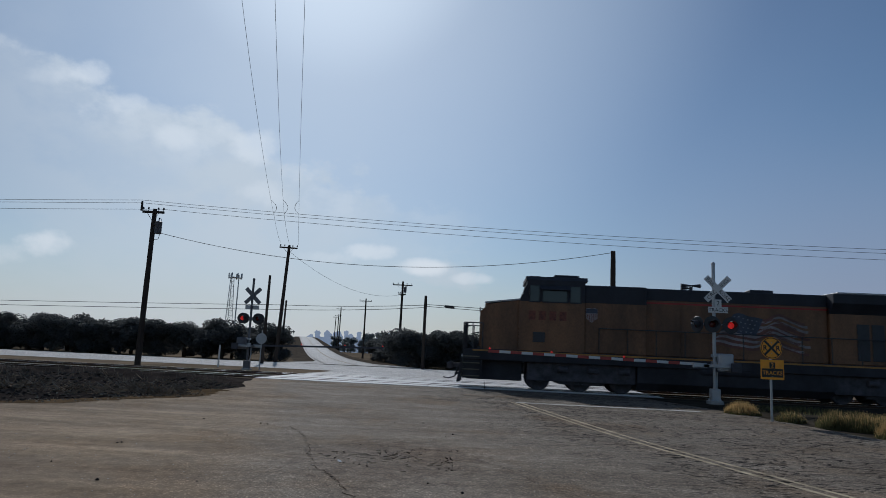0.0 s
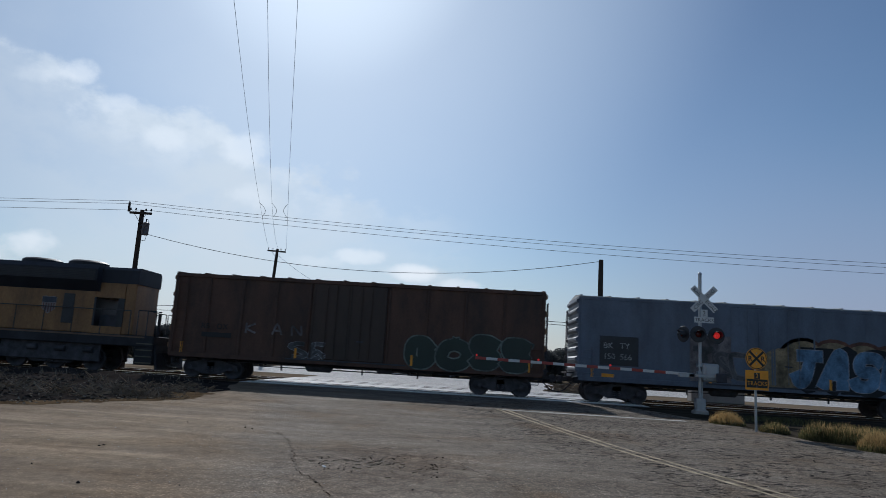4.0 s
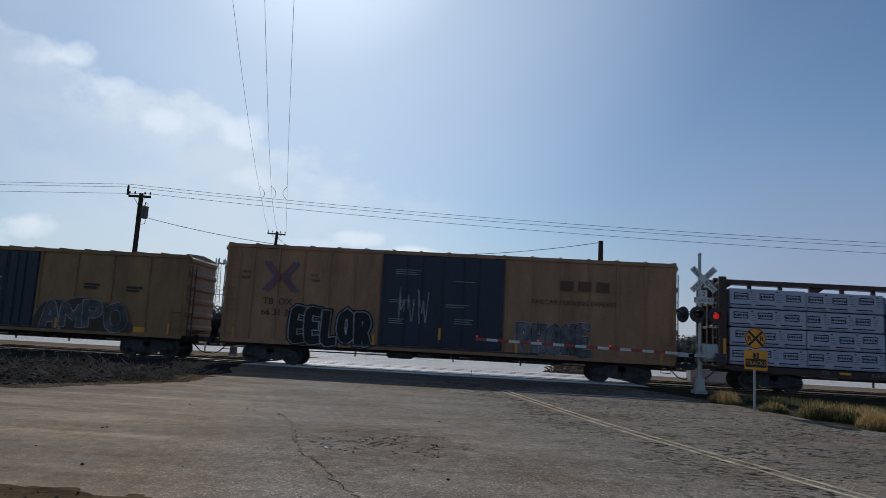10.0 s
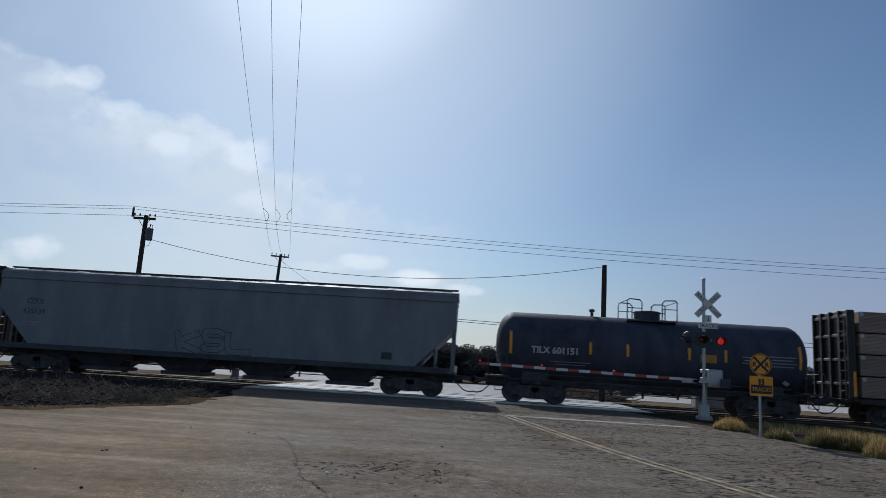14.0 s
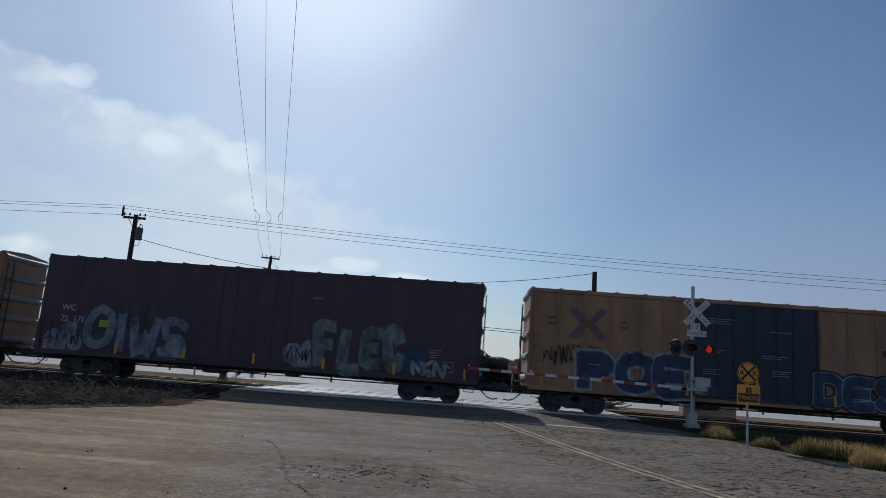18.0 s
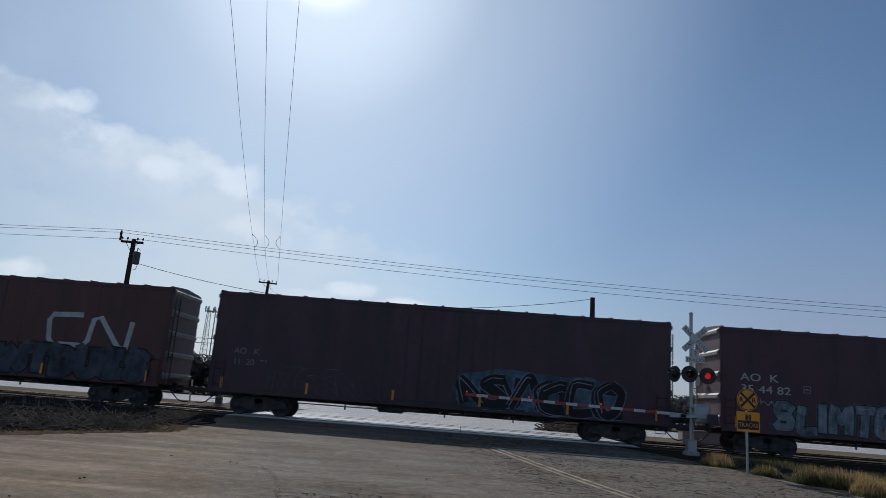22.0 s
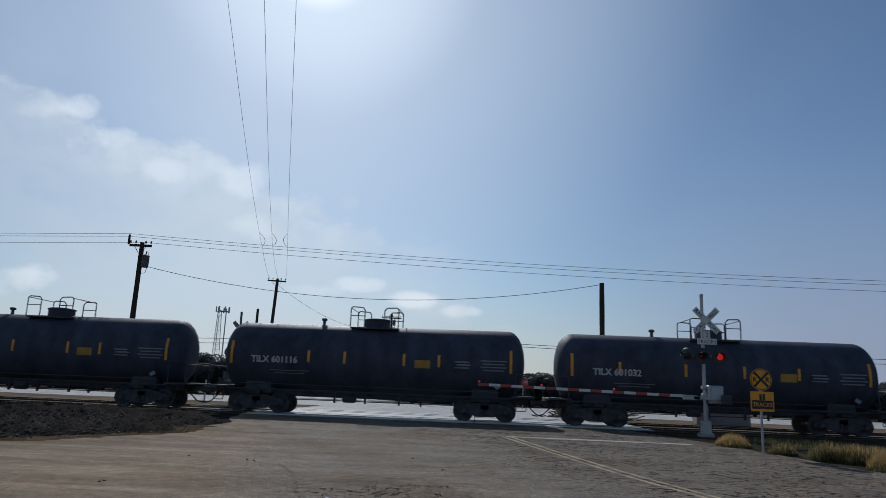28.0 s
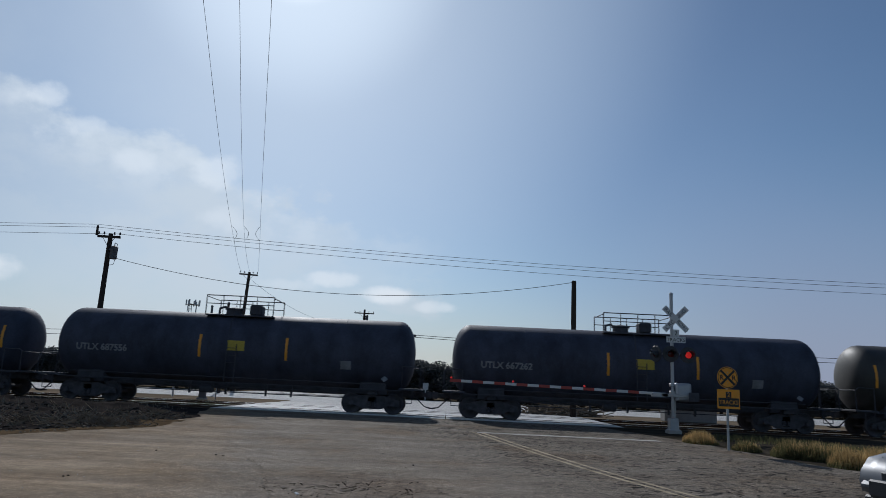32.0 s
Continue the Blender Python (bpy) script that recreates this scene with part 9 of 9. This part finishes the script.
s = hopper(261.7, 281.9, HOPPER_GREY, "light grey covered hopper car with black tag")
s.say("CEFX", 1.35, 2.95, 0.24, INK_BLACK)
s.say("635139", 1.25, 2.5, 0.24, INK_BLACK)
s.bars(1.25, 2.15, 0.8, 2, INK_GREY, 0.06, 0.12)
s.fat("KSL", 8.3, 1.25, 3.2, 0.95, HOPPER_GREY, SPRAY_BLACK, 0.12, 0.022, -0.1, 0.08, 51)
s.patch(17.1, 1.45, 0.45, 0.3, STEEL_DARK)


def black_tank(u0, u1, number, label, mat=None, ink=None, **kw):
    side, on, car, decal = tank_car(u0, u1, mat or TANK_BLACK, label, **kw)
    if number:
        tank_say(side, on, car, number, 1.55, 2.12, 0.27, ink or INK_WHITE)
    return side, on, car, decal


black_tank(283.55, 296.88, "TILX 601151", "black pressure tank car with yellow reflective strips")

sp = [0.3, 7.9, 12.85, 18.0, 23.1]
s = centerbeam(298.22, 321.59, "flatcar stacked with bare sawn lumber bundles", "bare", FRAME_BLACK, BARE_WOOD, None, 4, 4.6, 4, sp, (), 5, 4.66)
s.say("WC", 2.5, 0.82, 0.18, INK_GREY)
s.say("37720", 3.6, 0.82, 0.18, INK_GREY)

s, c = pool_car(323.67, 342.89, "tan pool boxcar with dark doors, clean sides", "67 24 59", 2)
s, c = boxcar(344.91, 364.0, 5.22, MAROON_DARK, MAROON_DARK, MAROON_DARK, "dark maroon tall boxcar with pale bubble graffiti", (0.36, 0.62), 0, 5, RIB_LIT, 2.1, 7)
s.say("WC", 0.95, 2.75, 0.26, INK_WHITE)
s.say("22  176", 0.95, 2.28, 0.26, INK_WHITE)
DUSK, SAGE, ASH = spray("dusky_blue_spray", (0.235, 0.25, 0.305)), spray("sage_spray", (0.21, 0.23, 0.22)), spray("ash_spray", (0.085, 0.08, 0.085))
HAZE = spray("hazy_white_spray", (0.34, 0.33, 0.36))
# an old ghost tag, a pale figure of blocks, tall thin bubble letters
s.fat("III", 2.2, 1.5, 3.2, 1.55, ASH, MAROON_DARK, 0.17, 0.02, 0.0, 0.1, 33)
s.patch(0.35, 1.04, 1.0, 0.62, HAZE)
s.patch(1.1, 1.3, 0.62, 0.95, HAZE)
s.cloud(((0.75, 1.6, 0.34), (1.75, 1.35, 0.33)), DUSK)
s.scrawl(0.45, 1.1, 1.5, 0.8, SPRAY_BLACK, 3, 0.025, 61)
s.fat("OIWS", 2.0, 1.02, 4.6, 1.75, DUSK, SPRAY_BLACK, 0.11, 0.025, 0.0, 0.10, 23, ASH, SPRAY_SKY)
s.cloud(((6.0, 1.5, 0.32), (6.25, 1.2, 0.3)), HAZE)
s.cloud(((11.2, 1.6, 0.45), (11.6, 1.35, 0.5), (11.85, 1.8, 0.4)), HAZE)
s.scrawl(10.9, 1.15, 1.2, 0.8, SPRAY_BLACK, 3, 0.03, 25)
s.fat("FLEC", 12.1, 1.02, 3.9, 1.85, SAGE, MAROON_DARK, 0.13, 0.03, 0.0, 0.10, 24, ASH)
s.cloud(((16.25, 1.55, 0.42), (16.45, 1.85, 0.40)), spray("strong_blue_spray", (0.05, 0.10, 0.20)))
s.piece(16.2, 1.02, 1.5, 0.75, HAZE, SPRAY_BLACK, 3, 62, 0.12, 0.03)
s.bars(16.95, 2.15, 0.5, 4, INK_GREY, 0.04)
s.frame_mark(17.75, 1.5, 0.42, INK_GREY)
s.bars(8.0, 4.1, 1.0, 2, INK_GREY, 0.05)
s.bars(10.4, 4.0, 1.8, 2, INK_GREY, 0.05)
s.patch(2.72, 2.12, 0.42, 0.3, hue("lime_notice", (0.42, 0.52, 0.06)), "notice", "bright lime-green notice", 0.06)

s, c = pool_car(365.98, 385.08, "tan pool boxcar with dark doors and blue graffiti", "66 67 70", 1)
s.fat("POE", 2.1, 0.98, 4.7, 1.6, SPRAY_BLUE, SPRAY_SKY, 0.155, 0.05, 0.0, 0.04, 26, SPRAY_WHITE)
s.fat("DESU", 11.7, 0.98, 4.9, 1.35, SPRAY_BLUE, SPRAY_SKY, 0.14, 0.05, 0.0, 0.04, 27, SPRAY_BLACK)
s.scrawl(0.6, 1.9, 1.3, 0.9, SPRAY_BLACK, 3, 0.03, 63)

sp = [0.3, 4.3, 10.1, 13.9, 18.5, 22.8]
s = centerbeam(387.09, 410.16, "flatcar loaded with white and green wrapped lumber", "green", FRAME_BLACK, WRAP_PALE, INK_GREEN, 1.2, 4.6, 4, sp, (), 9, 4.66)
s.say("UCRY 313089", 2.6, 0.82, 0.17, INK_GREY)

s, c = boxcar(412.34, 431.72, 5.22, RED_BROWN, MAROON, RED_BROWN, "red-brown tall boxcar with large white ribbon emblem", (0.38, 0.62), 0, 5, RIB_LIT, 2.1, 5)
for x, z, w in ((1.0, 3.35, 0.85), (2.2, 3.35, 0.7), (3.25, 3.35, 0.6), (1.0, 2.9, 0.8), (2.15, 2.9, 0.65), (3.25, 2.9, 0.55)):
    s.patch(x, z + 0.04, w, 0.2, INK_GREY, "text_bar")
s.say("IC   533  242", 1.1, 2.3, 0.22, INK_WHITE)
em = [(15.9, 3.05), (15.6, 3.05), (14.6, 3.0), (14.45, 2.75), (14.55, 1.95), (14.75, 1.75), (16.0, 1.75), (16.25, 1.95), (16.4, 2.9), (16.7, 3.0), (17.6, 1.8), (17.95, 1.75), (18.1, 2.9)]
vs, fs = [], []
for i, p in enumerate(em):
    a, b = Vector(em[max(0, i - 1)]), Vector(em[min(len(em) - 1, i + 1)])
    d = (b - a).normalized() * 0.11
    vs += [(p[0] - 0.28 - s.L / 2 - d.y, s.y, p[1] + d.x + 0.58), (p[0] - 0.28 - s.L / 2 + d.y, s.y, p[1] - d.x + 0.58)]
part("ribbon_emblem", G().add(vs, [(2 * i, 2 * i + 1, 2 * i + 3, 2 * i + 2) for i in range(len(em) - 1)]), INK_WHITE, c, "broad white ribbon emblem")
# a framed wall of interlocking grey-blue shapes
s.patch(0.5, 1.04, 6.3, 1.0, ASH)
s.piece(0.45, 1.02, 6.4, 1.1, DUSK, SPRAY_BLACK, 9, 28, 0.12, 0.03)
s.cloud(((2.55, 1.9, 0.28), (0.95, 1.75, 0.28)), DULL_GREY)
s.scrawl(0.6, 1.1, 6.0, 1.1, SPRAY_BLACK, 9, 0.022, 78)
for x, z, w, h in ((0.35, 2.12, 2.0, 0.045), (2.9, 2.15, 4.0, 0.045), (0.35, 1.2, 0.045, 0.95), (6.86, 1.6, 0.045, 0.58)):
    s.patch(x, z, w, h, DULL_WHITE, "graffiti_frame", "", 0.05)
s.fat("INTDUES", 11.9, 1.0, 6.9, 1.25, spray("slate_blue_spray", (0.075, 0.09, 0.125)), ASH, 0.17, 0.045, 0.0, 0.05, 29, SPRAY_BLACK)
for k in range(5):
    part("graffiti_peak", G().prism([(13.2 + k * 1.15 - s.L / 2, 2.22), (13.85 + k * 1.15 - s.L / 2, 2.22), (13.5 + k * 1.15 - s.L / 2, 2.5)], "y", s.y - 0.07, s.y - 0.066), DULL_GREY, c)

s, c = boxcar(433.76, 453.05, 5.22, MAROON_DARK, MAROON_DARK, MAROON_DARK, "dark red-brown tall boxcar with blue graffiti", (0.38, 0.62), 0, 5, RIB_LIT, 2.1, 6)
s.say("AO   K", 0.95, 2.5, 0.26, INK_GREY)
s.say("11  20  71", 0.95, 2.05, 0.26, INK_GREY)
s.piece(2.2, 1.02, 4.2, 1.1, MAROON_DARK, DULL_GREY, 5, 64, 0.12, 0.03)
s.piece(10.6, 1.02, 6.6, 1.45, SPRAY_BLACK, DUSK, 6, 65, 0.15, 0.04, TEAL, SPRAY_WHITE)
s.bars(10.6, 4.2, 0.8, 3, INK_GREY, 0.05)

for a, b, num, sd in ((455.06, 474.16, "35 44 82", 1), (476.22, 495.3, "35 49 19", 2)):
    s, c = boxcar(a, b, 5.22, MAROON, MAROON, MAROON_DARK, "dark maroon tall boxcar with white numbers and graffiti", (0.42, 0.62), 0, 5, RIB_LIT, 2.1, 4)
    s.say("AO  K", 0.8, 2.95, 0.32, INK_WHITE, 0.0, 1.3)
    s.say(num, 0.8, 2.48, 0.32, INK_WHITE, 0.0, 1.3)
    s.frame_mark(3.5, 2.75, 0.26, INK_GREY)
    s.bars(7.9, 3.95, 0.9, 3, INK_GREY, 0.05)
    s.bars(10.3, 3.8, 0.8, 3, INK_GREY, 0.05)
    if sd == 1:
        s.fat("SLIMTE", 2.1, 1.0, 4.9, 1.25, SPRAY_SKY, SPRAY_BLACK, 0.14, 0.035, 0.08, 0.06, 30, DULL_GREY, SPRAY_WHITE)
        s.scrawl(0.6, 1.95, 1.8, 0.35, SPRAY_WHITE, 4, 0.02, 67)
        s.scrawl(11.6, 1.2, 3.6, 0.7, DULL_GREY, 6, 0.025, 71)
    else:
        s.piece(1.3, 1.0, 5.2, 1.3, TEAL, SPRAY_BLACK, 5, 32, 0.2, 0.04, SPRAY_SKY, SPRAY_WHITE)
        s.scrawl(12.4, 1.3, 2.4, 0.7, SPRAY_GREY, 4, 0.03, 68)
    s.frame_mark(17.4, 1.6, 0.4, INK_GREY)

side, on, car, decal = tank_car(497.2, 517.0, TANK_BLUE, "long dark blue tank car with platform at the middle", r=1.5, zc=2.6, plat=(0.52, 2.9), rail_h=0.66, dome=False, valve=0, stripes=(0.3, 0.75), boxes=False, long_rail=True)
for k in range(6):
    decal("emblem_bar", (2.0 + k * 0.55 - 19.8 / 2), 2.85, 0.42, 0.34, INK_GREY)
tank_say(side, on, car, "PROX 298481", 2.0, 2.25, 0.24, INK_GREY)
for y in (-0.5, 0.5):
    part("end_loop_rail", G().path([(-19.8 / 2 + 0.55, y, 3.9), (-19.8 / 2 + 0.5, y, 4.5), (-19.8 / 2 + 0.62, y, 4.62), (-19.8 / 2 + 0.95, y, 4.62), (-19.8 / 2 + 1.05, y, 4.5), (-19.8 / 2 + 1.05, y, 4.05)], 0.022, 5), STEEL_DARK, car)
side, on, car, decal = tank_car(517.8, 537.46, TANK_BLACK, "long black tank car with pale painted letters", r=1.5, zc=2.55, plat=(0.46, 6.8), rail_h=0.72, dome=False, funnel=0.555, valve=0, stripes=(0.23, 0.41, 0.53, 0.66, 0.79, 0.985), boxes=False, long_rail=True)
tank_say(side, on, car, "CGTX 64374", 1.25, 2.55, 0.26, INK_GREY)
tank_say(side, on, car, "AE", 12.95, 2.0, 0.88, INK_WHITE)
decal("placard_panel", 17.9 - 9.83, 2.5, 1.3, 0.45, INK_GREY)
for k in range(2):
    decal("text_bar", 17.3 - 9.83, 3.05 - k * 0.14, 1.9 - 0.5 * k, 0.05, INK_GREY)

black_tank(539.14, 552.16, "TILX 600192", "black pressure tank car with yellow reflective strips")
black_tank(553.61, 566.97, "TILX 601116", "black pressure tank car with yellow reflective strips")
black_tank(568.08, 581.67, "TILX 601032", "black pressure tank car with yellow reflective strips", stripes=(0.015, 0.172, 0.386, 0.575, 0.75, 0.975), box=0.70)
black_tank(583.27, 596.31, "TILX 600360", "black pressure tank car with yellow reflective strips")
side, on, car, decal = black_tank(597.82, 611.37, "TILX 111276", "rust-streaked white tank car with square valve housing", TANK_WHITE, ink=INK_BLACK, valve=0, funnel=0.5, stripes=(0.02, 0.57, 0.76, 0.97))
decal("rust_streak", -0.12, 2.75, 0.16, 2.0, hue("rust_streak", (0.22, 0.11, 0.05)), "brown rust streak")
decal("rust_streak", -0.5, 3.1, 0.5, 1.0, hue("rust_stain", (0.33, 0.24, 0.17)), "pale rust stain")
black_tank(612.92, 626.12, "TILX 600780", "black pressure tank car with yellow reflective strips")
for a, b, num in ((627.32, 643.04, "UTLX 687556"), (644.47, 660.45, "UTLX 667262")):
    side, on, car, decal = tank_car(a, b, TANK_BLACK, "long smooth black tank car with top platform", r=1.52, zc=2.48, plat=(0.503, 2.95), rail_h=0.72, dome=False, valve=0, stripes=(0.41, 0.66), boxes=False, long_rail=True)
    tank_say(side, on, car, num, 1.3, 2.12, 0.27, INK_GREY)
    decal("placard_panel", 0.2, 2.55, 0.75, 0.42, hue("placard_yellow", (0.55, 0.40, 0.04)), "dull yellow notice panel")
    decal("stencil_panel", 4.9, 1.95, 0.45, 0.35, INK_GREY)
tank_car(661.6, 676.5, TANK_DUSTY, "dusty dark tank car with pale end", plat=(0.5, 3.0), dome=False, valve=0, boxes=False)

# ---- the silver car that rolls up to the crossing ----
def silver_car():
    paint = surface("silver_car_paint", (0.13, 0.137, 0.15), 0.4, 0.2, 0.1, 1, 60, bump=0)
    c = thing("car", "silver hatchback car rolling slowly on the asphalt", "car", m=pose(26.0, 9.3, gz(9)))
    prof = [(-2.1, 0.34), (-2.14, 0.5), (-2.1, 0.64), (-1.95, 0.82), (-1.2, 0.98), (-0.9, 1.0), (1.55, 1.05), (2.0, 0.95), (2.08, 0.5), (2.0, 0.3), (1.75, 0.3), (1.62, 0.58), (1.3, 0.7), (0.98, 0.58), (0.86, 0.28),
            (-0.92, 0.28), (-1.02, 0.56), (-1.32, 0.7), (-1.62, 0.58), (-1.74, 0.32)]
    vs, fs, rows = [], [], []
    for y, k in ((-0.88, 0.94), (-0.84, 0.985), (-0.6, 1.0), (0.6, 1.0), (0.84, 0.985), (0.88, 0.94)):
        rows.append([(x * k, y, 0.62 + (z - 0.62) * k) for x, z in prof])
    n = len(prof)
    for r in rows:
        vs += r
    for j in range(len(rows) - 1):
        for i in range(n):
            fs.append((j * n + i, j * n + (i + 1) % n, (j + 1) * n + (i + 1) % n, (j + 1) * n + i))
    fs += [tuple(range(n))[::-1], tuple(range((len(rows) - 1) * n, len(rows) * n))]
    part("body", G().add(vs, fs), paint, c, "silver painted body", 40)
    part("cabin", G().add([(-0.95, -0.76, 1.0), (-0.95, 0.76, 1.0), (1.75, 0.76, 1.03), (1.75, -0.76, 1.03), (-0.2, -0.6, 1.46), (-0.2, 0.6, 1.46), (1.3, 0.6, 1.46), (1.3, -0.6, 1.46)],
                          [(0, 1, 5, 4), (1, 2, 6, 5), (2, 3, 7, 6), (3, 0, 4, 7), (4, 5, 6, 7)]), GLASS_DARK, c, "dark glazed cabin")
    part("roof", G().box(0.55, 0, 1.47, 1.6, 1.24, 0.05, 0.02), paint, c)
    for s in (-1, 1):
        h = part("headlight", G().add([(-2.06, s * 0.55, 0.62), (-1.9, s * 0.85, 0.66), (-1.55, s * 0.865, 0.82), (-1.88, s * 0.6, 0.83)], [(0, 1, 2, 3)]), plain("headlight_glass" + ("a" if s > 0 else "b"), (0.75, 0.76, 0.78), 0.08), c, "clear headlight")
        h.data.transform(Matrix.Translation((-0.015, s * 0.02, 0.015)))
        for x in (-1.32, 1.3):
            w = part("wheel", G().lathe([(0.2, -0.1), (0.3, -0.1), (0.32, -0.06), (0.32, 0.06), (0.3, 0.1), (0.2, 0.1)], 22, "y"), BLACK_PAINT, c, "black tyre")
            w.matrix_basis = pose(x, s * 0.76, 0.32)
            part("rim", G().lathe([(0.02, -0.09), (0.2, -0.085), (0.2, 0.085), (0.02, 0.09)], 14, "y"), SILVER, w)
            AUTO_WHEELS.append((w, x, s * 0.76))
        part("mirror", G().box(-0.55, s * 0.95, 1.03, 0.12, 0.2, 0.14, 0.04), paint, c)
        part("fog_lamp", G().box(-2.07, s * 0.62, 0.42, 0.06, 0.2, 0.09, 0.02), BLACK_PAINT, c)
    part("lower_intake", G().box(-2.16, 0.05, 0.42, 0.06, 1.15, 0.24, 0.03), BLACK_PAINT, c, "wide black lower intake")
    part("skirt", G().box(-2.0, 0, 0.27, 0.3, 1.5, 0.1, 0.03), BLACK_PAINT, c)
    part("grille", G().box(-2.11, 0, 0.6, 0.05, 0.9, 0.12, 0.02), BLACK_PAINT, c)
    part("bumper", G().box(-2.1, 0, 0.44, 0.14, 1.6, 0.14, 0.05), paint, c)
    return c


AUTO_WHEELS = []
auto = silver_car()


# ---- what moves ----
# metres that the train has gone, by seconds
TRAVEL = [(0, 0.00), (1, 20.32), (2, 40.13), (3, 59.79), (3.5, 69.86), (5.5, 110.15), (6, 120.40), (7, 140.58), (8, 161.30), (9, 181.72), (10, 202.12), (11, 222.47), (12, 242.50), (13, 262.65), (13.5, 272.75), (15.5, 313.03), (16, 323.20), (17, 343.34), (18, 363.40), (19, 383.39), (20, 403.39), (21, 423.69), (22, 444.50), (23, 464.68), (24, 484.68), (24.5, 494.60), (26.5, 534.89), (27, 544.77), (28, 564.76), (29, 584.87), (30, 604.86), (31, 624.71), (32, 644.39)]


def gone(t):
    for (a, p), (b, q) in zip(TRAVEL, TRAVEL[1:]):
        if t <= b:
            return p + (q - p) * (t - a) / (b - a)
    return TRAVEL[-1][1]


def motions():
    for car, mid in CARS:
        walk(car, [(t, pose(mid - s, TRAIN_Y, 0)) for t, s in TRAVEL])
    where = dict((car.name, mid) for car, mid in CARS)
    for w, car, a, r in SPINNERS:
        t_mid = where[car.name] / 20.1
        rows = [(0.0, pose(a, 0, r))]
        t0, t1 = max(0.0, t_mid - 1.9), min(32.0, t_mid + 1.9)
        k = int(t0 * FPS) + 1
        turn = 0.0
        while k / FPS <= t1:
            turn -= math.degrees(20.1 / FPS / r) if r > 0.45 else 85.0
            rows.append((k / FPS, pose(a, 0, r, 0, turn % 360, 0)))
            k += 1
        rows.append((32.0, pose(a, 0, r, 0, turn % 360, 0)))
        if rows[-1][0] - rows[-2][0] < 0.5 / FPS:
            rows.pop(-2)
        walk(w, rows)
    # the silver car comes up from the side street and creeps to a stop
    drive = [(0.0, 20.0), (26.0, 20.0), (29.0, 9.0), (30.2, 2.6), (30.7, 0.75), (31.0, 0.2), (31.5, 0.03), (32.0, 0.0)]
    walk(auto, [(t, pose(8.28 + 0.966 * d, 10.2 + 0.259 * d, gz(9), 0, 0, 15)) for t, d in drive])
    steps = [26.0 + 0.1 * k for k in range(61)]

    def place(t):
        for (a, p), (b, q) in zip(drive, drive[1:]):
            if t <= b:
                return p + (q - p) * (t - a) / (b - a)
        return drive[-1][1]
    for w, x, y in AUTO_WHEELS:
        rows = [(0.0, pose(x, y, 0.32))]
        for t in steps:
            rows.append((t, pose(x, y, 0.32, 0, -math.degrees((20.0 - place(t)) / 0.32) % 360, 0)))
        walk(w, rows)


motions()
